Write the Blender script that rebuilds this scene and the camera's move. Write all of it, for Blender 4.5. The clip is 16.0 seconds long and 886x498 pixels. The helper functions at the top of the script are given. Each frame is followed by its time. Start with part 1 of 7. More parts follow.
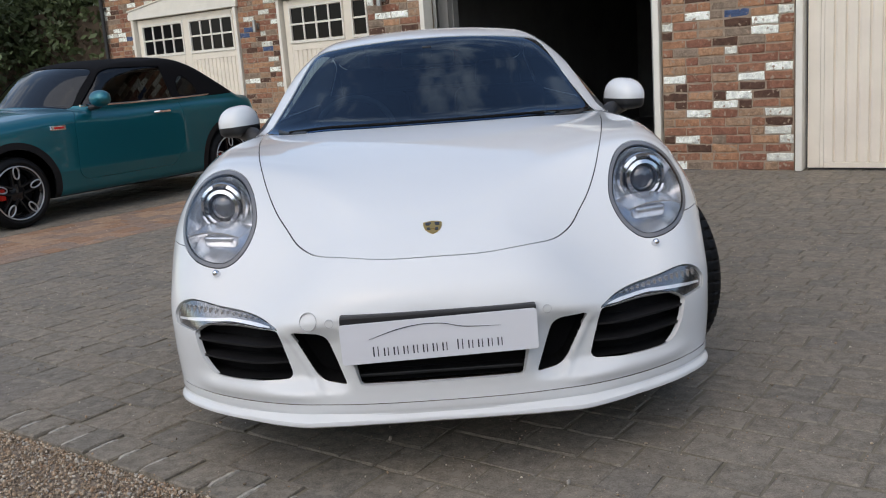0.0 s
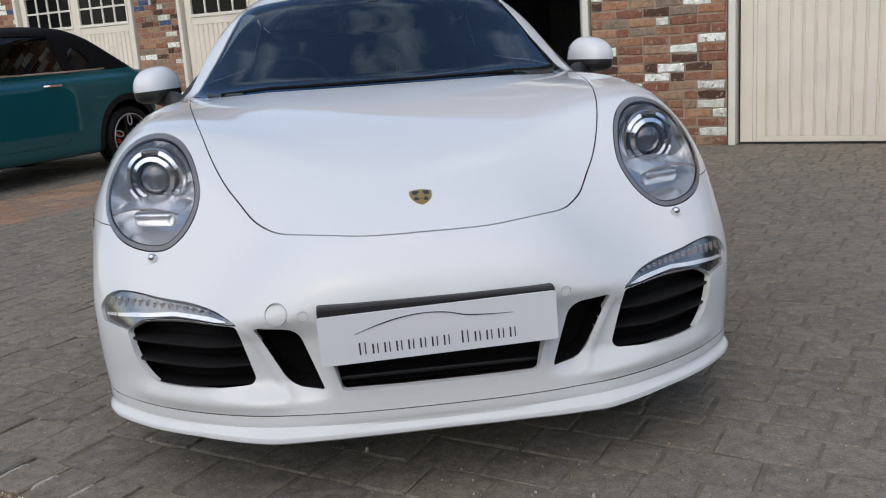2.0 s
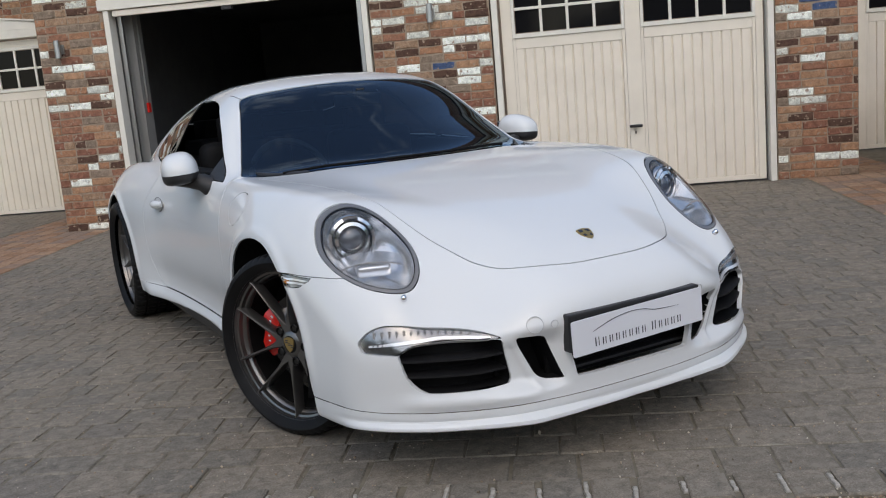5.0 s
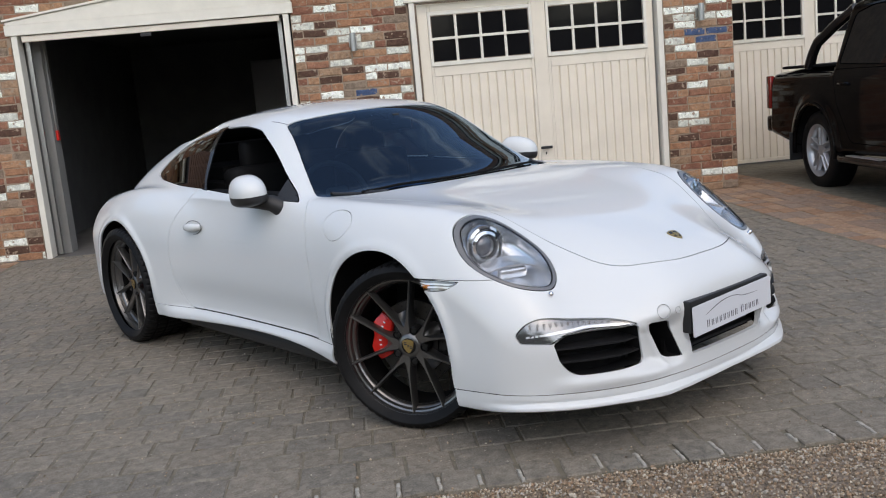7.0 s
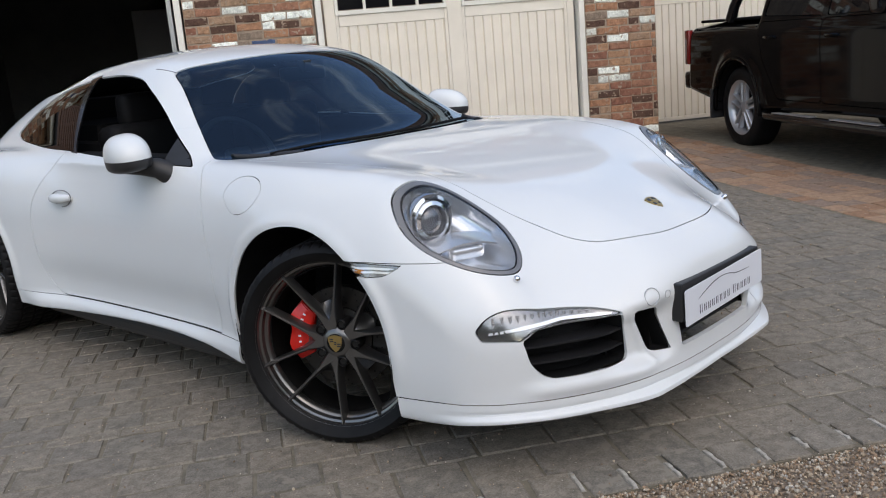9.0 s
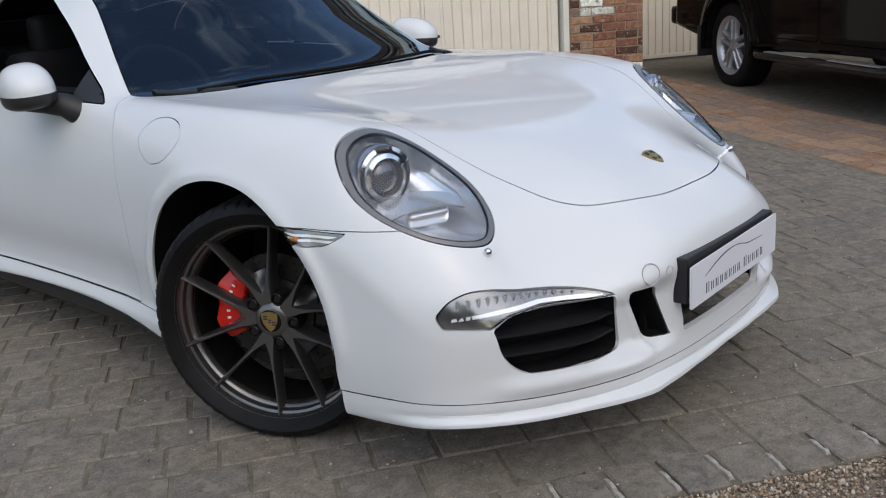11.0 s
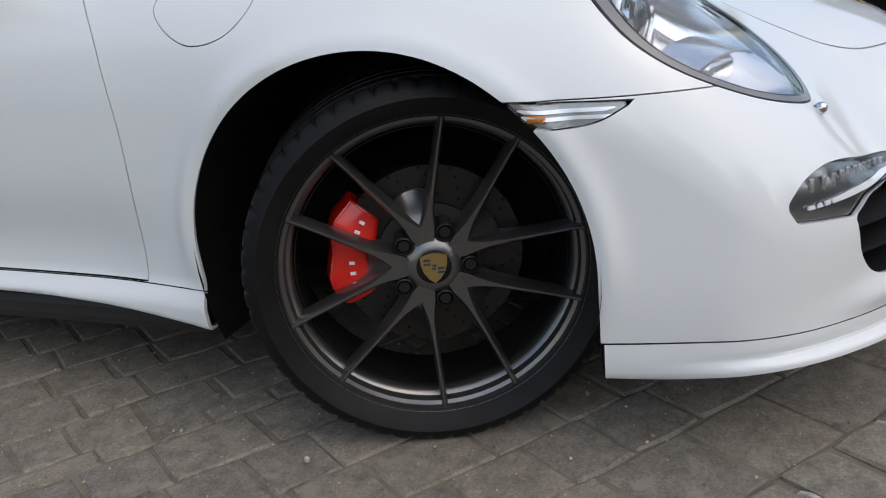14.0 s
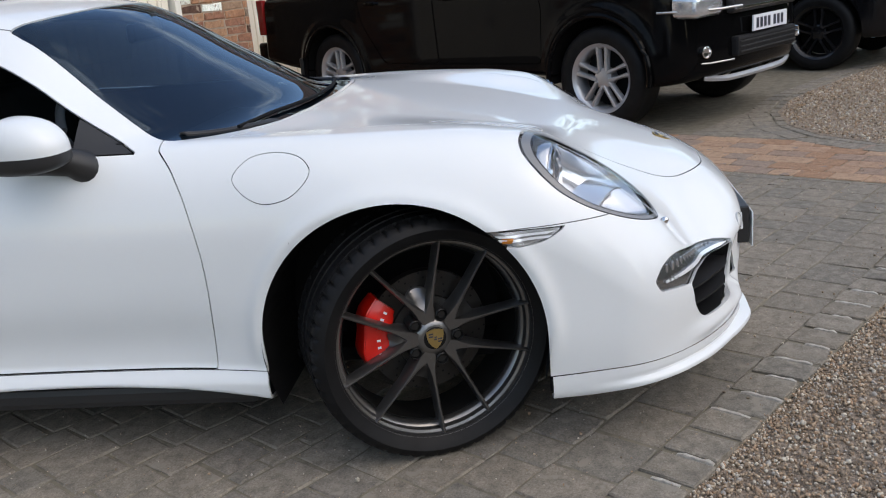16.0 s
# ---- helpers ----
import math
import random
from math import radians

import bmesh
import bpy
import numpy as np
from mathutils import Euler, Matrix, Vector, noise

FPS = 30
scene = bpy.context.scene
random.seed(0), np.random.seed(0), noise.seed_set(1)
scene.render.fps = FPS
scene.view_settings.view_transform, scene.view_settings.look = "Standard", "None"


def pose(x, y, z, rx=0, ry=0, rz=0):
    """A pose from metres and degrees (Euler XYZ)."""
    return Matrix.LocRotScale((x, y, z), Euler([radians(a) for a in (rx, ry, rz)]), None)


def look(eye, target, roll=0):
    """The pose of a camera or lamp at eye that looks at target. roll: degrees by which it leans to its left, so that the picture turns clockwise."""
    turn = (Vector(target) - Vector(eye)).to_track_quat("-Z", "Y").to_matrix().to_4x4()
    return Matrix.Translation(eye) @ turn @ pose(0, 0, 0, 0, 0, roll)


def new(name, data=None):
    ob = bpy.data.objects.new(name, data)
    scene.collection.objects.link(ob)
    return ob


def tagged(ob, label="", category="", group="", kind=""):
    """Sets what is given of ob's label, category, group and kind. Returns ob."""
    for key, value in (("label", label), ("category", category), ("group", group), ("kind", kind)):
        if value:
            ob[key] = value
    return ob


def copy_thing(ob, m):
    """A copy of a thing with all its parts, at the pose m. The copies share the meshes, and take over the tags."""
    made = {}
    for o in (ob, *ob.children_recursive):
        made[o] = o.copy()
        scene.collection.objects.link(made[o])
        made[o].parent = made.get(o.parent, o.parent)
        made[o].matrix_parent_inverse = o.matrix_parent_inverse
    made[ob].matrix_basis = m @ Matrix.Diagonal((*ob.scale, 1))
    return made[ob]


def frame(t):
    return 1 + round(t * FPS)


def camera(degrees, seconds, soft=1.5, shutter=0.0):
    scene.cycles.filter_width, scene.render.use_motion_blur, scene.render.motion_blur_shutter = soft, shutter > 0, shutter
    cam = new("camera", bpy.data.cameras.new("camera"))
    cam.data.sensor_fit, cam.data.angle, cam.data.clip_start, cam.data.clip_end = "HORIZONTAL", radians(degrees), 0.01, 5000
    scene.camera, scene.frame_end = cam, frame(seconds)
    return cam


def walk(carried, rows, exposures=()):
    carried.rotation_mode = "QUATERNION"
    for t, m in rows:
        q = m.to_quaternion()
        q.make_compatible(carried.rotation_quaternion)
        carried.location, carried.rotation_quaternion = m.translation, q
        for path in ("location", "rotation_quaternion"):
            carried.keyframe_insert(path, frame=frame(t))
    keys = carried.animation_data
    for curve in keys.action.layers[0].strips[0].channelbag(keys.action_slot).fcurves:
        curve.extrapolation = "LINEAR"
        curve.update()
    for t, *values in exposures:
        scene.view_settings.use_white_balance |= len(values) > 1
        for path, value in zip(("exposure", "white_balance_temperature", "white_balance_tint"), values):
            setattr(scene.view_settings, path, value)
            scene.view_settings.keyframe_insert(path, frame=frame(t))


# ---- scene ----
cam = camera(51.5, 16.0, soft=1.1)
METRES, EYE = 7.453, 1.134
ROWS = [
    (0.0, 0.0, 0.0, 0.0, -0.84, -11.51, 4.12),
    (0.5, -0.0046, 0.0337, -0.0129, -0.83, -11.67, 3.73),
    (1.0, -0.0093, 0.063, -0.0209, -2.41, -11.94, 3.53),
    (1.5, -0.0146, 0.0724, -0.0221, -3.93, -12.47, 3.53),
    (2.0, -0.0297, 0.0584, -0.0132, -7.28, -12.87, 3.83),
    (2.5, -0.0547, 0.0427, -0.0035, -11.66, -13.03, 4.2),
    (3.0, -0.0877, 0.0332, 0.0009, -15.23, -12.93, 4.41),
    (3.5, -0.1251, 0.0226, 0.0044, -18.55, -11.99, 4.53),
    (4.0, -0.1694, 0.0199, 0.0069, -22.76, -11.1, 4.75),
    (6.5, -0.365, 0.0626, 0.0154, -39.11, -9.8, 5.13),
    (7.0, -0.4016, 0.0727, 0.0221, -42.04, -9.74, 5.19),
    (7.5, -0.4256, 0.0917, 0.0222, -45.28, -9.64, 5.22),
    (8.0, -0.4192, 0.1122, 0.0186, -47.57, -9.97, 5.17),
    (8.5, -0.389, 0.1313, 0.0164, -48.33, -10.94, 5.03),
    (9.0, -0.3544, 0.1501, 0.0135, -48.61, -12.69, 4.85),
    (9.5, -0.3211, 0.1668, 0.0105, -48.83, -14.73, 4.65),
    (12.0, -0.3002, 0.2231, 0.0023, -52.15, -17.56, 3.29),
    (12.5, -0.3016, 0.2571, -0.0063, -54.64, -17.97, 3.37),
    (13.0, -0.2985, 0.2979, -0.0161, -58.45, -18.45, 3.54),
    (13.5, -0.2986, 0.3391, -0.0267, -64.19, -18.87, 4.11),
    (14.0, -0.3, 0.3646, -0.032, -70.78, -19.42, 4.7),
    (14.5, -0.3172, 0.3759, -0.0222, -75.72, -19.64, 5.14),
    (15.0, -0.3412, 0.3916, -0.01, -80.81, -19.96, 5.47),
    (15.5, -0.371, 0.4001, 0.0033, -84.07, -19.42, 5.47),
    (16.0, -0.4117, 0.397, 0.0165, -84.67, -16.84, 5.19),
]
walk(cam, [(t, pose(0.024, -3.25, EYE) @ pose(METRES * x, METRES * y, METRES * z, 90 + pitch, roll, yaw)) for t, x, y, z, yaw, pitch, roll in ROWS],
     exposures=[(0.0, 0.66, 7300, 10), (3.5, 0.55, 7250, 10), (6.5, 0.64, 7250, 10), (7.0, 0.75, 7270, 10), (8.0, 0.84, 7300, 10), (9.5, 0.72, 7200, 10), (12.5, 0.58, 7250, 10), (13.5, 0.65, 7300, 10), (14.5, 0.86, 7350, 10), (16.0, 0.94, 7300, 10)])

# ---- light ----
world = bpy.data.worlds.new("sky")
scene.world = world
world.use_nodes = True
wn = world.node_tree.nodes
sky = wn.new("ShaderNodeTexSky")
sky.sky_type, sky.sun_disc = "NISHITA", False
sky.sun_elevation, sky.sun_rotation = radians(49), radians(209)
sky.air_density, sky.dust_density, sky.ozone_density = 1.0, 1.2, 1.5
wn["Background"].inputs[1].default_value = 0.15
# thin broken cloud
wl = world.node_tree.links
where = wn.new("ShaderNodeTexCoord")
puff = wn.new("ShaderNodeTexNoise")
puff.inputs["Scale"].default_value, puff.inputs["Detail"].default_value, puff.inputs["Roughness"].default_value = 2.6, 7, 0.62
spread = wn.new("ShaderNodeMapping")
spread.inputs["Scale"].default_value = (1, 1, 2.2)
cover = wn.new("ShaderNodeMapRange")
cover.inputs["From Min"].default_value, cover.inputs["From Max"].default_value = 0.545, 0.78
cover.inputs["To Max"].default_value = 0.95
cloud = wn.new("ShaderNodeMix")
cloud.data_type = "RGBA"
wl.new(where.outputs["Generated"], spread.inputs[0])
wl.new(spread.outputs[0], puff.inputs["Vector"])
wl.new(puff.outputs["Fac"], cover.inputs["Value"])
wl.new(cover.outputs[0], cloud.inputs["Factor"])
wl.new(sky.outputs[0], cloud.inputs["A"])
cloud.inputs["B"].default_value = (6.6, 6.8, 7.2, 1)
wl.new(cloud.outputs["Result"], wn["Background"].inputs[0])
sun_data = bpy.data.lights.new("sun", "SUN")
sun_data.energy, sun_data.angle, sun_data.color = 0.65, radians(100), (1.0, 0.97, 0.93)
sun = new("sun", sun_data)
sun.matrix_world = look((0, 0, 10), (2.9, 5.2, 3.2))

# ---- materials ----
def mat(name, base, rough=0.5, metal=0.0, coat=0.0, alpha=None, trans=0.0, ior=1.45, spec=0.5, vary=0.0, scale=8.0, bump=0.0, bscale=60.0, bdist=0.002, second=None, island=False):
    """A procedural surface: a base colour varied at two scales, with a fine relief."""
    m = bpy.data.materials.new(name)
    m.use_nodes = True
    nt = m.node_tree
    b = nt.nodes["Principled BSDF"]
    b.inputs["Base Color"].default_value = (*base, 1)
    b.inputs["Roughness"].default_value = rough
    b.inputs["Metallic"].default_value = metal
    b.inputs["Coat Weight"].default_value = coat
    b.inputs["Coat Roughness"].default_value = 0.02
    b.inputs["Transmission Weight"].default_value = trans
    b.inputs["IOR"].default_value = ior
    b.inputs["Specular IOR Level"].default_value = spec
    if vary or bump or second:
        tc = nt.nodes.new("ShaderNodeTexCoord")
    if vary or second:
        n1 = nt.nodes.new("ShaderNodeTexNoise")
        n1.inputs["Scale"].default_value, n1.inputs["Detail"].default_value, n1.inputs["Roughness"].default_value = scale, 6, 0.6
        nt.links.new(tc.outputs["Object"], n1.inputs["Vector"])
        ramp = nt.nodes.new("ShaderNodeValToRGB")
        ramp.color_ramp.elements[0].position, ramp.color_ramp.elements[1].position = 0.3, 0.7
        lo = [c * (1 - vary) for c in base]
        hi = [min(1, c * (1 + vary)) for c in base] if second is None else second
        ramp.color_ramp.elements[0].color, ramp.color_ramp.elements[1].color = (*lo, 1), (*hi, 1)
        nt.links.new(n1.outputs["Fac"], ramp.inputs[0])
        nt.links.new(ramp.outputs[0], b.inputs["Base Color"])
    if bump:
        n2 = nt.nodes.new("ShaderNodeTexNoise")
        n2.inputs["Scale"].default_value, n2.inputs["Detail"].default_value = bscale, 8
        nt.links.new(tc.outputs["Object"], n2.inputs["Vector"])
        bp = nt.nodes.new("ShaderNodeBump")
        bp.inputs["Strength"].default_value, bp.inputs["Distance"].default_value = bump, bdist
        nt.links.new(n2.outputs["Fac"], bp.inputs["Height"])
        nt.links.new(bp.outputs[0], b.inputs["Normal"])
    return m


def node_of(m):
    return m.node_tree.nodes["Principled BSDF"]


M_WHITE = mat("white_car_paint", (0.70, 0.72, 0.722), 0.6, coat=1.0, spec=0.08)
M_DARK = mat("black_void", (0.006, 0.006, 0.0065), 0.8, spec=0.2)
M_PLASTIC = mat("black_plastic", (0.02, 0.02, 0.021), 0.45, bump=0.2, bscale=300, bdist=0.0005)
M_GLOSSBLACK = mat("gloss_black", (0.008, 0.008, 0.009), 0.12)
M_RUBBER = mat("tyre_rubber", (0.0085, 0.0085, 0.009), 0.5, spec=0.18, vary=0.3, scale=15, bump=0.25, bscale=150, bdist=0.001)
M_RIM = mat("satin_titanium_rim", (0.178, 0.175, 0.172), 0.28, metal=0.88)
M_CHROME = mat("chrome", (0.75, 0.75, 0.76), 0.12, metal=1.0)
M_ALU = mat("reflector_aluminium", (0.55, 0.56, 0.58), 0.22, metal=1.0)
M_RED = mat("red_caliper_paint", (0.62, 0.012, 0.006), 0.3, coat=0.5)


def sheet_glass(name, tint, gloss_ior=1.5, sheen=(1, 1, 1)):
    """Thin glass: lets light through with a tint, and mirrors by its Fresnel share."""
    m = bpy.data.materials.new(name)
    m.use_nodes = True
    nt = m.node_tree
    nt.nodes.remove(nt.nodes["Principled BSDF"])
    tr = nt.nodes.new("ShaderNodeBsdfTransparent")
    tr.inputs[0].default_value = (*tint, 1)
    gl = nt.nodes.new("ShaderNodeBsdfGlossy")
    gl.inputs["Roughness"].default_value = 0.01
    gl.inputs["Color"].default_value = (*sheen, 1)
    face = nt.nodes.new("ShaderNodeLayerWeight")
    face.inputs["Blend"].default_value = 0.5
    steep = nt.nodes.new("ShaderNodeMath")
    steep.operation = "POWER"
    steep.inputs[1].default_value = 5.0
    nt.links.new(face.outputs["Facing"], steep.inputs[0])
    f0 = ((gloss_ior - 1) / (gloss_ior + 1)) ** 2
    fr = nt.nodes.new("ShaderNodeMath")
    fr.operation = "MULTIPLY_ADD"
    fr.inputs[1].default_value, fr.inputs[2].default_value = 1 - f0, f0
    nt.links.new(steep.outputs[0], fr.inputs[0])
    mx = nt.nodes.new("ShaderNodeMixShader")
    nt.links.new(fr.outputs[0], mx.inputs[0])
    nt.links.new(tr.outputs[0], mx.inputs[1])
    nt.links.new(gl.outputs[0], mx.inputs[2])
    nt.links.new(mx.outputs[0], nt.nodes["Material Output"].inputs[0])
    return m


# last value tints the mirrored light blue, for a deeper sky reflection
M_GLASS = sheet_glass("tinted_glass", (0.20, 0.28, 0.33), 1.75, (0.62, 0.80, 1.0))
M_REARGLASS = sheet_glass("dark_rear_glass", (0.07, 0.075, 0.08), 1.6)
M_SIDEGLASS = sheet_glass("dark_side_glass", (0.06, 0.068, 0.075), 1.45)
M_LENS = sheet_glass("clear_lens", (0.95, 0.96, 0.97), 1.5)
M_BOWL = mat("satin_lamp_bowl", (0.72, 0.74, 0.77), 0.17, metal=0.75)
M_LAMPRIM = mat("grey_lamp_rim", (0.15, 0.153, 0.16), 0.3, coat=0.6)
M_BALL = mat("dark_lens_glass", (0.045, 0.05, 0.065), 0.03, spec=1.0, coat=1.0)
M_REFL = mat("pale_ribbed_reflector", (0.75, 0.76, 0.78), 0.15, metal=0.7, bump=0.25, bscale=90, bdist=0.002)
M_DRLBACK = mat("dark_silver_backing", (0.27, 0.27, 0.27), 0.18, metal=0.85)
M_BARCHROME = mat("bright_chrome_bar", (0.94, 0.94, 0.95), 0.18, metal=0.25)
M_RIBS = mat("clear_grey_ribs", (0.66, 0.66, 0.67), 0.18, metal=0.8)
M_MARKBACK = mat("marker_reflector", (0.42, 0.40, 0.38), 0.25, metal=0.6, bump=0.5, bscale=60, bdist=0.003)
M_SLAT = mat("dull_black_slat", (0.010, 0.010, 0.011), 0.6, spec=0.3)
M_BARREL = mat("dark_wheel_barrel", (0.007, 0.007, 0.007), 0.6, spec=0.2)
M_RING = mat("pale_grey_joint", (0.46, 0.47, 0.48), 0.6)
M_SEAM = mat("grey_seam", (0.16, 0.16, 0.17), 0.6)
M_BOLT = mat("black_bolt", (0.02, 0.02, 0.02), 0.4, metal=0.5)
M_WHEELGREY = mat("grey_leather", (0.05, 0.05, 0.053), 0.5)
M_DISC = mat("brake_disc_steel", (0.045, 0.043, 0.041), 0.35, metal=0.8)
M_PLATEWHITE = mat("plate_white", (0.72, 0.74, 0.78), 0.35)
M_INK = mat("dark_ink", (0.03, 0.035, 0.05), 0.5)
M_LEATHER = mat("black_leather", (0.006, 0.006, 0.0065), 0.7, spec=0.2, bump=0.2, bscale=200, bdist=0.001)
M_AMBER = mat("amber_bulb", (0.50, 0.17, 0.02), 0.2)
M_GOLD = mat("gold_enamel", (0.45, 0.32, 0.12), 0.3, metal=0.8)


# ---- mesh helpers ----
def obj_from(name, V, F, material, parent=None, label="", smooth=True, normals=None):
    me = bpy.data.meshes.new(name)
    V = np.asarray(V, dtype=np.float32)
    if isinstance(F, np.ndarray):
        n, k = F.shape
        me.vertices.add(len(V))
        me.vertices.foreach_set("co", V.ravel())
        me.loops.add(n * k)
        me.loops.foreach_set("vertex_index", F.astype(np.int32).ravel())
        me.polygons.add(n)
        me.polygons.foreach_set("loop_start", np.arange(0, n * k, k, dtype=np.int32))
        me.update(calc_edges=True)
    else:
        me.from_pydata([tuple(map(float, v)) for v in V], [], [tuple(map(int, f)) for f in F])
        me.update()
    me.validate()
    if smooth:
        me.shade_smooth()
    if normals is not None and len(me.vertices) == len(normals):
        me.normals_split_custom_set_from_vertices([tuple(map(float, v)) for v in normals])
    me.materials.append(material)
    ob = new(name, me)
    if parent:
        ob.parent = parent
    if label:
        tagged(ob, label=label)
    return ob


def part(name, bm, material, parent=None, label="", smooth=False):
    me = bpy.data.meshes.new(name)
    bm.normal_update()
    bm.to_mesh(me)
    bm.free()
    if smooth:
        me.shade_smooth()
        me.set_sharp_from_angle(angle=radians(40))
    me.materials.append(material)
    ob = new(name, me)
    if parent:
        ob.parent = parent
    if label:
        tagged(ob, label=label)
    return ob


def thing(name, label, category, m=None, group="", kind=""):
    ob = new(name)
    ob.empty_display_size = 0.1
    if m is not None:
        ob.matrix_world = m
    return tagged(ob, label, category, group, kind)


def box_bm(lo, hi, bevel=0.0, seg=2):
    bm = bmesh.new()
    bmesh.ops.create_cube(bm, size=1.0)
    lo, hi = Vector(lo), Vector(hi)
    for v in bm.verts:
        v.co = Vector([lo[i] + (v.co[i] + 0.5) * (hi[i] - lo[i]) for i in range(3)])
    if bevel:
        bmesh.ops.bevel(bm, geom=bm.edges[:], offset=bevel, segments=seg, affect="EDGES", profile=0.6)
    return bm


def prism_bm(poly, depth, m=None, bevel=0.0):
    """A flat outline in x, y pulled up along z."""
    bm = bmesh.new()
    lo = [bm.verts.new((x, y, 0)) for x, y in poly]
    hi = [bm.verts.new((x, y, depth)) for x, y in poly]
    n = len(poly)
    bm.faces.new(lo[::-1])
    bm.faces.new(hi)
    for i in range(n):
        bm.faces.new((lo[i], lo[(i + 1) % n], hi[(i + 1) % n], hi[i]))
    bmesh.ops.recalc_face_normals(bm, faces=bm.faces[:])
    if bevel:
        bmesh.ops.bevel(bm, geom=[e for e in bm.edges], offset=bevel, segments=2, affect="EDGES")
    if m is not None:
        bm.transform(m)
    return bm


def deepen(bm, v):
    """Give a sheet depth: a second skin moved by v, and edges between the two."""
    faces = bm.faces[:]
    rim = [e for e in bm.edges if e.is_boundary]
    twin = {q: bm.verts.new(q.co + Vector(v)) for q in bm.verts[:]}
    for f in faces:
        bm.faces.new([twin[q] for q in reversed(f.verts)])
    for e in rim:
        a, b = e.verts
        bm.faces.new((a, b, twin[b], twin[a]))
    bmesh.ops.recalc_face_normals(bm, faces=bm.faces[:])


def lathe_bm(profile, n=64, close=False):
    """A profile of (radius, height) turned round x: height runs along x."""
    bm = bmesh.new()
    rings = []
    for r, h in profile:
        rings.append([bm.verts.new((h, r * math.cos(2 * math.pi * i / n), r * math.sin(2 * math.pi * i / n))) for i in range(n)])
    pairs = list(zip(rings, rings[1:]))
    if close:
        pairs.append((rings[-1], rings[0]))
    for a, b in pairs:
        for i in range(n):
            bm.faces.new((a[i], a[(i + 1) % n], b[(i + 1) % n], b[i]))
    if not close:
        for ring in (rings[0], rings[-1]):
            if (ring[0].co - ring[n // 2].co).length > 1e-4:
                bm.faces.new(ring)
    bmesh.ops.recalc_face_normals(bm, faces=bm.faces[:])
    return bm


def tube_bm(points, radius, n=10, closed=False):
    """A round bar along a line of points."""
    bm = bmesh.new()
    pts = [Vector(p) for p in points]
    rings = []
    for i, p in enumerate(pts):
        a = pts[i - 1] if i or closed else p
        b = pts[(i + 1) % len(pts)] if i + 1 < len(pts) or closed else p
        d = (b - a).normalized()
        u = d.cross(Vector((0, 0, 1)) if abs(d.z) < 0.9 else Vector((1, 0, 0))).normalized()
        w = d.cross(u)
        r = radius[i] if isinstance(radius, (list, tuple)) else radius
        rings.append([bm.verts.new(p + r * (math.cos(2 * math.pi * k / n) * u + math.sin(2 * math.pi * k / n) * w)) for k in range(n)])
    m = len(rings)
    for i in range(m if closed else m - 1):
        a, b = rings[i], rings[(i + 1) % m]
        for k in range(n):
            bm.faces.new((a[k], a[(k + 1) % n], b[(k + 1) % n], b[k]))
    if not closed:
        bm.faces.new(rings[0][::-1])
        bm.faces.new(rings[-1])
    bmesh.ops.recalc_face_normals(bm, faces=bm.faces[:])
    return bm


def merge_bm(*bms):
    out = bmesh.new()
    for b in bms:
        me = bpy.data.meshes.new("tmp")
        b.to_mesh(me)
        out.from_mesh(me)
        bpy.data.meshes.remove(me)
        b.free()
    return out


# ---- smooth forms: a solid given by a field, meshed and cut along curves ----
def curve(xs, ys, x):
    """A smooth line through the knots (cubic, with averaged slopes)."""
    xs, ys = np.asarray(xs, float), np.asarray(ys, float)
    d = np.diff(ys) / np.diff(xs)
    h = np.diff(xs)
    s = np.concatenate([[d[0]], (d[:-1] * h[1:] + d[1:] * h[:-1]) / (h[1:] + h[:-1]), [d[-1]]])
    x = np.clip(x, xs[0], xs[-1])
    i = np.clip(np.searchsorted(xs, x) - 1, 0, len(h) - 1)
    t = (x - xs[i]) / h[i]
    return (2 * t**3 - 3 * t**2 + 1) * ys[i] + (t**3 - 2 * t**2 + t) * h[i] * s[i] + (3 * t**2 - 2 * t**3) * ys[i + 1] + (t**3 - t**2) * h[i] * s[i + 1]


def step01(a, b, x):
    t = np.clip((x - a) / (b - a), 0, 1)
    return t * t * (3 - 2 * t)


def smax(a, b, k):
    return np.maximum(a, b) + np.maximum(k - np.abs(a - b), 0) ** 2 / (4 * k)


def smin(a, b, k):
    return -smax(-a, -b, k)


def grad(f, P, e=0.002):
    g = np.empty_like(P)
    for i in range(3):
        d = np.zeros(3)
        d[i] = e
        g[:, i] = (f(P + d) - f(P - d)) / (2 * e)
    return g


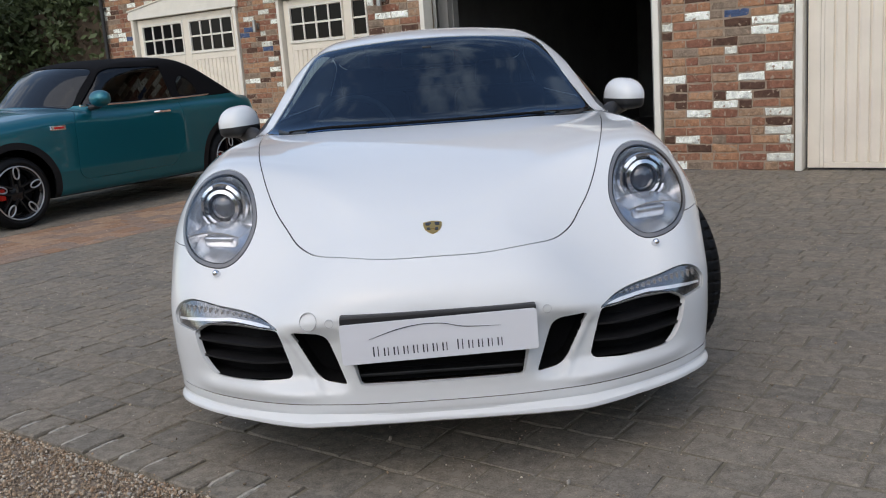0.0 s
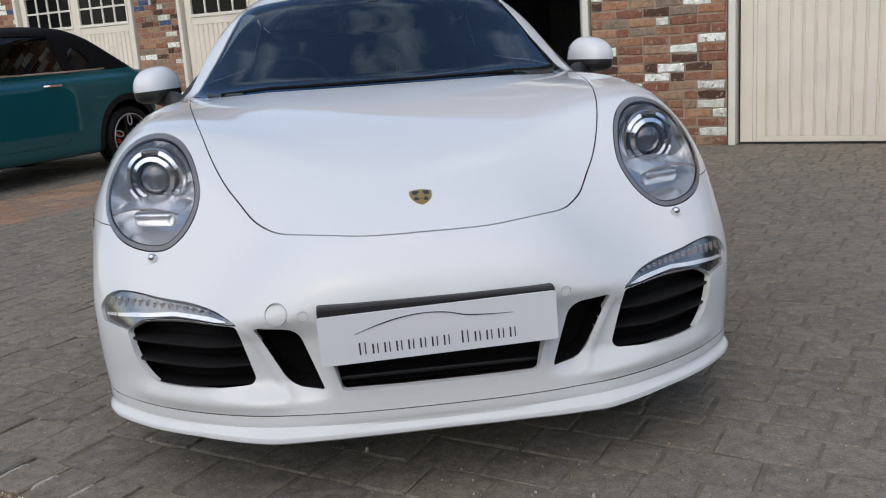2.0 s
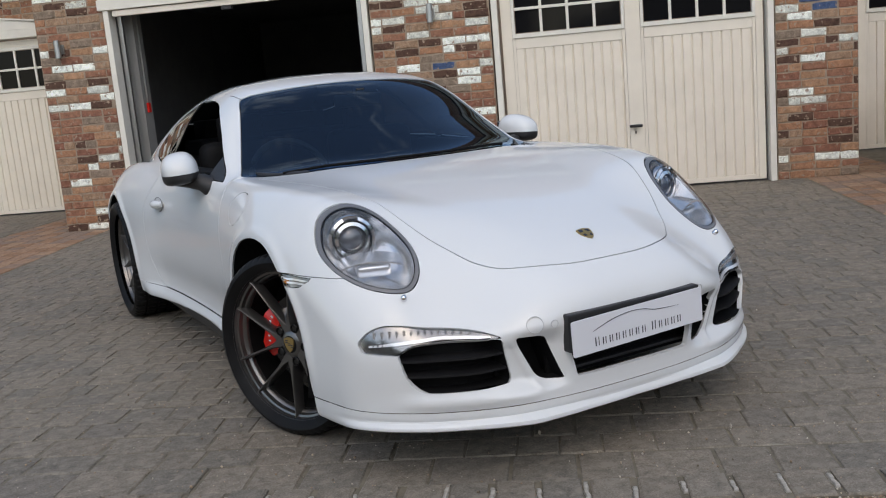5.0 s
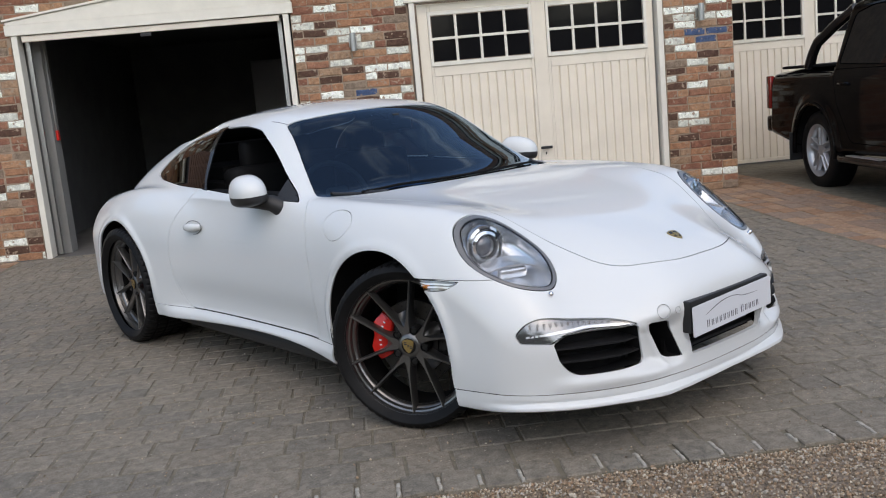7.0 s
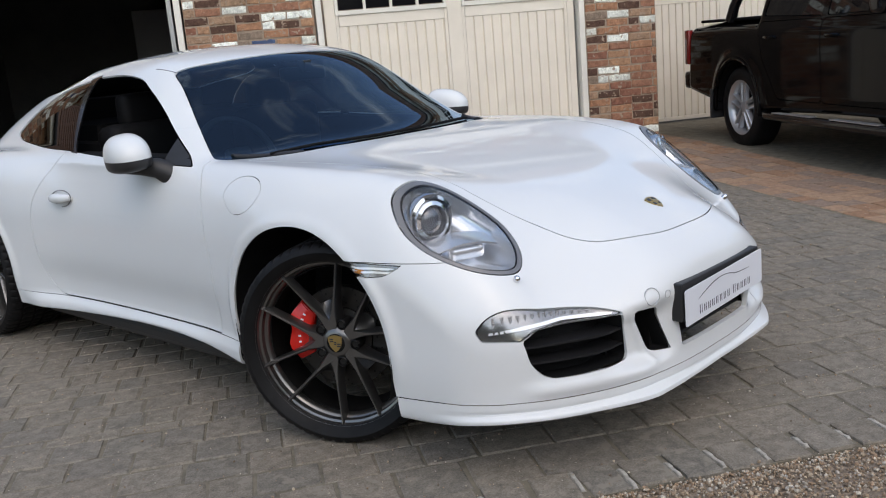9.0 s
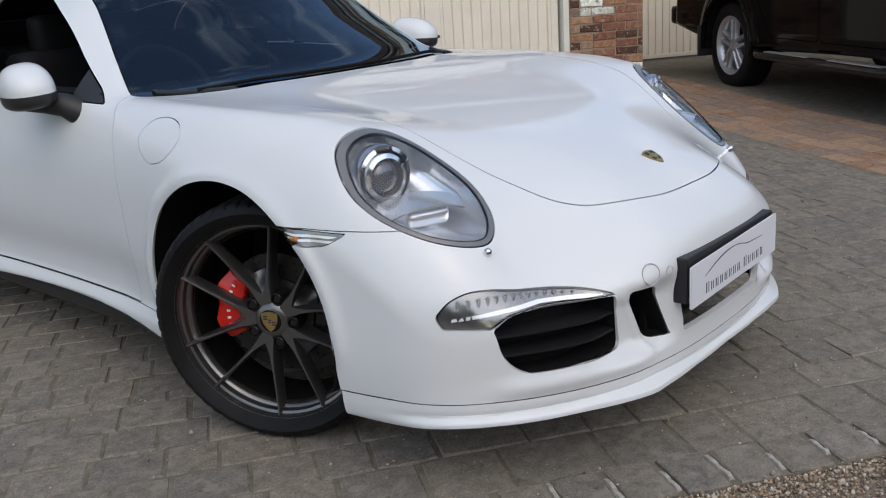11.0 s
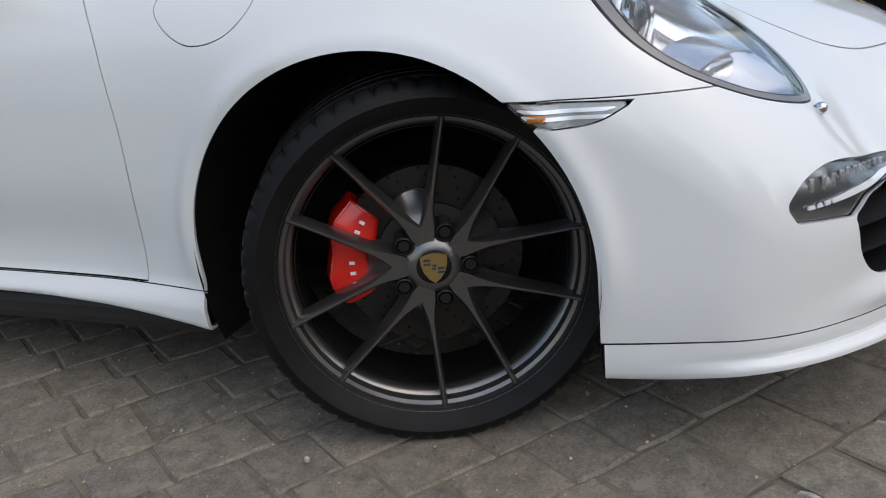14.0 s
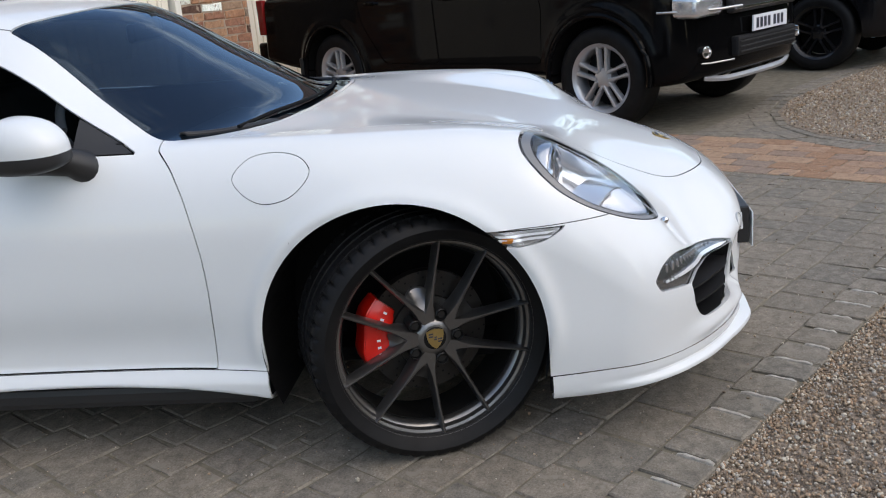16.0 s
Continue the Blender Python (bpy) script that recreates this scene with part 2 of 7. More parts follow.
def skin(f, lo, hi, h):
    """The surface f = 0 of a form that is the same left and right, as points, normals and triangles."""
    nx = int(round(hi[0] / h)) + 1
    ys = np.arange(lo[1], hi[1] + h, h)
    zs = np.arange(lo[2], hi[2] + h, h)
    xs = (np.arange(nx) + 0.5) * h
    half = np.empty((nx, len(ys), len(zs)), np.float32)
    for i, x in enumerate(xs):
        Y, Z = np.meshgrid(ys, zs, indexing="ij")
        P = np.stack([np.full(Y.size, x), Y.ravel(), Z.ravel()], 1)
        half[i] = f(P).reshape(Y.shape)
    G = np.concatenate([half[::-1], half], 0)
    X = np.concatenate([-xs[::-1], xs])
    ins = G < 0
    cells = np.zeros(tuple(s - 1 for s in G.shape), bool)
    a = ins[:-1, :-1, :-1]
    for dx in (0, 1):
        for dy in (0, 1):
            for dz in (0, 1):
                cells |= ins[dx:G.shape[0] - 1 + dx, dy:G.shape[1] - 1 + dy, dz:G.shape[2] - 1 + dz] != a
    idx = -np.ones(cells.shape, np.int64)
    c = np.argwhere(cells)
    idx[tuple(c.T)] = np.arange(len(c))
    V = np.stack([X[c[:, 0]] + h / 2, ys[c[:, 1]] + h / 2, zs[c[:, 2]] + h / 2], 1)
    quads = []
    for ax in range(3):
        sl0, sl1 = [slice(None)] * 3, [slice(None)] * 3
        sl0[ax], sl1[ax] = slice(0, -1), slice(1, None)
        ch = ins[tuple(sl0)] != ins[tuple(sl1)]
        e = np.argwhere(ch)
        u, v = (ax + 1) % 3, (ax + 2) % 3
        ok = (e[:, u] > 0) & (e[:, v] > 0) & (e[:, u] < G.shape[u] - 1) & (e[:, v] < G.shape[v] - 1)
        e = e[ok]
        q = []
        for du, dv in ((-1, -1), (0, -1), (0, 0), (-1, 0)):
            w = e.copy()
            w[:, u] += du
            w[:, v] += dv
            q.append(idx[tuple(w.T)])
        q = np.stack(q, 1)
        flip = ~ins[tuple(e.T)]
        q[flip] = q[flip][:, ::-1]
        quads.append(q)
    Q = np.concatenate(quads)

    def settle(V, n, cap):
        for _ in range(n):
            g = grad(f, V)
            d = f(V)
            st = g * (d / np.maximum((g * g).sum(1), 1e-3))[:, None]
            ln = np.linalg.norm(st, axis=1, keepdims=True)
            V = V - st * np.minimum(1, cap / np.maximum(ln, 1e-9))
        return V

    V = settle(V, 4, h)
    for _ in range(3):
        acc, cnt = np.zeros_like(V), np.zeros(len(V))
        for i in range(4):
            np.add.at(acc, Q[:, i], V[Q[:, (i + 1) % 4]] + V[Q[:, (i + 3) % 4]])
            np.add.at(cnt, Q[:, i], 2)
        V = settle(0.5 * V + 0.5 * acc / np.maximum(cnt, 1)[:, None], 2, h)
    V = settle(V, 2, h)
    N = grad(f, V)
    N /= np.maximum(np.linalg.norm(N, axis=1, keepdims=True), 1e-9)
    d1 = np.linalg.norm(V[Q[:, 0]] - V[Q[:, 2]], axis=1)
    d2 = np.linalg.norm(V[Q[:, 1]] - V[Q[:, 3]], axis=1)
    sw = (d1 > d2)[:, None]
    T = np.concatenate([np.where(sw, Q[:, [0, 1, 3]], Q[:, [0, 1, 2]]), np.where(sw, Q[:, [1, 2, 3]], Q[:, [0, 2, 3]])])
    return V, N, T


def compact(V, N, T):
    used = np.zeros(len(V), bool)
    used[T.ravel()] = True
    remap = np.cumsum(used) - 1
    return V[used], N[used], remap[T]


def clip(mesh, gf):
    """Cut a surface along gf = 0. Returns the part with gf < 0 and the part with gf > 0."""
    V, N, T = mesh
    if len(T) == 0:
        return mesh, mesh
    g = gf(V)
    g = np.where(np.abs(g) < 1e-6, 1e-6, g)
    s = g < 0
    k = s[T].sum(1)
    full_in, full_out = T[k == 3], T[k == 0]
    mix = T[(k == 1) | (k == 2)]
    if len(mix) == 0:
        return compact(V, N, full_in), compact(V, N, full_out)
    sm = s[mix]
    lone = np.where((sm.sum(1) == 1)[:, None], sm, ~sm).argmax(1)
    r = np.arange(len(mix))
    A, B, C = mix[r, lone], mix[r, (lone + 1) % 3], mix[r, (lone + 2) % 3]
    ed = np.concatenate([np.stack([A, B], 1), np.stack([A, C], 1)])
    key = np.sort(ed, 1)
    uq, inv = np.unique(key, axis=0, return_inverse=True)
    inv = inv.ravel()
    p, q = uq[:, 0], uq[:, 1]
    ta, tb = np.zeros(len(p)), np.ones(len(p))
    ga, gb = g[p], g[q]
    for _ in range(5):
        t = ta + (tb - ta) * ga / (ga - gb)
        t = np.clip(t, ta + 0.02 * (tb - ta), tb - 0.02 * (tb - ta))
        gm = gf(V[p] + t[:, None] * (V[q] - V[p]))
        same = (gm < 0) == (ga < 0)
        ta, ga = np.where(same, t, ta), np.where(same, gm, ga)
        tb, gb = np.where(same, tb, t), np.where(same, gb, gm)
    t = ta + (tb - ta) * ga / (ga - gb)
    NV = V[p] + t[:, None] * (V[q] - V[p])
    NN = N[p] + t[:, None] * (N[q] - N[p])
    NN /= np.maximum(np.linalg.norm(NN, axis=1, keepdims=True), 1e-9)
    n0 = len(V)
    AB, AC = n0 + inv[: len(mix)], n0 + inv[len(mix):]
    V2, N2 = np.concatenate([V, NV]), np.concatenate([N, NN])
    tri = np.stack([A, AB, AC], 1)
    two = np.concatenate([np.stack([AB, B, C], 1), np.stack([AB, C, AC], 1)])
    ai = s[A]
    ai2 = np.concatenate([ai, ai])
    inside = np.concatenate([full_in, tri[ai], two[~ai2]])
    outside = np.concatenate([full_out, tri[~ai], two[ai2]])
    return compact(V2, N2, inside), compact(V2, N2, outside)


def outline(pts, n=160):
    """A closed smooth line through the points."""
    p = np.asarray(pts, float)
    m = len(p)
    out = []
    for i in range(m):
        a, b, c, d = p[i - 1], p[i], p[(i + 1) % m], p[(i + 2) % m]
        t1 = np.linalg.norm(b - a) ** 0.5
        t2 = np.linalg.norm(c - b) ** 0.5
        t3 = np.linalg.norm(d - c) ** 0.5
        m1 = (c - b) / t2 * 0 + t2 * ((b - a) / t1 - (c - a) / (t1 + t2) + (c - b) / t2)
        m2 = t2 * ((c - b) / t2 - (d - b) / (t2 + t3) + (d - c) / t3)
        for t in np.linspace(0, 1, max(4, n // m), endpoint=False):
            out.append((2 * t**3 - 3 * t**2 + 1) * b + (t**3 - 2 * t**2 + t) * m1 + (3 * t**2 - 2 * t**3) * c + (t**3 - t**2) * m2)
    return np.array(out)


def rounded(pts, r, n=6):
    """A closed line with straight sides and rounded corners."""
    p = [np.asarray(q, float) for q in pts]
    out = []
    m = len(p)
    for i in range(m):
        a, b, c = p[i - 1], p[i], p[(i + 1) % m]
        ra = r[i] if isinstance(r, (list, tuple)) else r
        u, v = (a - b), (c - b)
        lu, lv = np.linalg.norm(u), np.linalg.norm(v)
        k = min(ra, lu * 0.49, lv * 0.49)
        s, e = b + u / lu * k, b + v / lv * k
        for t in np.linspace(0, 1, n):
            out.append((1 - t) ** 2 * s + 2 * t * (1 - t) * b + t * t * e)
    return np.array(out)


def inside_of(poly, Q):
    """Signed distance of the points Q to a closed line in the plane: negative within."""
    a, b = poly, np.roll(poly, -1, 0)
    lo, hi = poly.min(0) - 0.06, poly.max(0) + 0.06
    out = np.full(len(Q), 0.06)
    near = np.all((Q > lo) & (Q < hi), axis=1)
    q = Q[near]
    if len(q) == 0:
        return out
    res = []
    for s in range(0, len(q), 20000):
        c = q[s:s + 20000]
        d = b - a
        ap = c[:, None, :] - a[None]
        t = np.clip((ap * d).sum(2) / np.maximum((d * d).sum(1), 1e-12), 0, 1)
        dist = np.sqrt(((ap - t[..., None] * d) ** 2).sum(2)).min(1)
        cr = (a[None, :, 1] > c[:, None, 1]) != (b[None, :, 1] > c[:, None, 1])
        with np.errstate(divide="ignore", invalid="ignore"):
            xi = (b[:, 0] - a[:, 0])[None] * (c[:, None, 1] - a[None, :, 1]) / (b[:, 1] - a[:, 1])[None] + a[None, :, 0]
        odd = (cr & (c[:, None, 0] < xi)).sum(1) % 2 == 1
        res.append(np.where(odd, -dist, dist))
    out[near] = np.concatenate(res)
    return out


def rim_edges(T):
    e = np.concatenate([T[:, [0, 1]], T[:, [1, 2]], T[:, [2, 0]]])
    k = np.sort(e, 1)
    uq, first, cnt = np.unique(k, axis=0, return_index=True, return_counts=True)
    return e[first[cnt == 1]]


def panel(name, mesh, material, parent, label="", thick=0.008, pull=None):
    """A sheet with its edges turned in by thick along the normal, or along pull."""
    V, N, T = mesh
    if len(T) == 0:
        return None
    e = rim_edges(T)
    ids = np.unique(e)
    mp = np.full(len(V), -1)
    mp[ids] = np.arange(len(ids))
    inner = V[ids] - N[ids] * thick if pull is None else V[ids] + np.asarray(pull)
    n0 = len(V)
    n1 = n0 + len(ids)
    Vr = np.concatenate([V, V[ids], inner])
    a, b = e[:, 0], e[:, 1]
    oa, ob_ = n0 + mp[a], n0 + mp[b]
    ia, ib = n1 + mp[a], n1 + mp[b]
    ft = np.concatenate([T, np.stack([ob_, oa, ia], 1), np.stack([ob_, ia, ib], 1)])
    d = V[b] - V[a]
    sn = np.cross(N[a], d)
    sn = -sn / np.maximum(np.linalg.norm(sn, axis=1, keepdims=True), 1e-9)
    acc = np.zeros((len(ids), 3))
    np.add.at(acc, mp[a], -sn)
    np.add.at(acc, mp[b], -sn)
    acc /= np.maximum(np.linalg.norm(acc, axis=1, keepdims=True), 1e-9)
    nr = np.concatenate([N, -acc, -acc])
    return obj_from(name, Vr, ft, material, parent, label, normals=nr)


def shifted(mesh, d):
    return mesh[0] - mesh[1] * d, mesh[1], mesh[2]


def joined(a, b):
    return np.concatenate([a[0], b[0]]), np.concatenate([a[1], b[1]]), np.concatenate([a[2], b[2] + len(a[0])])

# ---- the white coupe ----
ARCH_F, ARCH_R = (0.090, 0.345, 0.375), (2.545, 0.345, 0.385)


def coupe_field(P):
    x, y, z = np.abs(P[:, 0]), P[:, 1], P[:, 2]
    # upper surface: bonnet in the middle, wing ridges beside it
    zc = curve([-1.0, -0.85, -0.75, -0.675, -0.5, -0.25, 0, 0.3, 0.6, 1.2, 2.4, 2.9, 3.2, 3.5], [0.52, 0.60, 0.645, 0.675, 0.735, 0.80, 0.848, 0.888, 0.91, 0.915, 0.92, 0.87, 0.80, 0.66], y)
    zr = curve([-1.0, -0.75, -0.66, -0.6, -0.5, -0.4, -0.284, -0.15, 0.05, 0.3, 0.6, 1.0, 1.8, 2.4, 2.8, 3.2, 3.5], [0.20, 0.38, 0.475, 0.553, 0.658, 0.748, 0.826, 0.857, 0.873, 0.882, 0.887, 0.885, 0.90, 0.905, 0.87, 0.80, 0.66], y)
    s = step01(0.20 + 0.16 * step01(-0.6, 0.0, y), 0.66, x)
    u = x / 0.66
    s = s + 0.5 * (1 - step01(-0.5, -0.15, y)) * (u ** 2 / (1 + u ** 6) ** (1 / 3) - s)
    xr = curve([-1, -0.3, 0, 0.3, 0.7, 1.5, 2.4, 3.4], [0.62, 0.66, 0.70, 0.73, 0.74, 0.74, 0.76, 0.6], y)
    top = z - (zc * (1 - s) + zr * s - 4.2 * np.maximum(0, x - xr) ** 2)
    # sides
    wm = curve([-1, -0.8, -0.6, -0.34, -0.1, 0.08, 0.3, 0.55, 0.8, 1.2, 1.7, 2.1, 2.45, 2.8, 3.2, 3.5], [0.76, 0.785, 0.815, 0.855, 0.885, 0.893, 0.882, 0.862, 0.85, 0.845, 0.862, 0.905, 0.925, 0.905, 0.83, 0.70], y)
    tuck = 1.1 * np.maximum(0, z - 0.62) ** 2 + 0.6 * np.maximum(0, 0.36 - z) ** 2
    door = step01(0.35, 0.75, y) * (1 - step01(1.75, 2.15, y))
    tuck = tuck + door * 0.030 * np.exp(-((z - 0.33) / 0.11) ** 2)
    sill = step01(0.3, 0.5, y) * (1 - step01(1.95, 2.15, y)) * 0.022 * step01(0.30, 0.24, z)
    lipf = 0.010 * np.exp(-(((np.hypot(y - ARCH_F[0], z - ARCH_F[1]) - 0.395) / 0.022) ** 2)) + 0.010 * np.exp(-(((np.hypot(y - ARCH_R[0], z - ARCH_R[1]) - 0.405) / 0.022) ** 2))
    side = x - (wm - tuck + sill + lipf * step01(0.25, 0.4, z))
    # nose
    p = curve([0.05, 0.16, 0.182, 0.196, 0.212, 0.230, 0.26, 0.34, 0.42, 0.5, 0.55, 0.6, 0.65, 0.7, 0.8, 1.0], [-0.885, -0.908, -0.918, -0.914, -0.899, -0.889, -0.886, -0.892, -0.897, -0.888, -0.868, -0.825, -0.772, -0.71, -0.56, -0.2], z)
    scoop = 0.037 * step01(0.225, 0.31, x) * (1 - step01(0.39, 0.54, x)) * step01(0.26, 0.31, z) * (1 - step01(0.40, 0.47, z))
    crease = 0.008 * np.exp(-(((x - 0.349 - 0.505 * (z - 0.294)) / 0.013) ** 2)) * step01(0.262, 0.285, z) * (1 - step01(0.41, 0.45, z))
    chin = 0.016 * np.exp(-(((z - 0.266) / 0.026) ** 2)) * step01(0.30, 0.42, x) * (1 - step01(0.66, 0.76, x))
    front = p + 0.585 * x ** 2.81 + scoop - chin - crease - y
    tail = y - (3.43 - 0.35 * x ** 2.5 - 0.5 * np.maximum(0, z - 0.6) ** 2 - 0.4 * np.maximum(0, 0.45 - z) ** 2)
    zb = curve([-1, -0.7, -0.27, 0.2, 0.5, 1.9, 2.5, 3.4], [0.178, 0.172, 0.155, 0.155, 0.205, 0.215, 0.20, 0.24], y)
    body = smax(smax(top, side, 0.08), front, 0.07)
    body = smax(smax(body, tail, 0.12), (zb - z), 0.012)
    # cabin
    yy = y - 0.20 * (x / 0.75) ** 2
    zt = curve([0.1, 0.45, 0.75, 1.06, 1.25, 1.5, 1.8, 2.2, 2.6, 3.0, 3.4], [0.67, 0.895, 1.072, 1.246, 1.286, 1.303, 1.297, 1.245, 1.128, 0.972, 0.79], yy)
    roof = z - (zt - curve([0.4, 0.52, 0.8, 1.08, 1.25, 1.5, 1.8, 2.2], [0.045, 0.047, 0.060, 0.058, 0.052, 0.070, 0.095, 0.10], yy) * (x / 0.6) ** 2.2)
    wb = curve([0.2, 0.58, 0.8, 1.2, 1.8, 2.3, 2.8, 3.3], [0.70, 0.762, 0.79, 0.81, 0.79, 0.73, 0.64, 0.5], y)
    glass = x - (wb - 0.62 * np.maximum(0, z - 0.87) - 0.25 * np.maximum(0, z - 0.87) ** 2)
    cab = smax(roof * 0.8, glass * 0.85, 0.09)
    cab = np.maximum(np.maximum(cab, 0.25 - y), np.maximum(0.70 - z, y - 3.3))
    return smin(body, cab, 0.035)


CAR = thing("sports_car", "glossy white two-door sports coupe parked on grey paving", "car")
CAR.matrix_world = pose(0, -0.6, 0) @ pose(0, 0, 0, 0, 0, -0.6) @ pose(0, 0.6, 0)
shell = skin(coupe_field, (0, -1.02, 0.10), (0.98, 3.55, 1.36), 0.0105)


def side_poly(poly):
    return lambda V: inside_of(poly, V[:, [1, 2]])


def on_side(poly, sgn, xmin=0.3):
    return lambda V: np.where(V[:, 0] * sgn > xmin, inside_of(poly, V[:, [1, 2]]), 0.06)


def on_front(poly, sgn, ymax=-0.1):
    return lambda V: np.where((V[:, 1] < ymax), inside_of(poly, np.stack([V[:, 0] * sgn, V[:, 2]], 1)), 0.06)


def circle(cy, cz, r, n=120):
    a = np.linspace(0, 2 * np.pi, n, endpoint=False)
    return np.stack([cy + r * np.cos(a), cz + r * np.sin(a)], 1)


def take(mesh, gf, gap=0.0):
    """Cut out a piece and leave a gap round it. Returns the piece and the rest."""
    ins, rest = clip(mesh, gf)
    if gap:
        ins, _ = clip(ins, lambda V: gf(V) + gap)
        _, rest = clip(rest, lambda V: gf(V) - gap)
    return ins, rest


# wheel arches and underside
def arch_cut(c):
    return lambda V: np.where((np.abs(V[:, 0]) > 0.45), np.where(V[:, 2] > c[1], np.hypot(V[:, 1] - c[0], V[:, 2] - c[1]), np.hypot(V[:, 1] - c[0], (V[:, 2] - c[1]) * 0.25)) - c[2], 0.06)


for c in (ARCH_F, ARCH_R):
    _, shell = take(shell, arch_cut(c))

# openings of the nose
LAMP = np.array([0.67, 0.71]) + 1.035 * (np.array([-0.67, -0.71]) + outline([(0.545, 0.705), (0.570, 0.775), (0.605, 0.815), (0.655, 0.834), (0.71, 0.826), (0.755, 0.797), (0.785, 0.748), (0.795, 0.70), (0.783, 0.655), (0.743, 0.615), (0.68, 0.592), (0.62, 0.590), (0.578, 0.618), (0.552, 0.66)], 220))
DRL = rounded([(0.791, 0.424), (0.798, 0.452), (0.772, 0.487), (0.735, 0.503), (0.69, 0.501), (0.62, 0.486), (0.555, 0.479), (0.49, 0.468), (0.438, 0.444), (0.60, 0.450), (0.68, 0.443), (0.718, 0.417)], [0.004, 0.012, 0.02, 0.03, 0.05, 0.05, 0.05, 0.03, 0.003, 0.05, 0.02, 0.004])
INTAKE = rounded([(0.717, 0.4155), (0.68, 0.4415), (0.60, 0.4485), (0.446, 0.4425), (0.411, 0.301), (0.60, 0.296), (0.668, 0.298), (0.703, 0.345)], [0.004, 0.02, 0.05, 0.01, 0.025, 0.06, 0.04, 0.06])
MID = rounded([(0.409, 0.4405), (0.312, 0.436), (0.260, 0.292), (0.335, 0.294)], [0.006, 0.03, 0.006, 0.09])
CENTRE = rounded([(-0.268, 0.47), (0.268, 0.47), (0.221, 0.290), (-0.221, 0.290)], [0.02, 0.02, 0.01, 0.01])
MARK = rounded([(-0.345, 0.628), (-0.15, 0.633), (-0.190, 0.590), (-0.285, 0.594)], [0.003, 0.004, 0.004, 0.03])
lamps, drls, marks = {}, {}, {}
for g in (-1, 1):
    lamps[g], shell = take(shell, on_front(LAMP, g), 0.0014)
    drls[g], shell = take(shell, on_front(DRL, g), 0.0012)
    _, shell = take(shell, on_front(INTAKE, g))
    _, shell = take(shell, on_front(MID, g))
    marks[g], shell = take(shell, on_side(MARK, g), 0.0012)
_, shell = take(shell, on_front(CENTRE, 1))


def both(right):
    """A line that is the same left and right, from its right half (front middle first, back middle last)."""
    return right + [(-x, y) for x, y in right[-2:0:-1]]


# glass
SCREEN = outline(both([(0, 0.398), (0.2, 0.403), (0.37, 0.414), (0.5, 0.447), (0.60, 0.528), (0.66, 0.606), (0.694, 0.664), (0.702, 0.70), (0.677, 0.775), (0.636, 0.88), (0.594, 0.985), (0.556, 1.085), (0.533, 1.155), (0.517, 1.181), (0.485, 1.172), (0.40, 1.139), (0.27, 1.10), (0.15, 1.079), (0, 1.07)]), 420)
WIN = rounded([(0.765, 0.872), (0.957, 0.985), (1.067, 1.062), (1.17, 1.119), (1.335, 1.188), (1.43, 1.203), (1.56, 1.214), (1.80, 1.208), (1.745, 1.10), (1.665, 0.955), (1.62, 0.914), (1.2, 0.893)], [0.008, 0.2, 0.2, 0.2, 0.1, 0.1, 0.2, 0.01, 0.1, 0.1, 0.01, 0.2])
QUARTER = rounded([(1.655, 0.917), (1.70, 0.96), (1.78, 1.075), (1.85, 1.198), (2.05, 1.172), (2.2, 1.135), (2.37, 1.05), (2.47, 0.972), (2.36, 0.945), (1.95, 0.922)], [0.01, 0.1, 0.1, 0.03, 0.15, 0.15, 0.15, 0.03, 0.08, 0.1])


def on_top(poly, zmin):
    return lambda V: np.where(V[:, 2] > zmin, inside_of(poly, V[:, [0, 1]]), 0.06)


screen, shell = take(shell, on_top(SCREEN, 0.84), 0.002)
PILLAR = rounded([(1.60, 0.907), (1.64, 0.955), (1.72, 1.10), (1.775, 1.222), (1.88, 1.205), (1.80, 1.08), (1.72, 0.955), (1.68, 0.912)], 0.01)
wins, quarters, pillars = {}, {}, {}
for g in (-1, 1):
    wins[g], shell = take(shell, on_side(WIN, g), 0.002)
    quarters[g], shell = take(shell, on_side(QUARTER, g), 0.002)
    pillars[g], shell = take(shell, on_side(PILLAR, g), 0.0)
REARWIN = outline(both([(0, 1.95), (0.35, 1.97), (0.50, 2.02), (0.50, 2.4), (0.42, 2.62), (0, 2.68)]), 200)
rearwin, shell = take(shell, on_top(REARWIN, 0.9), 0.002)
under = shifted(shell, 0.012)
_, under = clip(under, lambda V: np.maximum(V[:, 1] + 0.35, V[:, 2] - 0.57))

# panels
BONNET = outline(both([(0, -0.788), (0.15, -0.779), (0.25, -0.747), (0.33, -0.690), (0.38, -0.634), (0.405, -0.6), (0.437, -0.54), (0.482, -0.455), (0.528, -0.335), (0.57, -0.175), (0.635, 0.17), (0.672, 0.42), (0.682, 0.53), (0.64, 0.503), (0.49, 0.428), (0.36, 0.396), (0.2, 0.387), (0, 0.382)]), 440)
bonnet, shell = take(shell, lambda V: np.where((V[:, 1] < 0.75) & (V[:, 2] > 0.5), inside_of(BONNET, V[:, [0, 1]]), 0.06), 0.0017)
DOOR = rounded([(0.705, 0.874), (0.665, 0.835), (0.630, 0.765), (0.598, 0.635), (0.593, 0.50), (0.604, 0.376), (0.612, 0.284), (1.86, 0.284), (1.93, 0.45), (1.93, 0.70), (1.70, 0.94), (1.66, 1.3), (0.8, 1.3)], [0.004, 0.05, 0.08, 0.1, 0.1, 0.08, 0.004, 0.1, 0.1, 0.15, 0.06, 0.02, 0.02])
doors, flaps = {}, {}
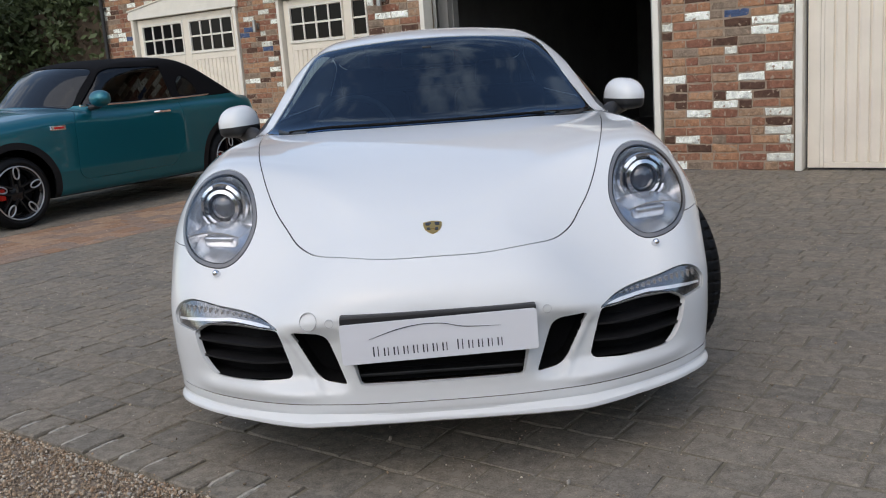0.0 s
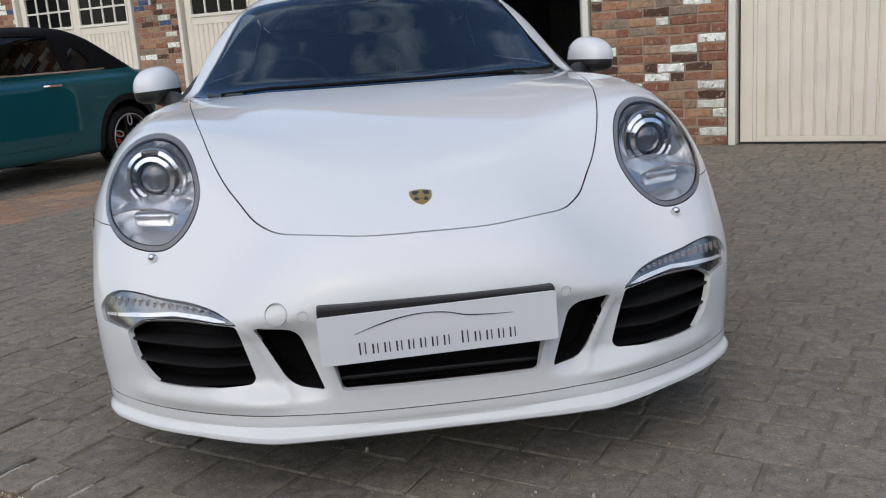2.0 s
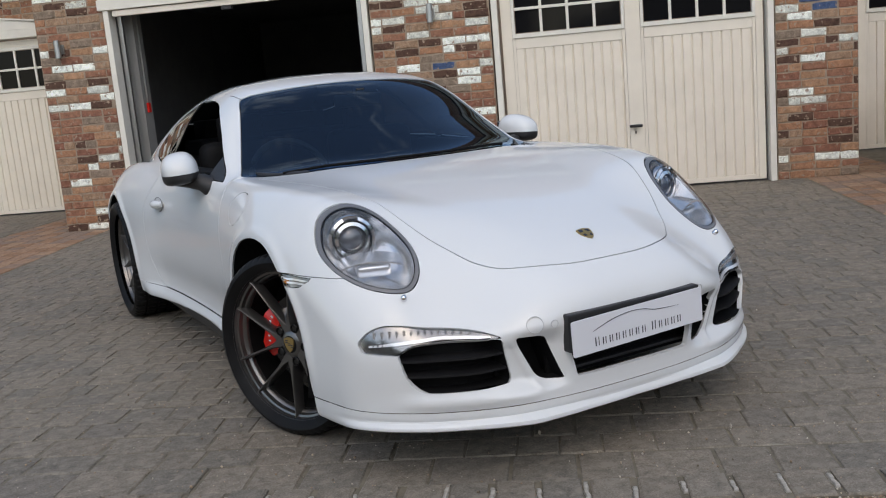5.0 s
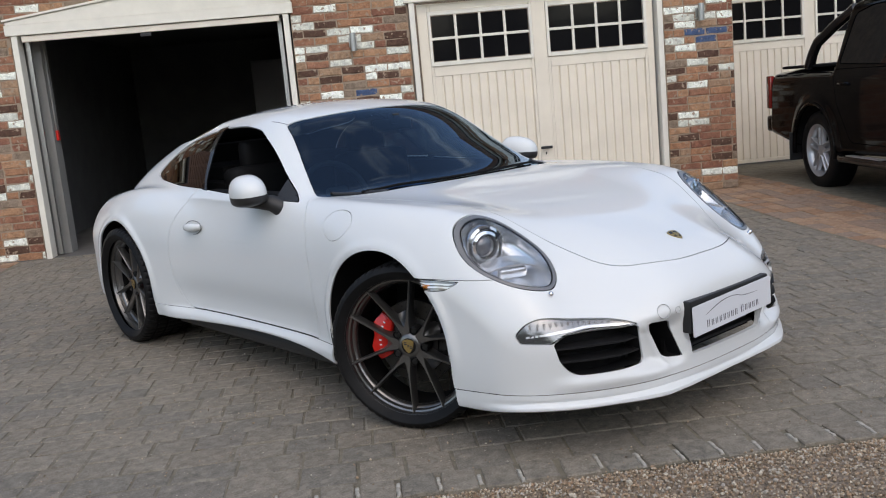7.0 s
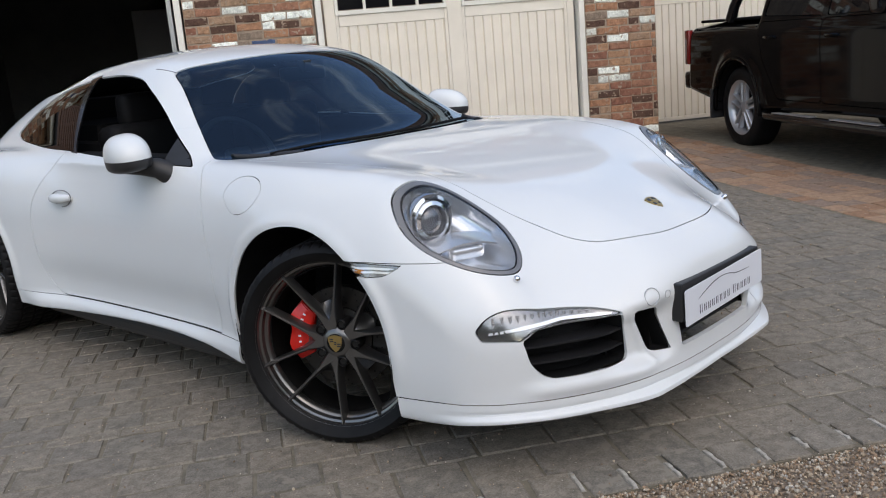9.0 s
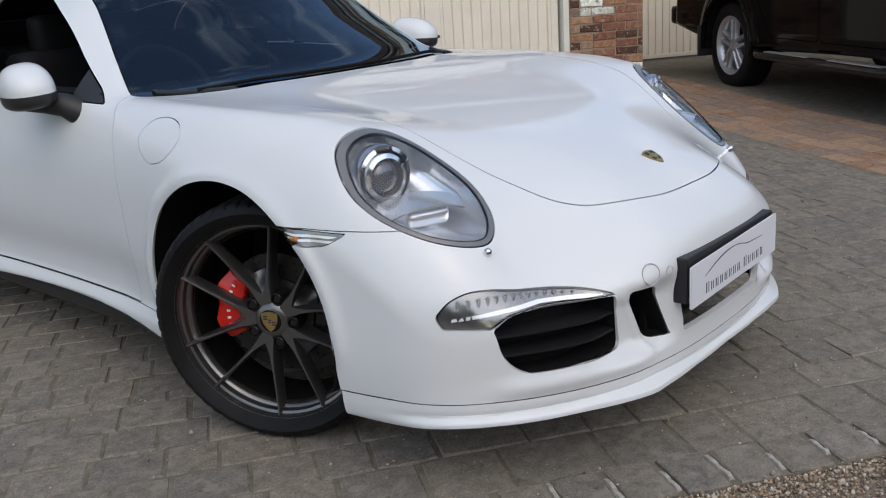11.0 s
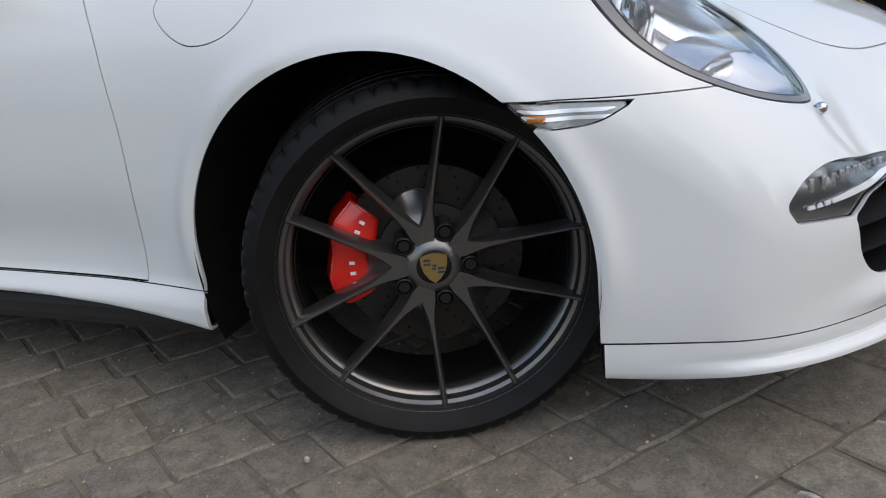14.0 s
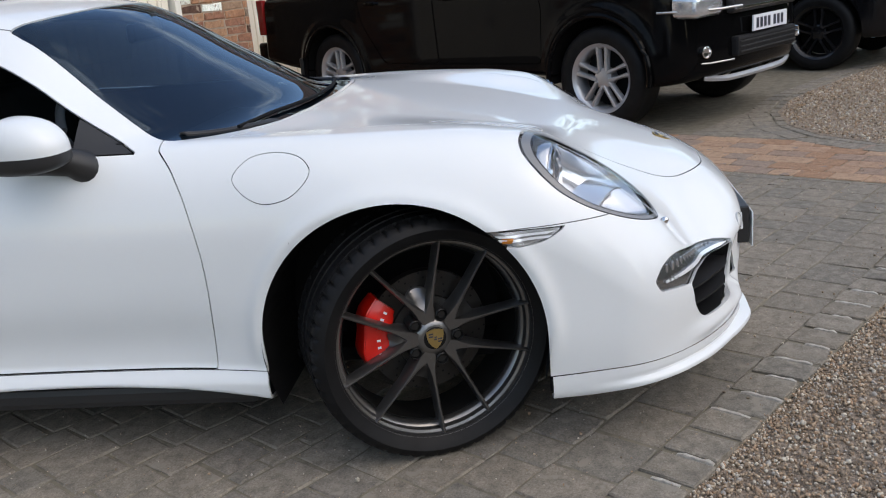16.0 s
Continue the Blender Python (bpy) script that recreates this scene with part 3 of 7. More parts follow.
for g in (-1, 1):
    doors[g], shell = take(shell, lambda V, g=g: np.where((V[:, 0] * g > 0.3) & (V[:, 2] < 1.0), inside_of(DOOR, V[:, [1, 2]]), 0.06), 0.0017)
FLAP = outline([(0.493, 0.801), (0.469, 0.764), (0.414, 0.736), (0.334, 0.753), (0.288, 0.806), (0.312, 0.838), (0.382, 0.854), (0.454, 0.842)])
flap, shell = take(shell, on_side(FLAP, -1), 0.0011)
_, shell = take(shell, lambda V: np.where(V[:, 1] < 0.1, V[:, 2] - (0.237 - 0.010 * step01(-0.6, -0.25, V[:, 1])), 0.06), 0.0011)
bump_line = lambda V: np.where(V[:, 1] < 0.1, V[:, 2] - (0.634 + 0.06 * step01(0.66, 0.55, np.abs(V[:, 0]))), 0.06)
bumper, shell = clip(shell, bump_line)
bumper, _ = clip(bumper, lambda V: np.where(np.abs(V[:, 0]) > 0.62, bump_line(V) + 0.0011, -0.06))
_, shell = clip(shell, lambda V: np.where((np.abs(V[:, 0]) > 0.62) & (V[:, 1] < 0.1), bump_line(V) - 0.0011, 0.06))
sills, shell = take(shell, lambda V: np.where((V[:, 1] > 0.2) & (V[:, 1] < 2.4), V[:, 2] - 0.281, 0.06), 0.0011)

panel("body_shell", shell, M_WHITE, CAR)
panel("understructure", under, M_DARK, CAR, "black hidden structure", thick=0.002)
panel("bonnet", bonnet, M_WHITE, CAR)
panel("front_bumper", bumper, M_WHITE, CAR, thick=0.016)


def plan_line(z, n=121):
    """The nose's outline at one height, from one front wheel arch round to the other: places and outward directions."""
    out = []
    for a in np.linspace(-1.0, 1.0, n):
        a = radians(90) * np.sign(a) * (1 - (1 - abs(a)) ** 1.25)
        q = np.array([math.sin(a), -math.cos(a)])
        lo, hi = 0.2, 1.2
        for _ in range(26):
            m = (lo + hi) / 2
            f = coupe_field(np.array([[q[0] * m, -0.29 + q[1] * m, z]]))[0]
            lo, hi = (m, hi) if f < 0 else (lo, m)
        out.append((q[0] * lo, -0.29 + q[1] * lo))
    P = np.array(out)
    d = np.gradient(P, axis=0)
    nrm = np.stack([d[:, 1], -d[:, 0]], 1)
    return P, nrm / np.linalg.norm(nrm, axis=1, keepdims=True)


# spoiler lip: a hollow under the joint, a ledge and a blunt edge with a corner at each side, fading out at the arches
P_, N_ = plan_line(0.240)
FRONT_LIP = [(0.000, 0.2358), (0.000, 0.2318), (0.001, 0.220), (-0.001, 0.214), (-0.004, 0.208), (-0.002, 0.203), (0.007, 0.199), (0.0125, 0.196), (0.0145, 0.191), (0.0135, 0.184), (0.006, 0.1785), (-0.05, 0.177)]
ARCH_LIP = [(0.000, 0.2258), (0.000, 0.221), (-0.001, 0.212), (-0.001, 0.203), (-0.002, 0.195), (-0.003, 0.188), (-0.004, 0.181), (-0.006, 0.173), (-0.008, 0.165), (-0.014, 0.158), (-0.03, 0.156), (-0.06, 0.158)]
V, F = [], []
for (x, y), (nx, ny) in zip(P_, N_):
    w = 1 - float(step01(-0.62, -0.36, y))
    ax = abs(x)
    corner = 0.020 * max(0.0, 1 - abs(ax - 0.37) / 0.18) - 0.006 * max(0.0, 1 - ax / 0.2)
    seam = 0.237 - 0.010 * float(step01(-0.6, -0.25, y)) - 0.0012
    for i, ((o0, z0), (o1, z1)) in enumerate(zip(FRONT_LIP, ARCH_LIP)):
        o = o1 + (o0 - o1) * w + (corner * w * min(1.0, max(0.0, (0.207 - z0) / 0.010)))
        V.append((x + nx * o, y + ny * o, z1 + (z0 - z1) * w if i > 1 else seam - 0.004 * i))
k = len(FRONT_LIP)
for a in range(len(P_) - 1):
    for b in range(k - 1):
        F.append((a * k + b, a * k + b + 1, (a + 1) * k + b + 1, (a + 1) * k + b))
bm = bmesh.new()
vs = [bm.verts.new(v) for v in V]
for f in F:
    bm.faces.new([vs[i] for i in f])
bmesh.ops.recalc_face_normals(bm, faces=bm.faces[:])
front_lip = part("front_lip", bm, M_WHITE, CAR, "white spoiler lip", smooth=True)
panel("fuel_flap", flap, M_WHITE, CAR)
panel("windscreen", shifted(screen, 0.003), M_GLASS, CAR, "dark tinted windscreen", thick=0.005)
panel("rear_window", shifted(rearwin, 0.003), M_REARGLASS, CAR, "dark tinted rear window", thick=0.005)
door_obs = {}
for g in (-1, 1):
    panel("side_sill", clip(sills, lambda V, g=g: -V[:, 0] * g)[0], M_WHITE, CAR)
    door_obs[g] = panel("door", doors[g], M_WHITE, CAR)
    tri, pane = clip(wins[g], lambda V: V[:, 1] - 0.93)
    panel("mirror_triangle", shifted(tri, 0.001), M_PLASTIC, door_obs[g], "black mirror triangle", thick=0.004)
    if g > 0:  # the other pane is wound down
        panel("side_window", shifted(pane, 0.004), M_SIDEGLASS, door_obs[g], "dark tinted glass", thick=0.004)
    panel("door_pillar", shifted(pillars[g], 0.002), M_GLOSSBLACK, CAR, "black door pillar", thick=0.006)
    panel("quarter_window", shifted(quarters[g], 0.004), M_REARGLASS, CAR, "dark tinted glass", thick=0.004)


def surface_at(x, z, y0=-1.2):
    """The nose's y at a given x and z."""
    lo, hi = y0, 0.6
    ys = np.linspace(lo, hi, 1200)
    f = coupe_field(np.stack([np.full(1200, x), ys, np.full(1200, z)], 1))
    i = int(np.argmax(f < 0))
    return float(ys[i] - (ys[1] - ys[0]) * f[i] / (f[i] - f[i - 1])) if i else float(ys[0])


# head lamps: black rim, satin bowl, lens unit, lower reflector, clear cover
for g in (-1, 1):
    lf = on_front(LAMP, g)
    inner, rim = clip(lamps[g], lambda V: lf(V) + 0.0105)
    seal = clip(inner, lambda V: lf(V) + 0.0135)[1]
    back = np.array([-0.35 * g, 0.83, -0.42])
    edge = np.array([(x * g, surface_at(x, z) + 0.003, z) for x, z in LAMP[::3]])
    heart = edge.mean(0)
    rings = [heart + (edge - heart) * f + back * (0.004 + 0.085 * (1 - f ** 5)) for f in (0.995, 0.96, 0.9, 0.82, 0.72, 0.6, 0.45, 0.3, 0.15, 0.02)]
    n = len(edge)
    quads = [(r * n + k, r * n + (k + 1) % n, (r + 1) * n + (k + 1) % n, (r + 1) * n + k) for r in range(9) for k in range(n)]
    lamp = obj_from("headlamp", np.concatenate(rings), [q if g < 0 else q[::-1] for q in quads], M_BOWL, CAR, "clear headlamp with projector and satin silver bowl")
    panel("rim", shifted(rim, -0.0008), M_LAMPRIM, lamp, "grey rim", thick=0.006)
    panel("seal", shifted(seal, 0.001), M_DARK, lamp, "black seal", thick=0.004)
    panel("cover", shifted(lamps[g], 0.0002), M_LENS, lamp, "clear cover", thick=0.001)
    px, pz = 0.675 * g, 0.727
    py = -0.318
    aim = pose(px, py, pz, 0, 0, 12 * g) @ pose(0, 0, 0, 0, 0, -90)
    # a projector whose axis runs along the local x axis, out of the lamp
    bm = lathe_bm([(0.060, -0.06), (0.062, 0.0), (0.058, 0.012), (0.047, 0.016), (0.044, 0.008), (0.043, -0.01)], 48)
    bm.transform(aim)
    part("projector_ring", bm, M_CHROME, lamp, "chrome ring", smooth=True)
    bm = lathe_bm([(0.044, -0.012), (0.042, -0.002), (0.034, 0.009), (0.02, 0.016), (0.0001, 0.019)], 40)
    bm.transform(aim)
    part("projector_lens", bm, M_BALL, lamp, "dark glass lens", smooth=True)
    bm = lathe_bm([(0.078, -0.03), (0.080, -0.004), (0.077, 0.002), (0.068, 0.002), (0.064, -0.02)], 48)
    bm.transform(aim)
    part("projector_surround", bm, M_ALU, lamp, "silver surround", smooth=True)
    for a0 in (20, 110, 200, 290):
        bm = bmesh.new()
        ring = []
        for k in range(9):
            a = radians(a0 + 50 * k / 8)
            ring.append([bm.verts.new((0.014 - 0.004 * j, r * math.cos(a), r * math.sin(a))) for j, r in enumerate((0.066, 0.076))])
        for k in range(8):
            bm.faces.new((ring[k][0], ring[k + 1][0], ring[k + 1][1], ring[k][1]))
        bmesh.ops.recalc_face_normals(bm, faces=bm.faces[:])
        deepen(bm, (-0.004, 0, 0))
        bm.transform(aim)
        part("halo", bm, M_CHROME, lamp, "chrome segment", smooth=True)
    # shelf and lower reflector
    bm = box_bm((-0.056, -0.016, -0.022), (0.056, 0.02, 0.020), 0.017, 4)
    bm.transform(pose(0.664 * g, -0.440, 0.640, 12, 0, 20 * g))
    part("lower_lamp", bm, M_REFL, lamp, "clear ribbed lower lamp", smooth=True)
    bm = bmesh.new()
    brow = [(x, 0.016 * (1 - (x / 0.095) ** 2) - 0.008) for x in np.linspace(-0.095, 0.095, 15)]
    edge = [[bm.verts.new((x, y, z + 0.10 * (y + 0.03))) for y in (-0.03, 0.05)] for x, z in brow]
    for a, b in zip(edge, edge[1:]):
        bm.faces.new((a[0], b[0], b[1], a[1]))
    deepen(bm, (0, 0, 0.005))
    bm.transform(pose(0.672 * g, -0.437, 0.664, 8, 0, 22 * g))
    part("shelf", bm, M_BOWL, lamp, "silver shelf", smooth=True)
    # washer nozzle
    wy = surface_at(0.65, 0.574) - 0.012
    bm = lathe_bm([(0.010, -0.03), (0.0105, -0.002), (0.009, 0.003), (0.007, 0.006), (0.004, 0.008), (0.0001, 0.009)], 20)
    bm.transform(pose(0.65 * g, wy, 0.574, -38, 0, 25 * g) @ pose(0, 0, 0, 0, 0, -90))
    part("washer_nozzle", bm, M_CHROME, CAR, "small chrome washer nozzle", smooth=True)

# daytime lamps
for g in (-1, 1):
    df = on_front(DRL, g)
    base = shifted(drls[g], 0.009)
    lamp = obj_from("daytime_lamp", base[0], base[2], M_DRLBACK, CAR, "daytime lamp with grey lens and chrome bar", normals=base[1])
    panel("cover", shifted(drls[g], 0.0006), M_LENS, lamp, "clear cover", thick=0.004)
    BAR = rounded([(0.779, 0.441), (0.777, 0.447), (0.70, 0.4575), (0.60, 0.4625), (0.50, 0.4570), (0.458, 0.4500), (0.50, 0.4485), (0.60, 0.4545), (0.70, 0.448)], 0.003)
    bar = clip(drls[g], on_front(BAR, g))[0]
    panel("chrome_bar", shifted(bar, 0.002), M_BARCHROME, lamp, "bright chrome bar", thick=0.004)
    # fine upright ribs behind the cover
    for k in range(14):
        x = 0.515 + 0.0185 * k
        zt = 0.468 + 0.018 * min(1, k / 9)
        yy = surface_at(x, zt - 0.004) + 0.003
        part("lens_block", box_bm((x * g - 0.0045, yy + 0.001, 0.464), (x * g + 0.0045, yy + 0.008, zt), 0.002, 2), M_RIBS, lamp, smooth=True)

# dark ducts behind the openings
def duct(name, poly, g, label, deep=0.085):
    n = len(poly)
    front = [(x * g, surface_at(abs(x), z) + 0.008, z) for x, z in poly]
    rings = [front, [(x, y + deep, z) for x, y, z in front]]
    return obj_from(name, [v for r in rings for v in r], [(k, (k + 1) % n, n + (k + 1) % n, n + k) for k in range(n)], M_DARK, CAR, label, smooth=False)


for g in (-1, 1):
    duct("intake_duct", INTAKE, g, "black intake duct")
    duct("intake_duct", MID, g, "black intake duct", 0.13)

# intakes: boxes behind the openings, slats
for g in (-1, 1):
    bm = bmesh.new()
    rows = [[bm.verts.new((x * g, surface_at(x, 0.37) + dy, z)) for dy, z in ((0.088, 0.27), (0.088, 0.455), (0.10, 0.455), (0.10, 0.27))] for x in np.linspace(0.39, 0.735, 12)]
    for a, b in zip(rows, rows[1:]):
        for k in range(4):
            bm.faces.new((a[k], a[(k + 1) % 4], b[(k + 1) % 4], b[k]))
    for r in (rows[0], rows[-1]):
        bm.faces.new(r)
    bmesh.ops.recalc_face_normals(bm, faces=bm.faces[:])
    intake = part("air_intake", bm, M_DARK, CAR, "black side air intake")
    for k, z in enumerate((0.343, 0.391)):
        pts = [(x, surface_at(x, z) + 0.012) for x in np.linspace(0.41, 0.712, 9)]
        bm = bmesh.new()
        rows = [[bm.verts.new((x * g, y + dy, z + dz)) for dy, dz in ((0, 0), (0.07, 0.004), (0.07, 0.010), (0, 0.006))] for x, y in pts]
        for a, b in zip(rows, rows[1:]):
            for j in range(4):
                bm.faces.new((a[j], a[(j + 1) % 4], b[(j + 1) % 4], b[j]))
        bmesh.ops.recalc_face_normals(bm, faces=bm.faces[:])
        part("slat", bm, M_SLAT, intake)
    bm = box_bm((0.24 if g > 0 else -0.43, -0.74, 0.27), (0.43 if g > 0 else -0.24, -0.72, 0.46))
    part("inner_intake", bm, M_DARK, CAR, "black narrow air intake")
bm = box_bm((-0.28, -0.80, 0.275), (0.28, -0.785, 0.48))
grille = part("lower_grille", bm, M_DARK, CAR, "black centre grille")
bm = box_bm((-0.25, -0.84, 0.300), (0.25, -0.80, 0.310), 0.003)
part("bar", bm, M_PLASTIC, grille)

# side markers
for g in (-1, 1):
    back = shifted(marks[g], 0.014)
    mk = obj_from("side_marker", back[0], back[2], M_MARKBACK, CAR, "clear side marker lamp", normals=back[1])
    panel("cover", shifted(marks[g], 0.0004), M_LENS, mk, thick=0.012)
    for z0, z1 in ((0.604, 0.608), (0.615, 0.619)):
        strip = clip(marks[g], on_side(rounded([(-0.325, z1 + 0.002), (-0.165, z1 + 0.002), (-0.18, z0), (-0.30, z0)], 0.002), g))[0]
        panel("strip", shifted(strip, 0.005), M_BARCHROME, mk, "bright strip", thick=0.004)
    bm = lathe_bm([(0.007, 0), (0.008, 0.02), (0.004, 0.03), (0.0001, 0.031)], 16)
    bm.transform(pose(0.870 * g, -0.185, 0.606, 0, 0, -90))
    part("bulb", bm, M_AMBER, mk, "amber bulb", smooth=True)

# crest: a small shield on the bonnet
def shield(scale=1.0, n=12):
    right = [(0.0, -0.5), (0.18, -0.36), (0.33, -0.14), (0.40, 0.12), (0.41, 0.36), (0.2, 0.44), (0.0, 0.47)]
    return [(x * scale, y * scale) for x, y in right] + [(-x * scale, y * scale) for x, y in right[-2:0:-1]]


fs = coupe_field(np.stack([np.zeros(400), np.full(400, -0.675), np.linspace(0.55, 0.75, 400)], 1))
zc_ = float(np.linspace(0.55, 0.75, 400)[np.argmax(fs > 0)])
cm = pose(0, -0.675, zc_ - 0.001, 25, 0, 0)
crest = part("badge", prism_bm(shield(0.066), 0.004, cm, 0.001), M_GOLD, CAR, "small gold shield badge")
for (x0, y0, x1, y1), mt in (((-0.020, 0.008, -0.004, 0.022), M_INK), ((0.006, 0.008, 0.020, 0.022), M_INK), ((-0.017, -0.014, -0.006, -0.003), M_INK), ((0.006, -0.016, 0.015, -0.004), M_INK), ((-0.008, -0.010, 0.008, 0.012), M_GOLD)):
    bm = box_bm((x0, y0, 0.003), (x1, y1, 0.0052 if mt is not M_GOLD else 0.006), 0.0008)
    bm.transform(cm)
    part("field", bm, mt, crest)

# parking sensors and tow-eye cover
for x, z, r in ((-0.293, 0.469, 0.012), (0.293, 0.469, 0.012), (-0.352, 0.474, 0.026)):
    yy = surface_at(x, z)
    lean = math.degrees(math.atan2(surface_at(abs(x) + 0.02, z) - surface_at(abs(x) - 0.02, z), 0.04)) * (1 if x > 0 else -1)
    bm = lathe_bm([(r, -0.006), (r, 0.0008), (r - 0.0010, 0.0008), (r - 0.0010, -0.006)], 40, close=True)
    back = math.degrees(math.atan2(surface_at(x, z + 0.02) - surface_at(x, z - 0.02), 0.04))
    bm.transform(pose(x, yy, z, 0, 0, lean) @ pose(0, 0, 0, -back) @ pose(0, 0, 0, 0, 0, -90))
    part("sensor_ring" if r < 0.02 else "tow_cover_ring", bm, M_RING, CAR, "fine grey ring", smooth=True)

# number plate holder with a dealer's plate
hold = part("plate_holder", box_bm((-0.262, -0.905, 0.375), (0.262, -0.868, 0.492), 0.006), M_PLASTIC, CAR, "black number plate holder")
PM = pose(0.0, -0.912, 0.4235, 0, -1.3, 0) @ pose(0, 0, 0, 90, 0, 0)
plate = part("show_plate", prism_bm(rounded([(-0.262, -0.0555), (0.262, -0.0555), (0.262, 0.0555), (-0.262, 0.0555)], 0.008), 0.004, PM, 0.0008), M_PLATEWHITE, hold, "white show plate with a line drawing of a car and dark letter bars")
# a long swoosh over a line of letter-sized bars
xs = np.linspace(-0.185, 0.165, 41)
up = curve([-0.185, -0.14, -0.08, -0.02, 0.02, 0.06, 0.10, 0.165], [0.010, 0.024, 0.037, 0.0405, 0.036, 0.0255, 0.0215, 0.0185], xs)
th = curve([-0.185, -0.12, -0.02, 0.06, 0.165], [0.0004, 0.0022, 0.0016, 0.0022, 0.0003], xs)
bm = prism_bm([(x, y + t / 2) for x, y, t in zip(xs[::-1], up[::-1], th[::-1])] + [(x, y - t / 2) for x, y, t in zip(xs, up, th)], 0.0012, PM @ pose(0, 0, 0.004))
part("swoosh", bm, M_INK, plate, "thin dark swoosh")
random.seed(5)
x = -0.180
for wi, word in enumerate((8, 5)):
    for k in range(word):
        h, w = (0.0275, 0.020) if k == 0 else (0.0225, 0.0175)
        for bx, bw, b0, b1 in ((0.002, 0.0036, 0, h), (w * 0.72, 0.0026, 0, h)):
            bm = box_bm((x + bx, -0.0375 + b0, 0.0038), (x + bx + bw, -0.0375 + b1, 0.0048))
            bm.transform(PM)
            part("letter_bar", bm, M_INK, plate)
        x += w + 0.0085
    x += 0.014

# mirrors
def mirror_field(P):
    x, y, z = np.abs(P[:, 0]), P[:, 1], P[:, 2]
    q = ((x / 0.080) ** 2.6 + (np.maximum(y, 0) / 0.075) ** 2.6 + (np.maximum(-y, 0) / 0.14) ** 2.2 + (np.maximum(z, 0) / 0.084) ** 2.1 + (np.maximum(-z, 0) / 0.058) ** 5.0) ** (1 / 2.3)
    return (q - 1) * 0.06


mir = skin(mirror_field, (0, -0.16, -0.09), (0.14, 0.10, 0.10), 0.008)
for g in (-1, 1):
    V, N, T = mir
    V = V.copy()
    V[:, 2] += 0.12 * np.abs(np.minimum(0, V[:, 0] * g)) ** 1.0 * 0.1
    m3 = (V, N, T)
    low, cap = clip(m3, lambda P: P[:, 2] + 0.008 - 0.05 * P[:, 0] * g)
    arm_in, arm_out = (0.745, 0.93, 0.868), (0.83, 0.985, 0.905)
    mo = pose(0.878 * g, 1.015, 0.922, 0, 6 * g, 14 * g)
    cap_o = panel("door_mirror", cap, M_WHITE, door_obs[g], "white door mirror on a black arm", thick=0.004)
    low_o = panel("housing", low, M_PLASTIC, cap_o, "black lower housing", thick=0.003)
    cap_o.matrix_local = mo
    bm = tube_bm([(0.02 * g, -0.005, -0.036), (-0.03 * g, -0.035, -0.046), (-0.080 * g, -0.070, -0.060), (-0.105 * g, -0.085, -0.080), (-0.135 * g, -0.098, -0.108)], [0.026, 0.032, 0.038, 0.043, 0.045], 16)
    part("arm", bm, M_PLASTIC, cap_o, "black arm", smooth=True)
    bm = box_bm((-0.06, 0.05, -0.045), (0.06, 0.068, 0.05), 0.01)
    part("glass", bm, M_CHROME, cap_o, "mirror glass")

# door handles in shallow cups
for g in (-1, 1):
    bm = bmesh.new()
    n = 28
    hx = 0.8495
    V = []
    bm = tube_bm([(hx * g * 1.004, 1.67 + 0.092 * math.cos(2 * math.pi * k / n), 0.725 + 0.036 * math.sin(2 * math.pi * k / n) - 0.008 * math.cos(2 * math.pi * k / n)) for k in range(n)], 0.0022, 6, closed=True)
    part("handle_cup_line", bm, M_SEAM, door_obs[g], "fine seam round the handle cup", smooth=True)
    bm = tube_bm([((hx + 0.002) * g, 1.752, 0.722), ((hx + 0.018) * g, 1.715, 0.727), ((hx + 0.024) * g, 1.665, 0.729), ((hx + 0.018) * g, 1.615, 0.731), ((hx + 0.002) * g, 1.585, 0.732)], [0.013, 0.019, 0.021, 0.019, 0.012], 14)
    part("door_handle", bm, M_WHITE, door_obs[g], "white pull handle", smooth=True)

# fine joint over the head of each windscreen pillar
for g in (-1, 1):
    line = []
    for k in range(8):
        x, y = 0.516 + 0.004 * k / 7, 1.182 + 0.135 * k / 7
        zz = np.linspace(1.0, 1.32, 640)
        f = coupe_field(np.stack([np.full(640, x), np.full(640, y), zz], 1))
        line.append((x * g, y, float(zz[np.argmax(f > 0)]) + 0.0004))
    part("roof_joint", tube_bm(line, 0.0017, 6), M_SEAM, CAR, "fine grey roof joint", smooth=True)

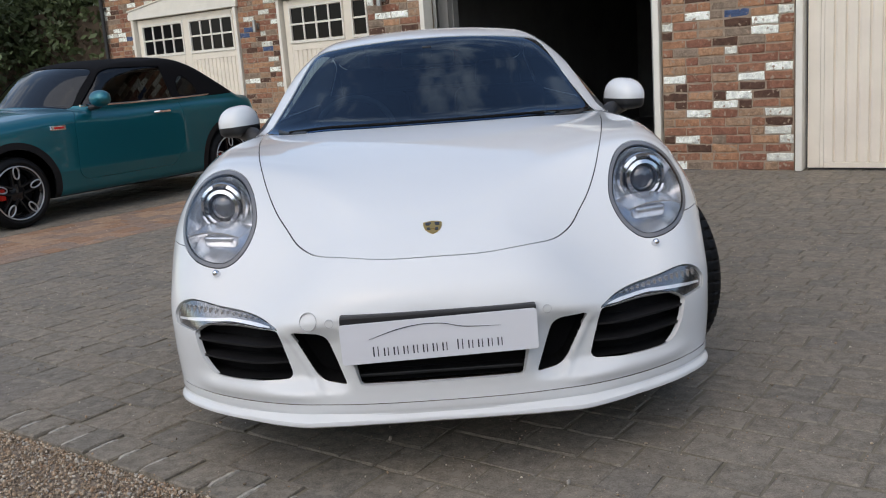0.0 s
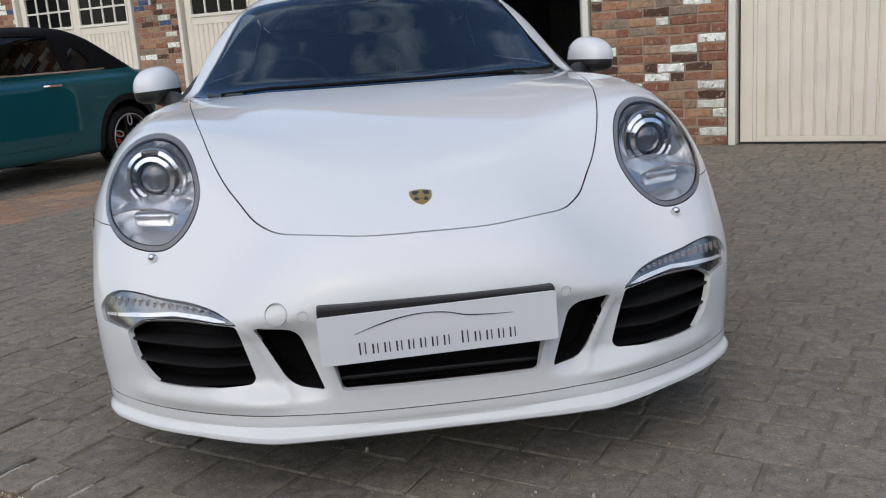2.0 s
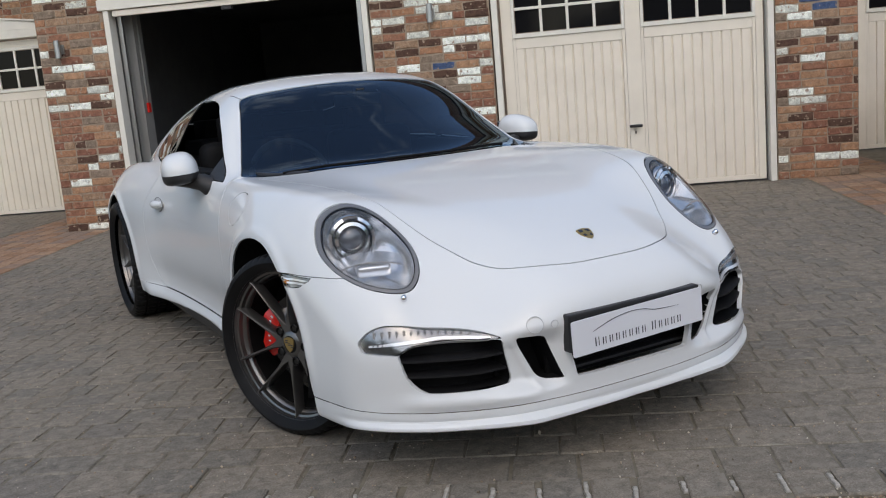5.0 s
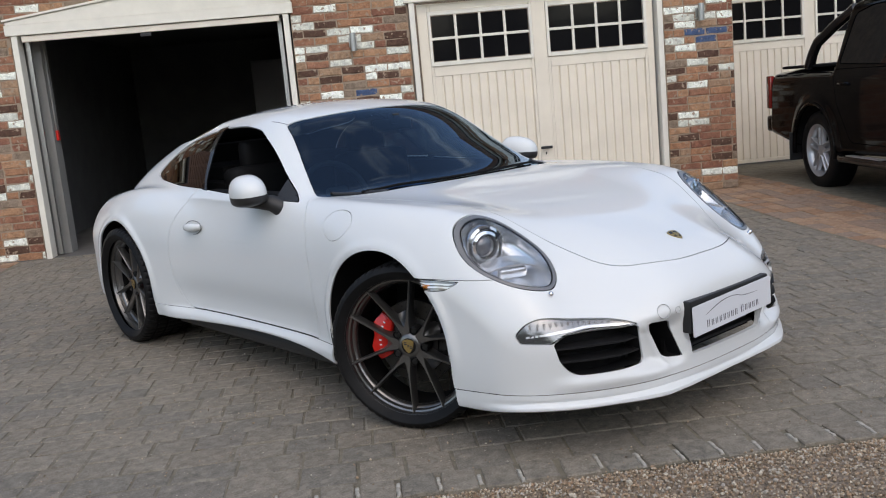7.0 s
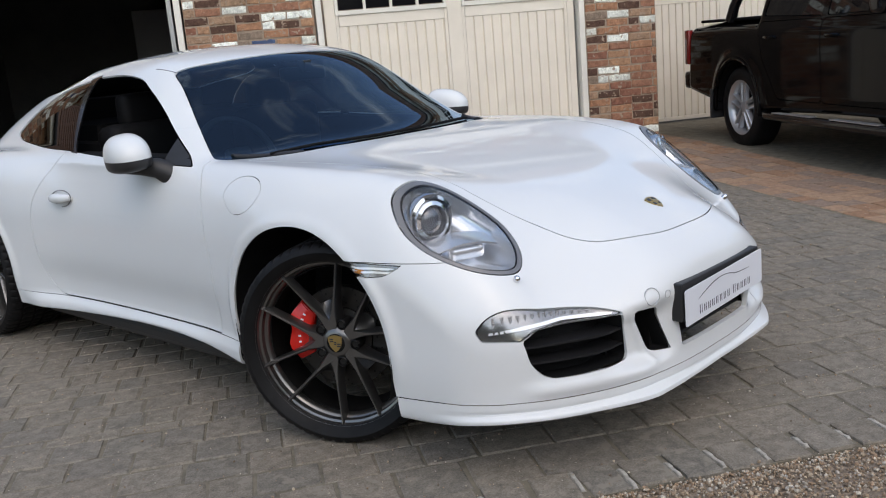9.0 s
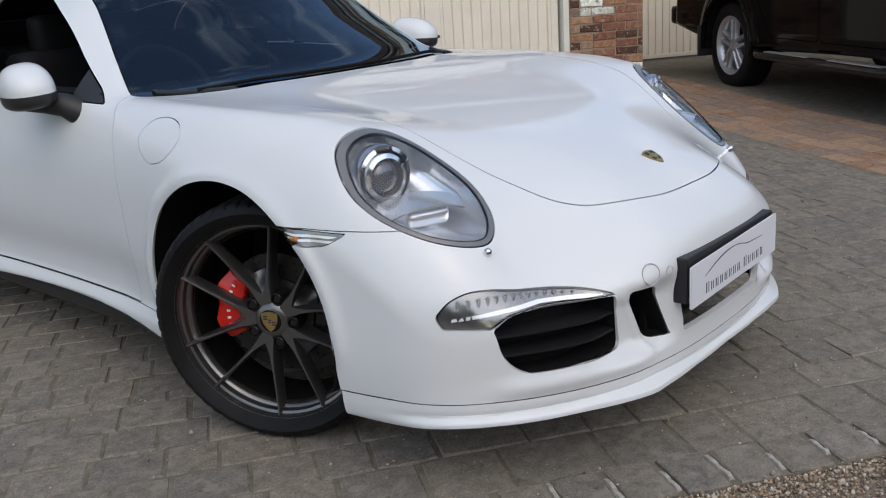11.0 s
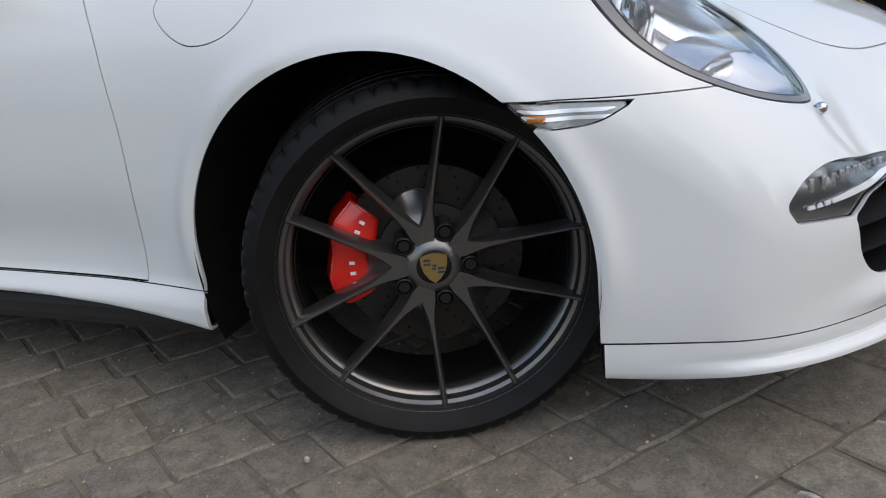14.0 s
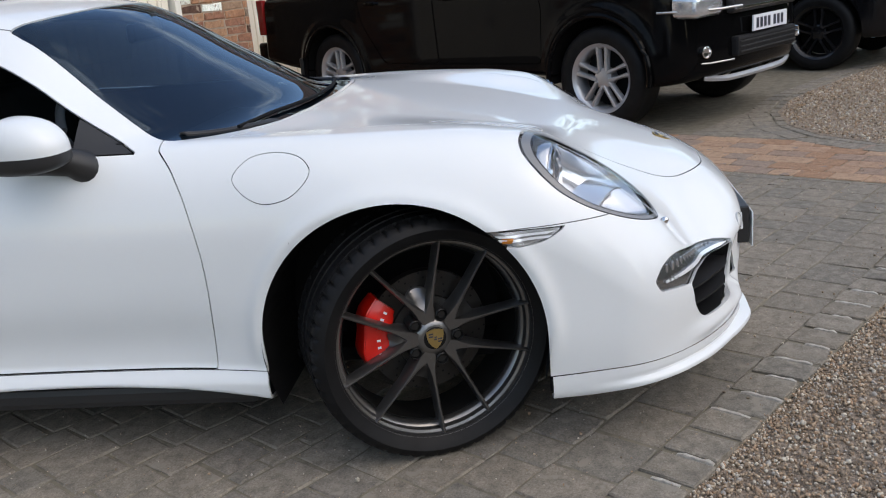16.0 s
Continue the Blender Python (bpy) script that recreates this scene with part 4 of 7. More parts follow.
# cowl, wipers
wip = []
for x0, x1 in ((0.46, -0.12), (-0.10, -0.58)):
    def on_glass(x, y):
        z = np.linspace(0.86, 1.2, 300)
        f = coupe_field(np.stack([np.full(300, x), np.full(300, y), z], 1))
        return (x, y, float(z[np.argmax(f > 0)]) + 0.005)
    b = [on_glass(x, 0.418 + 0.04 * (x / 0.35) ** 2 + 0.012) for x in np.linspace(x0, x1, 9)]
    wip.append(part("wiper", tube_bm(b, 0.006, 8), M_DARK, CAR, "black wiper", smooth=True))
for g in (-1, 1):
    def cowl(x, y):
        z = np.linspace(0.84, 1.2, 400)
        f = coupe_field(np.stack([np.full(400, x), np.full(400, y), z], 1))
        return float(z[np.argmax(f > 0)])
    bm = bmesh.new()
    rows = []
    for k in range(8):
        x = 0.50 + 0.021 * k
        y = 0.452 + 0.22 * (k / 7) ** 1.3
        rows.append([bm.verts.new((x * g, y + dy, cowl(x, y + dy) + dz)) for dy, dz in ((-0.010, 0.001), (0.002, 0.006), (0.022 - 0.014 * k / 7, 0.006), (0.034 - 0.02 * k / 7, 0.001))])
    for a, b in zip(rows, rows[1:]):
        for j in range(3):
            bm.faces.new((a[j], a[j + 1], b[j + 1], b[j]))
    deepen(bm, (0, 0, -0.006))
    part("scuttle_cover", bm, M_PLASTIC, CAR, "black scuttle cover", smooth=True)

# floor pan, arch liners, black lower sills
pan = part("floor_pan", box_bm((-0.62, -0.55, 0.19), (0.62, 3.2, 0.24), 0.02), M_DARK, CAR, "black floor pan")
for g in (-1, 1):
    bm = box_bm((0.66 * g if g > 0 else -0.805, 0.52, 0.158), (0.805 if g > 0 else -0.66, 2.10, 0.222), 0.02)
    part("lower_sill", bm, M_PLASTIC, CAR, "black lower sill")
    for c in (ARCH_F, ARCH_R):
        bm = bmesh.new()
        a = [radians(k) for k in range(-25, 206, 7)]
        inn = [bm.verts.new((0.50 * g, c[0] + c[2] * 1.03 * math.cos(t), c[1] + c[2] * 1.03 * math.sin(t))) for t in a]
        out = [bm.verts.new((0.868 * g if c is ARCH_F else 0.89 * g, c[0] + c[2] * 1.015 * math.cos(t), c[1] + c[2] * 1.015 * math.sin(t))) for t in a]
        for k in range(len(a) - 1):
            bm.faces.new((inn[k], inn[k + 1], out[k + 1], out[k]))
        bm.faces.new(inn)
        part("arch_liner", bm, M_DARK, CAR, "black wheel arch liner")

# cabin: door cards, rear shelf, dash, seats, wheel, inner mirror
for g in (-1, 1):
    part("door_card", box_bm((0.66 if g > 0 else -0.748, 0.80, 0.35), (0.748 if g > 0 else -0.66, 1.72, 0.903), 0.02, 2), M_LEATHER, CAR, "black inner door trim", smooth=True)
    part("rear_trim", box_bm((0.50 if g > 0 else -0.60, 1.74, 0.50), (0.60 if g > 0 else -0.50, 2.35, 0.925), 0.02, 2), M_LEATHER, CAR, "black rear side trim", smooth=True)
part("rear_shelf", merge_bm(box_bm((-0.50, 1.95, 0.70), (0.50, 2.45, 1.0), 0.03, 2), box_bm((-0.38, 2.38, 0.90), (0.38, 2.625, 1.104), 0.01, 2)), M_LEATHER, CAR, "black rear shelf", smooth=True)
bm = box_bm((-0.66, 0.66, 0.58), (0.66, 1.0, 0.80), 0.06, 3)
part("dashboard", bm, M_LEATHER, CAR, "black dashboard", smooth=True)
for x in (-0.36, 0.36):
    bm = merge_bm(box_bm((x - 0.24, 1.18, 0.36), (x + 0.24, 1.70, 0.54), 0.06, 3), box_bm((x - 0.24, 1.62, 0.45), (x + 0.24, 1.80, 1.0), 0.07, 3), box_bm((x - 0.12, 1.70, 0.97), (x + 0.12, 1.80, 1.13), 0.04, 3))
    part("seat", bm, M_LEATHER, CAR, "black leather seat", smooth=True)
bm = tube_bm([(0.185 * math.cos(2 * math.pi * k / 36), 0, 0.185 * math.sin(2 * math.pi * k / 36)) for k in range(36)], 0.014, 10, closed=True)
bm = merge_bm(bm, box_bm((-0.06, -0.03, -0.05), (0.06, 0.01, 0.05), 0.02), box_bm((-0.18, -0.012, -0.015), (0.18, 0.008, 0.015), 0.005), box_bm((-0.02, -0.012, -0.18), (0.02, 0.008, 0), 0.005))
bm.transform(pose(-0.36, 1.05, 0.83, -25, 0, 0))
part("steering_wheel", bm, M_WHEELGREY, CAR, "grey leather steering wheel", smooth=True)
bm = merge_bm(box_bm((-0.12, 1.00, 1.125), (0.12, 1.03, 1.185), 0.014, 3), box_bm((-0.02, 0.97, 1.16), (0.02, 1.02, 1.21), 0.005))
part("inner_mirror", bm, M_PLASTIC, CAR, "black inner mirror", smooth=True)


# ---- wheels ----
def tyre_bm(r, w, n=280):
    prof = [(0.270, -w / 2 + 0.022, 0), (0.281, -w / 2 + 0.010, 0), (0.305, -w / 2 - 0.002, 0), (r - 0.016, -w / 2 + 0.004, 0), (r - 0.005, -w / 2 + 0.014, 1), (r - 0.0015, -w / 2 + 0.028, 1), (r - 0.0005, -w / 2 + 0.052, 1)]
    for gx in (-0.30, -0.09, 0.09, 0.30):
        c = gx * w
        prof += [(r, c - 0.022, 1), (r, c - 0.006, 0), (r - 0.007, c - 0.0045, 0), (r - 0.007, c + 0.0045, 0), (r, c + 0.006, 0)]
    prof += [(q, -h, s) for q, h, s in prof[6::-1]]
    bm = bmesh.new()
    rings = []
    for q, h, s in prof:
        ring = []
        for i in range(n):
            a = 2 * math.pi * i / n
            rr = q - (0.007 if s and i % 5 == 0 else 0)
            ring.append(bm.verts.new((h, rr * math.cos(a), rr * math.sin(a))))
        rings.append(ring)
    for a, b in zip(rings, rings[1:]):
        for i in range(n):
            bm.faces.new((a[i], a[(i + 1) % n], b[(i + 1) % n], b[i]))
    bmesh.ops.recalc_face_normals(bm, faces=bm.faces[:])
    return bm


def wheel_meshes(r, w):
    made = {}
    made["tyre"] = (tyre_bm(r, w), M_RUBBER)
    face = 0.105
    made["rim"] = (lathe_bm([(0.270, -w / 2 + 0.03), (0.256, -w / 2 + 0.035), (0.247, -0.02), (0.249, 0.055), (0.253, 0.066), (0.259, 0.070), (0.262, 0.085), (0.269, 0.088), (0.274, face), (0.2805, face + 0.003), (0.282, face - 0.006), (0.280, face - 0.02), (0.270, 0.02)], 96, close=True), M_RIM)
    # near-black sleeve added over the rim's inside, to darken it behind the spokes
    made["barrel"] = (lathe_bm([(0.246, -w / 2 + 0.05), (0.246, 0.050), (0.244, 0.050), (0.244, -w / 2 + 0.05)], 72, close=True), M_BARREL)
    made["hub"] = (lathe_bm([(0.0001, 0.083), (0.034, 0.083), (0.040, 0.080), (0.050, 0.076), (0.056, 0.066), (0.062, 0.03), (0.0001, 0.0)], 60), M_RIM)
    # one spoke, along local y; its width runs along z
    bm = bmesh.new()
    rows = []
    for q, wd, top, bot in ((0.036, 0.036, 0.078, 0.02), (0.060, 0.034, 0.077, 0.015), (0.078, 0.024, 0.078, 0.018), (0.10, 0.0165, 0.080, 0.026), (0.14, 0.0125, 0.084, 0.038), (0.20, 0.011, 0.089, 0.046), (0.25, 0.011, 0.093, 0.052), (0.276, 0.010, 0.1005, 0.066)):
        rows.append([bm.verts.new(v) for v in ((bot, q, -wd * 0.6), (top - 0.006, q, -wd / 2), (top, q, -wd / 2 + 0.004), (top, q, wd / 2 - 0.004), (top - 0.006, q, wd / 2), (bot, q, wd * 0.6))])
    for a, b in zip(rows, rows[1:]):
        for j in range(6):
            bm.faces.new((a[j], a[(j + 1) % 6], b[(j + 1) % 6], b[j]))
    bm.faces.new(rows[0])
    bm.faces.new(rows[-1])
    bmesh.ops.recalc_face_normals(bm, faces=bm.faces[:])
    made["spoke"] = (bm, M_RIM)
    made["bolt"] = (lathe_bm([(0.0165, 0.03), (0.0165, 0.0805), (0.0145, 0.0825), (0.0130, 0.080), (0.0128, 0.068), (0.0105, 0.068), (0.0100, 0.078), (0.0001, 0.078)], 20), M_BOLT)
    made["cap"] = (lathe_bm([(0.032, 0.07), (0.032, 0.0825), (0.030, 0.0838), (0.0001, 0.0842)], 40), M_BARREL)
    made["badge"] = (prism_bm(shield(0.058), 0.003, pose(0.0845, 0, 0, 0, 0, 90) @ pose(0, 0, 0, 90, 0, 0), 0.0), M_GOLD)
    # hollow web between two spokes that share a root
    bm = bmesh.new()
    rows = []
    for q, low in ((0.050, 0.0775), (0.064, 0.077), (0.076, 0.074), (0.086, 0.067), (0.096, 0.057), (0.106, 0.046), (0.117, 0.035), (0.130, 0.026)):
        rows.append([bm.verts.new((low + (0.077 - low) * abs(k / 6) ** 2.6, q * math.cos(radians(17.5) * k / 6), q * math.sin(radians(17.5) * k / 6))) for k in range(-6, 7)])
    for a, b in zip(rows, rows[1:]):
        for j in range(12):
            bm.faces.new((a[j], a[j + 1], b[j + 1], b[j]))
    deepen(bm, (-0.012, 0, 0))
    made["web"] = (bm, M_RIM)
    bms = [lathe_bm([(0.168, -0.016), (0.168, 0.014), (0.10, 0.014), (0.098, 0.02), (0.07, 0.024), (0.07, -0.016)], 72, close=True)]
    made["brake_disc"] = (bms[0], M_DISC)
    holes = bmesh.new()
    for k in range(18):
        for j, q in enumerate((0.115, 0.133, 0.150, 0.164)):
            a = 2 * math.pi * (k + 0.22 * j) / 18
            c = Vector((0.0146, q * math.cos(a), q * math.sin(a)))
            holes.faces.new([holes.verts.new(c + 0.0032 * Vector((0, math.cos(t), math.sin(t)))) for t in [2 * math.pi * i / 8 for i in range(8)]])
    made["drilling"] = (holes, M_DARK)
    return made


def caliper_bm():
    bm = bmesh.new()
    rows = []
    for k in range(11):
        a = radians(-34 + 6.8 * k)
        e = min(1, 0.72 + 0.09 * min(k, 10 - k))
        lobe = 0.010 * (1 - math.cos(4 * math.pi * k / 10)) / 2
        rows.append([bm.verts.new((x, q * math.cos(a), q * math.sin(a))) for x, q in ((-0.03, 0.110 - lobe), (0.036 * e, 0.117 - lobe), (0.046 * e, 0.130 - lobe), (0.046 * e, 0.158), (0.034 * e + lobe, 0.178 + lobe), (0.0, 0.186 + lobe), (-0.03, 0.186 + lobe))])
    for a, b in zip(rows, rows[1:]):
        for j in range(7):
            bm.faces.new((a[j], a[(j + 1) % 7], b[(j + 1) % 7], b[j]))
    bm.faces.new(rows[0])
    bm.faces.new(rows[-1])
    bmesh.ops.recalc_face_normals(bm, faces=bm.faces[:])
    bmesh.ops.bevel(bm, geom=[e for e in bm.edges if e.calc_face_angle(0) > 0.5], offset=0.003, segments=2, affect="EDGES")
    return bm


def put_wheel(r, w, m, caliper_at):
    meshes = wheel_meshes(r, w)
    root = None
    for key in ("rim", "tyre", "barrel", "hub", "cap", "badge", "brake_disc", "drilling", "spoke", "web", "bolt"):
        bm, mt = meshes[key]
        name = "wheel" if key == "rim" else key
        if key == "spoke":
            ob = part(name, bm, mt, root, smooth=True)
            for i in range(5):
                for sgn in (-1, 1):
                    o = ob if (i, sgn) == (0, -1) else new("spoke", ob.data)
                    o.parent = root
                    o.matrix_local = pose(0, 0, 0, 68 + 72 * i, 0, 0) @ pose(0, 0, 0.0195 * sgn, 10.5 * sgn, 0, 0)
        elif key in ("bolt", "web"):
            ob = part(name, bm, mt, root, smooth=True)
            for i in range(5):
                o = ob if i == 0 else new(key, ob.data)
                o.parent = root
                o.matrix_local = pose(0, 0, 0, 68 + 72 * i, 0, 0) @ pose(0, 0.065, 0) if key == "bolt" else pose(0, 0, 0, 104 + 72 * i, 0, 0)
        else:
            ob = part(name, bm, mt, CAR if key == "rim" else root, {"rim": "satin grey ten-spoke alloy wheel", "tyre": "low black tyre", "badge": "gold shield badge", "brake_disc": "drilled steel brake disc"}.get(key, ""), smooth=key not in ("drilling", "badge"))
            if key == "drilling":
                tagged(ob, kind="stuff")
            if key == "rim":
                root = ob
                root.matrix_local = m
    for y0, z0 in ((-0.018, 0.012), (-0.018, 0.005), (0.006, -0.004), (0.006, -0.011), (-0.004, -0.004), (-0.003, 0.002)):
        part("field", box_bm((0.0870, y0, z0), (0.0882, y0 + (0.012 if abs(y0) > 0.005 else 0.007), z0 + 0.004)), M_INK, root)
    cal = part("brake_caliper", caliper_bm(), M_RED, root, "red brake caliper", smooth=True)
    cal.matrix_local = pose(0, 0, 0, caliper_at, 0, 0)
    for k in range(7):
        bm = box_bm((0.0455, 0.139, -0.003), (0.0468, 0.149, 0.003))
        bm.transform(pose(0, 0, 0, caliper_at - 27 + 7.8 * k, 0, 0))
        if k != 3:
            part("letter_bar", bm, M_PLATEWHITE, root)


STEER = 24.5
put_wheel(0.334, 0.245, pose(-0.737, 0.049, 0.333, 0, 0, 180 + STEER), 172)
put_wheel(0.334, 0.245, pose(0.727, 0.066, 0.333, 0, 0, STEER), 8)
put_wheel(0.343, 0.295, pose(-0.775, 2.545, 0.342, 0, 0, 180), 0)
put_wheel(0.343, 0.295, pose(0.775, 2.545, 0.342), 180)

# ---- the yard and the garages ----
U, NRM = Vector((0.806, -0.592, 0)).normalized(), Vector((-0.592, -0.806, 0)).normalized()


def wall_m(x, y):
    """Axes of the house: x along its front, y into it, z up."""
    m = Matrix.Identity(4)
    for i, c in enumerate((U, -NRM, Vector((0, 0, 1)), Vector((x, y, 0)))):
        for k in range(3):
            m[k][i] = c[k]
    return m


YARD = wall_m(0.084, 6.77)
RISE = 0.045
HOUSE = YARD @ pose(0, -0.278, RISE)
BACK = 1.92


def fall_at(d):
    """The paving falls away gently from the garages."""
    return RISE * min(1.0, max(0.0, (2.1 - d) / 1.9))



def brick_material(name, joined_rest, stops, patch, rough=0.9, patch_amount=0.56, grain=(0.55, 1.25), patch_scale=9):
    """Fired pieces: each takes its own colour; stains and old paint lie over it."""
    m = bpy.data.materials.new(name)
    m.use_nodes = True
    nt = m.node_tree
    b = nt.nodes["Principled BSDF"]
    b.inputs["Roughness"].default_value = rough
    b.inputs["Specular IOR Level"].default_value = 0.25
    if joined_rest:
        rnd = nt.nodes.new("ShaderNodeNewGeometry").outputs["Random Per Island"]
    else:
        rnd = nt.nodes.new("ShaderNodeObjectInfo").outputs["Random"]
    ramp = nt.nodes.new("ShaderNodeValToRGB")
    ramp.color_ramp.interpolation = "CONSTANT"
    els = ramp.color_ramp.elements
    while len(els) < len(stops):
        els.new(0.5)
    for el, (p, c) in zip(els, stops):
        el.position, el.color = p, (*c, 1)
    nt.links.new(rnd, ramp.inputs[0])
    geo = nt.nodes.new("ShaderNodeNewGeometry")
    n1 = nt.nodes.new("ShaderNodeTexNoise")
    n1.inputs["Scale"].default_value, n1.inputs["Detail"].default_value, n1.inputs["Roughness"].default_value = 22, 8, 0.7
    nt.links.new(geo.outputs["Position"], n1.inputs["Vector"])
    shade = nt.nodes.new("ShaderNodeMix")
    shade.data_type, shade.blend_type = "RGBA", "MULTIPLY"
    shade.inputs["Factor"].default_value = 0.75
    grey = nt.nodes.new("ShaderNodeMapRange")
    grey.inputs["From Min"].default_value, grey.inputs["From Max"].default_value = 0.3, 0.7
    grey.inputs["To Min"].default_value, grey.inputs["To Max"].default_value = grain
    nt.links.new(n1.outputs["Fac"], grey.inputs["Value"])
    nt.links.new(ramp.outputs[0], shade.inputs["A"])
    nt.links.new(grey.outputs[0], shade.inputs["B"])
    grit = nt.nodes.new("ShaderNodeTexNoise")
    grit.inputs["Scale"].default_value, grit.inputs["Detail"].default_value, grit.inputs["Roughness"].default_value = 150, 4, 0.75
    nt.links.new(geo.outputs["Position"], grit.inputs["Vector"])
    specks = nt.nodes.new("ShaderNodeMapRange")
    specks.inputs["From Min"].default_value, specks.inputs["From Max"].default_value = 0.32, 0.68
    specks.inputs["To Min"].default_value, specks.inputs["To Max"].default_value = 0.68, 1.32
    nt.links.new(grit.outputs["Fac"], specks.inputs["Value"])
    fine = nt.nodes.new("ShaderNodeMix")
    fine.data_type, fine.blend_type = "RGBA", "MULTIPLY"
    fine.inputs["Factor"].default_value = 0.9
    nt.links.new(shade.outputs["Result"], fine.inputs["A"])
    nt.links.new(specks.outputs[0], fine.inputs["B"])
    n2 = nt.nodes.new("ShaderNodeTexNoise")
    n2.inputs["Scale"].default_value, n2.inputs["Detail"].default_value = patch_scale, 8
    nt.links.new(geo.outputs["Position"], n2.inputs["Vector"])
    edge = nt.nodes.new("ShaderNodeMapRange")
    edge.inputs["From Min"].default_value, edge.inputs["From Max"].default_value = patch_amount, patch_amount + 0.06
    nt.links.new(n2.outputs["Fac"], edge.inputs["Value"])
    old = nt.nodes.new("ShaderNodeMix")
    old.data_type = "RGBA"
    old.inputs["B"].default_value = (*patch, 1)
    nt.links.new(edge.outputs[0], old.inputs["Factor"])
    nt.links.new(fine.outputs["Result"], old.inputs["A"])
    nt.links.new(old.outputs["Result"], b.inputs["Base Color"])
    bp = nt.nodes.new("ShaderNodeBump")
    bp.inputs["Strength"].default_value, bp.inputs["Distance"].default_value = 0.7, 0.006
    nt.links.new(n1.outputs["Fac"], bp.inputs["Height"])
    nt.links.new(bp.outputs[0], b.inputs["Normal"])
    return m


BRICKS = [(0.0, (0.30, 0.125, 0.075)), (0.14, (0.36, 0.16, 0.085)), (0.27, (0.25, 0.095, 0.06)), (0.40, (0.33, 0.19, 0.12)), (0.50, (0.10, 0.048, 0.034)), (0.60, (0.62, 0.60, 0.57)), (0.68, (0.40, 0.20, 0.11)), (0.78, (0.24, 0.165, 0.125)), (0.89, (0.80, 0.79, 0.77)), (0.991, (0.055, 0.09, 0.20))]
BRICKS = [(p, tuple(q * (0.84 * v + 0.16 * (0.3 * c[0] + 0.6 * c[1] + 0.1 * c[2])) for v, q in zip(c, (1.10, 1.14, 1.06)))) for p, c in BRICKS]
M_BRICK1 = brick_material("reclaimed_brick", False, BRICKS, (0.36, 0.27, 0.20), patch_amount=0.60, grain=(0.45, 1.45), patch_scale=26)
M_BRICKN = brick_material("reclaimed_brick_courses", True, BRICKS, (0.36, 0.27, 0.20), patch_amount=0.60, grain=(0.45, 1.45), patch_scale=26)
M_MORTAR = mat("sandy_mortar", (0.33, 0.255, 0.19), 0.95, vary=0.25, scale=12, bump=0.6, bscale=120, bdist=0.004)
M_CREAM = mat("cream_paint", (0.80, 0.73, 0.615), 0.45, vary=0.05, scale=3, bump=0.1, bscale=40, bdist=0.001)
M_CREAMWOOD = mat("cream_painted_timber", (0.78, 0.745, 0.66), 0.5, vary=0.06, scale=5, bump=0.15, bscale=70, bdist=0.001)
M_PANE = mat("dark_window_pane", (0.008, 0.008, 0.009), 0.08, spec=0.12, bump=0.15, bscale=6, bdist=0.004)
# open garage: its gloom is put into these colours, darker than real surfaces
M_GARAGEWALL = mat("garage_wall_shade_dark", (0.10, 0.10, 0.10), 0.9, vary=0.15, scale=3)
M_GARAGEWHITE = mat("white_garage_wall_dimmed", (0.24, 0.235, 0.225), 0.8, vary=0.1, scale=3)
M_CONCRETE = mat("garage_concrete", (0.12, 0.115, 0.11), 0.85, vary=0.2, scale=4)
M_STEEL = mat("brushed_steel", (0.45, 0.45, 0.44), 0.35, metal=1.0)
M_TILE = mat("brown_roof_tiles", (0.16, 0.09, 0.06), 0.85, vary=0.4, scale=9, bump=0.3, bscale=60, bdist=0.004)
M_SOFFIT = mat("cream_soffit", (0.55, 0.52, 0.45), 0.6)
M_GREYPANEL = mat("grey_panel", (0.25, 0.25, 0.26), 0.5)

GABLES = {"a": [(0.057, 2.666, 2.15), (3.791, 6.343, 2.15)], "b": [(-7.30, -4.755, 2.15), (-3.93, -1.385, 2.15), (7.58, 10.13, 2.15)]}
WALL_TOP = 2.92


def rough_brick(seed, l=0.215, h=0.065, d=0.06):
    """One worn brick: its front face lies in x, z and looks to -y."""
    rnd = random.Random(seed)
    bm = bmesh.new()
    c = 0.006
    j = lambda a: rnd.uniform(-a, a)
    back = [bm.verts.new((x, d, z)) for x, z in ((-l / 2, -h / 2), (l / 2, -h / 2), (l / 2, h / 2), (-l / 2, h / 2))]
    mid = [bm.verts.new((x + j(0.006), 0.007 + j(0.002), z + j(0.0065))) for x, z in ((-l / 2, -h / 2), (0, -h / 2), (l / 2, -h / 2), (l / 2, h / 2), (0, h / 2), (-l / 2, h / 2))]
    fr = [bm.verts.new((x + j(0.006), j(0.004), z + j(0.005))) for x, z in ((-l / 2 + c, -h / 2 + c), (0, -h / 2 + c), (l / 2 - c, -h / 2 + c), (l / 2 - c, h / 2 - c), (0, h / 2 - c), (-l / 2 + c, h / 2 - c))]
    bm.faces.new((fr[0], fr[1], fr[4], fr[5]))
    bm.faces.new((fr[1], fr[2], fr[3], fr[4]))
    for i in range(6):
        bm.faces.new((mid[i], mid[(i + 1) % 6], fr[(i + 1) % 6], fr[i]))
    bm.faces.new((back[0], back[1], mid[2], mid[1], mid[0]))
    bm.faces.new((back[1], back[2], mid[3], mid[2]))
    bm.faces.new((back[2], back[3], mid[5], mid[4], mid[3]))
    bm.faces.new((back[3], back[0], mid[0], mid[5]))
    bmesh.ops.recalc_face_normals(bm, faces=bm.faces[:])
    return bm


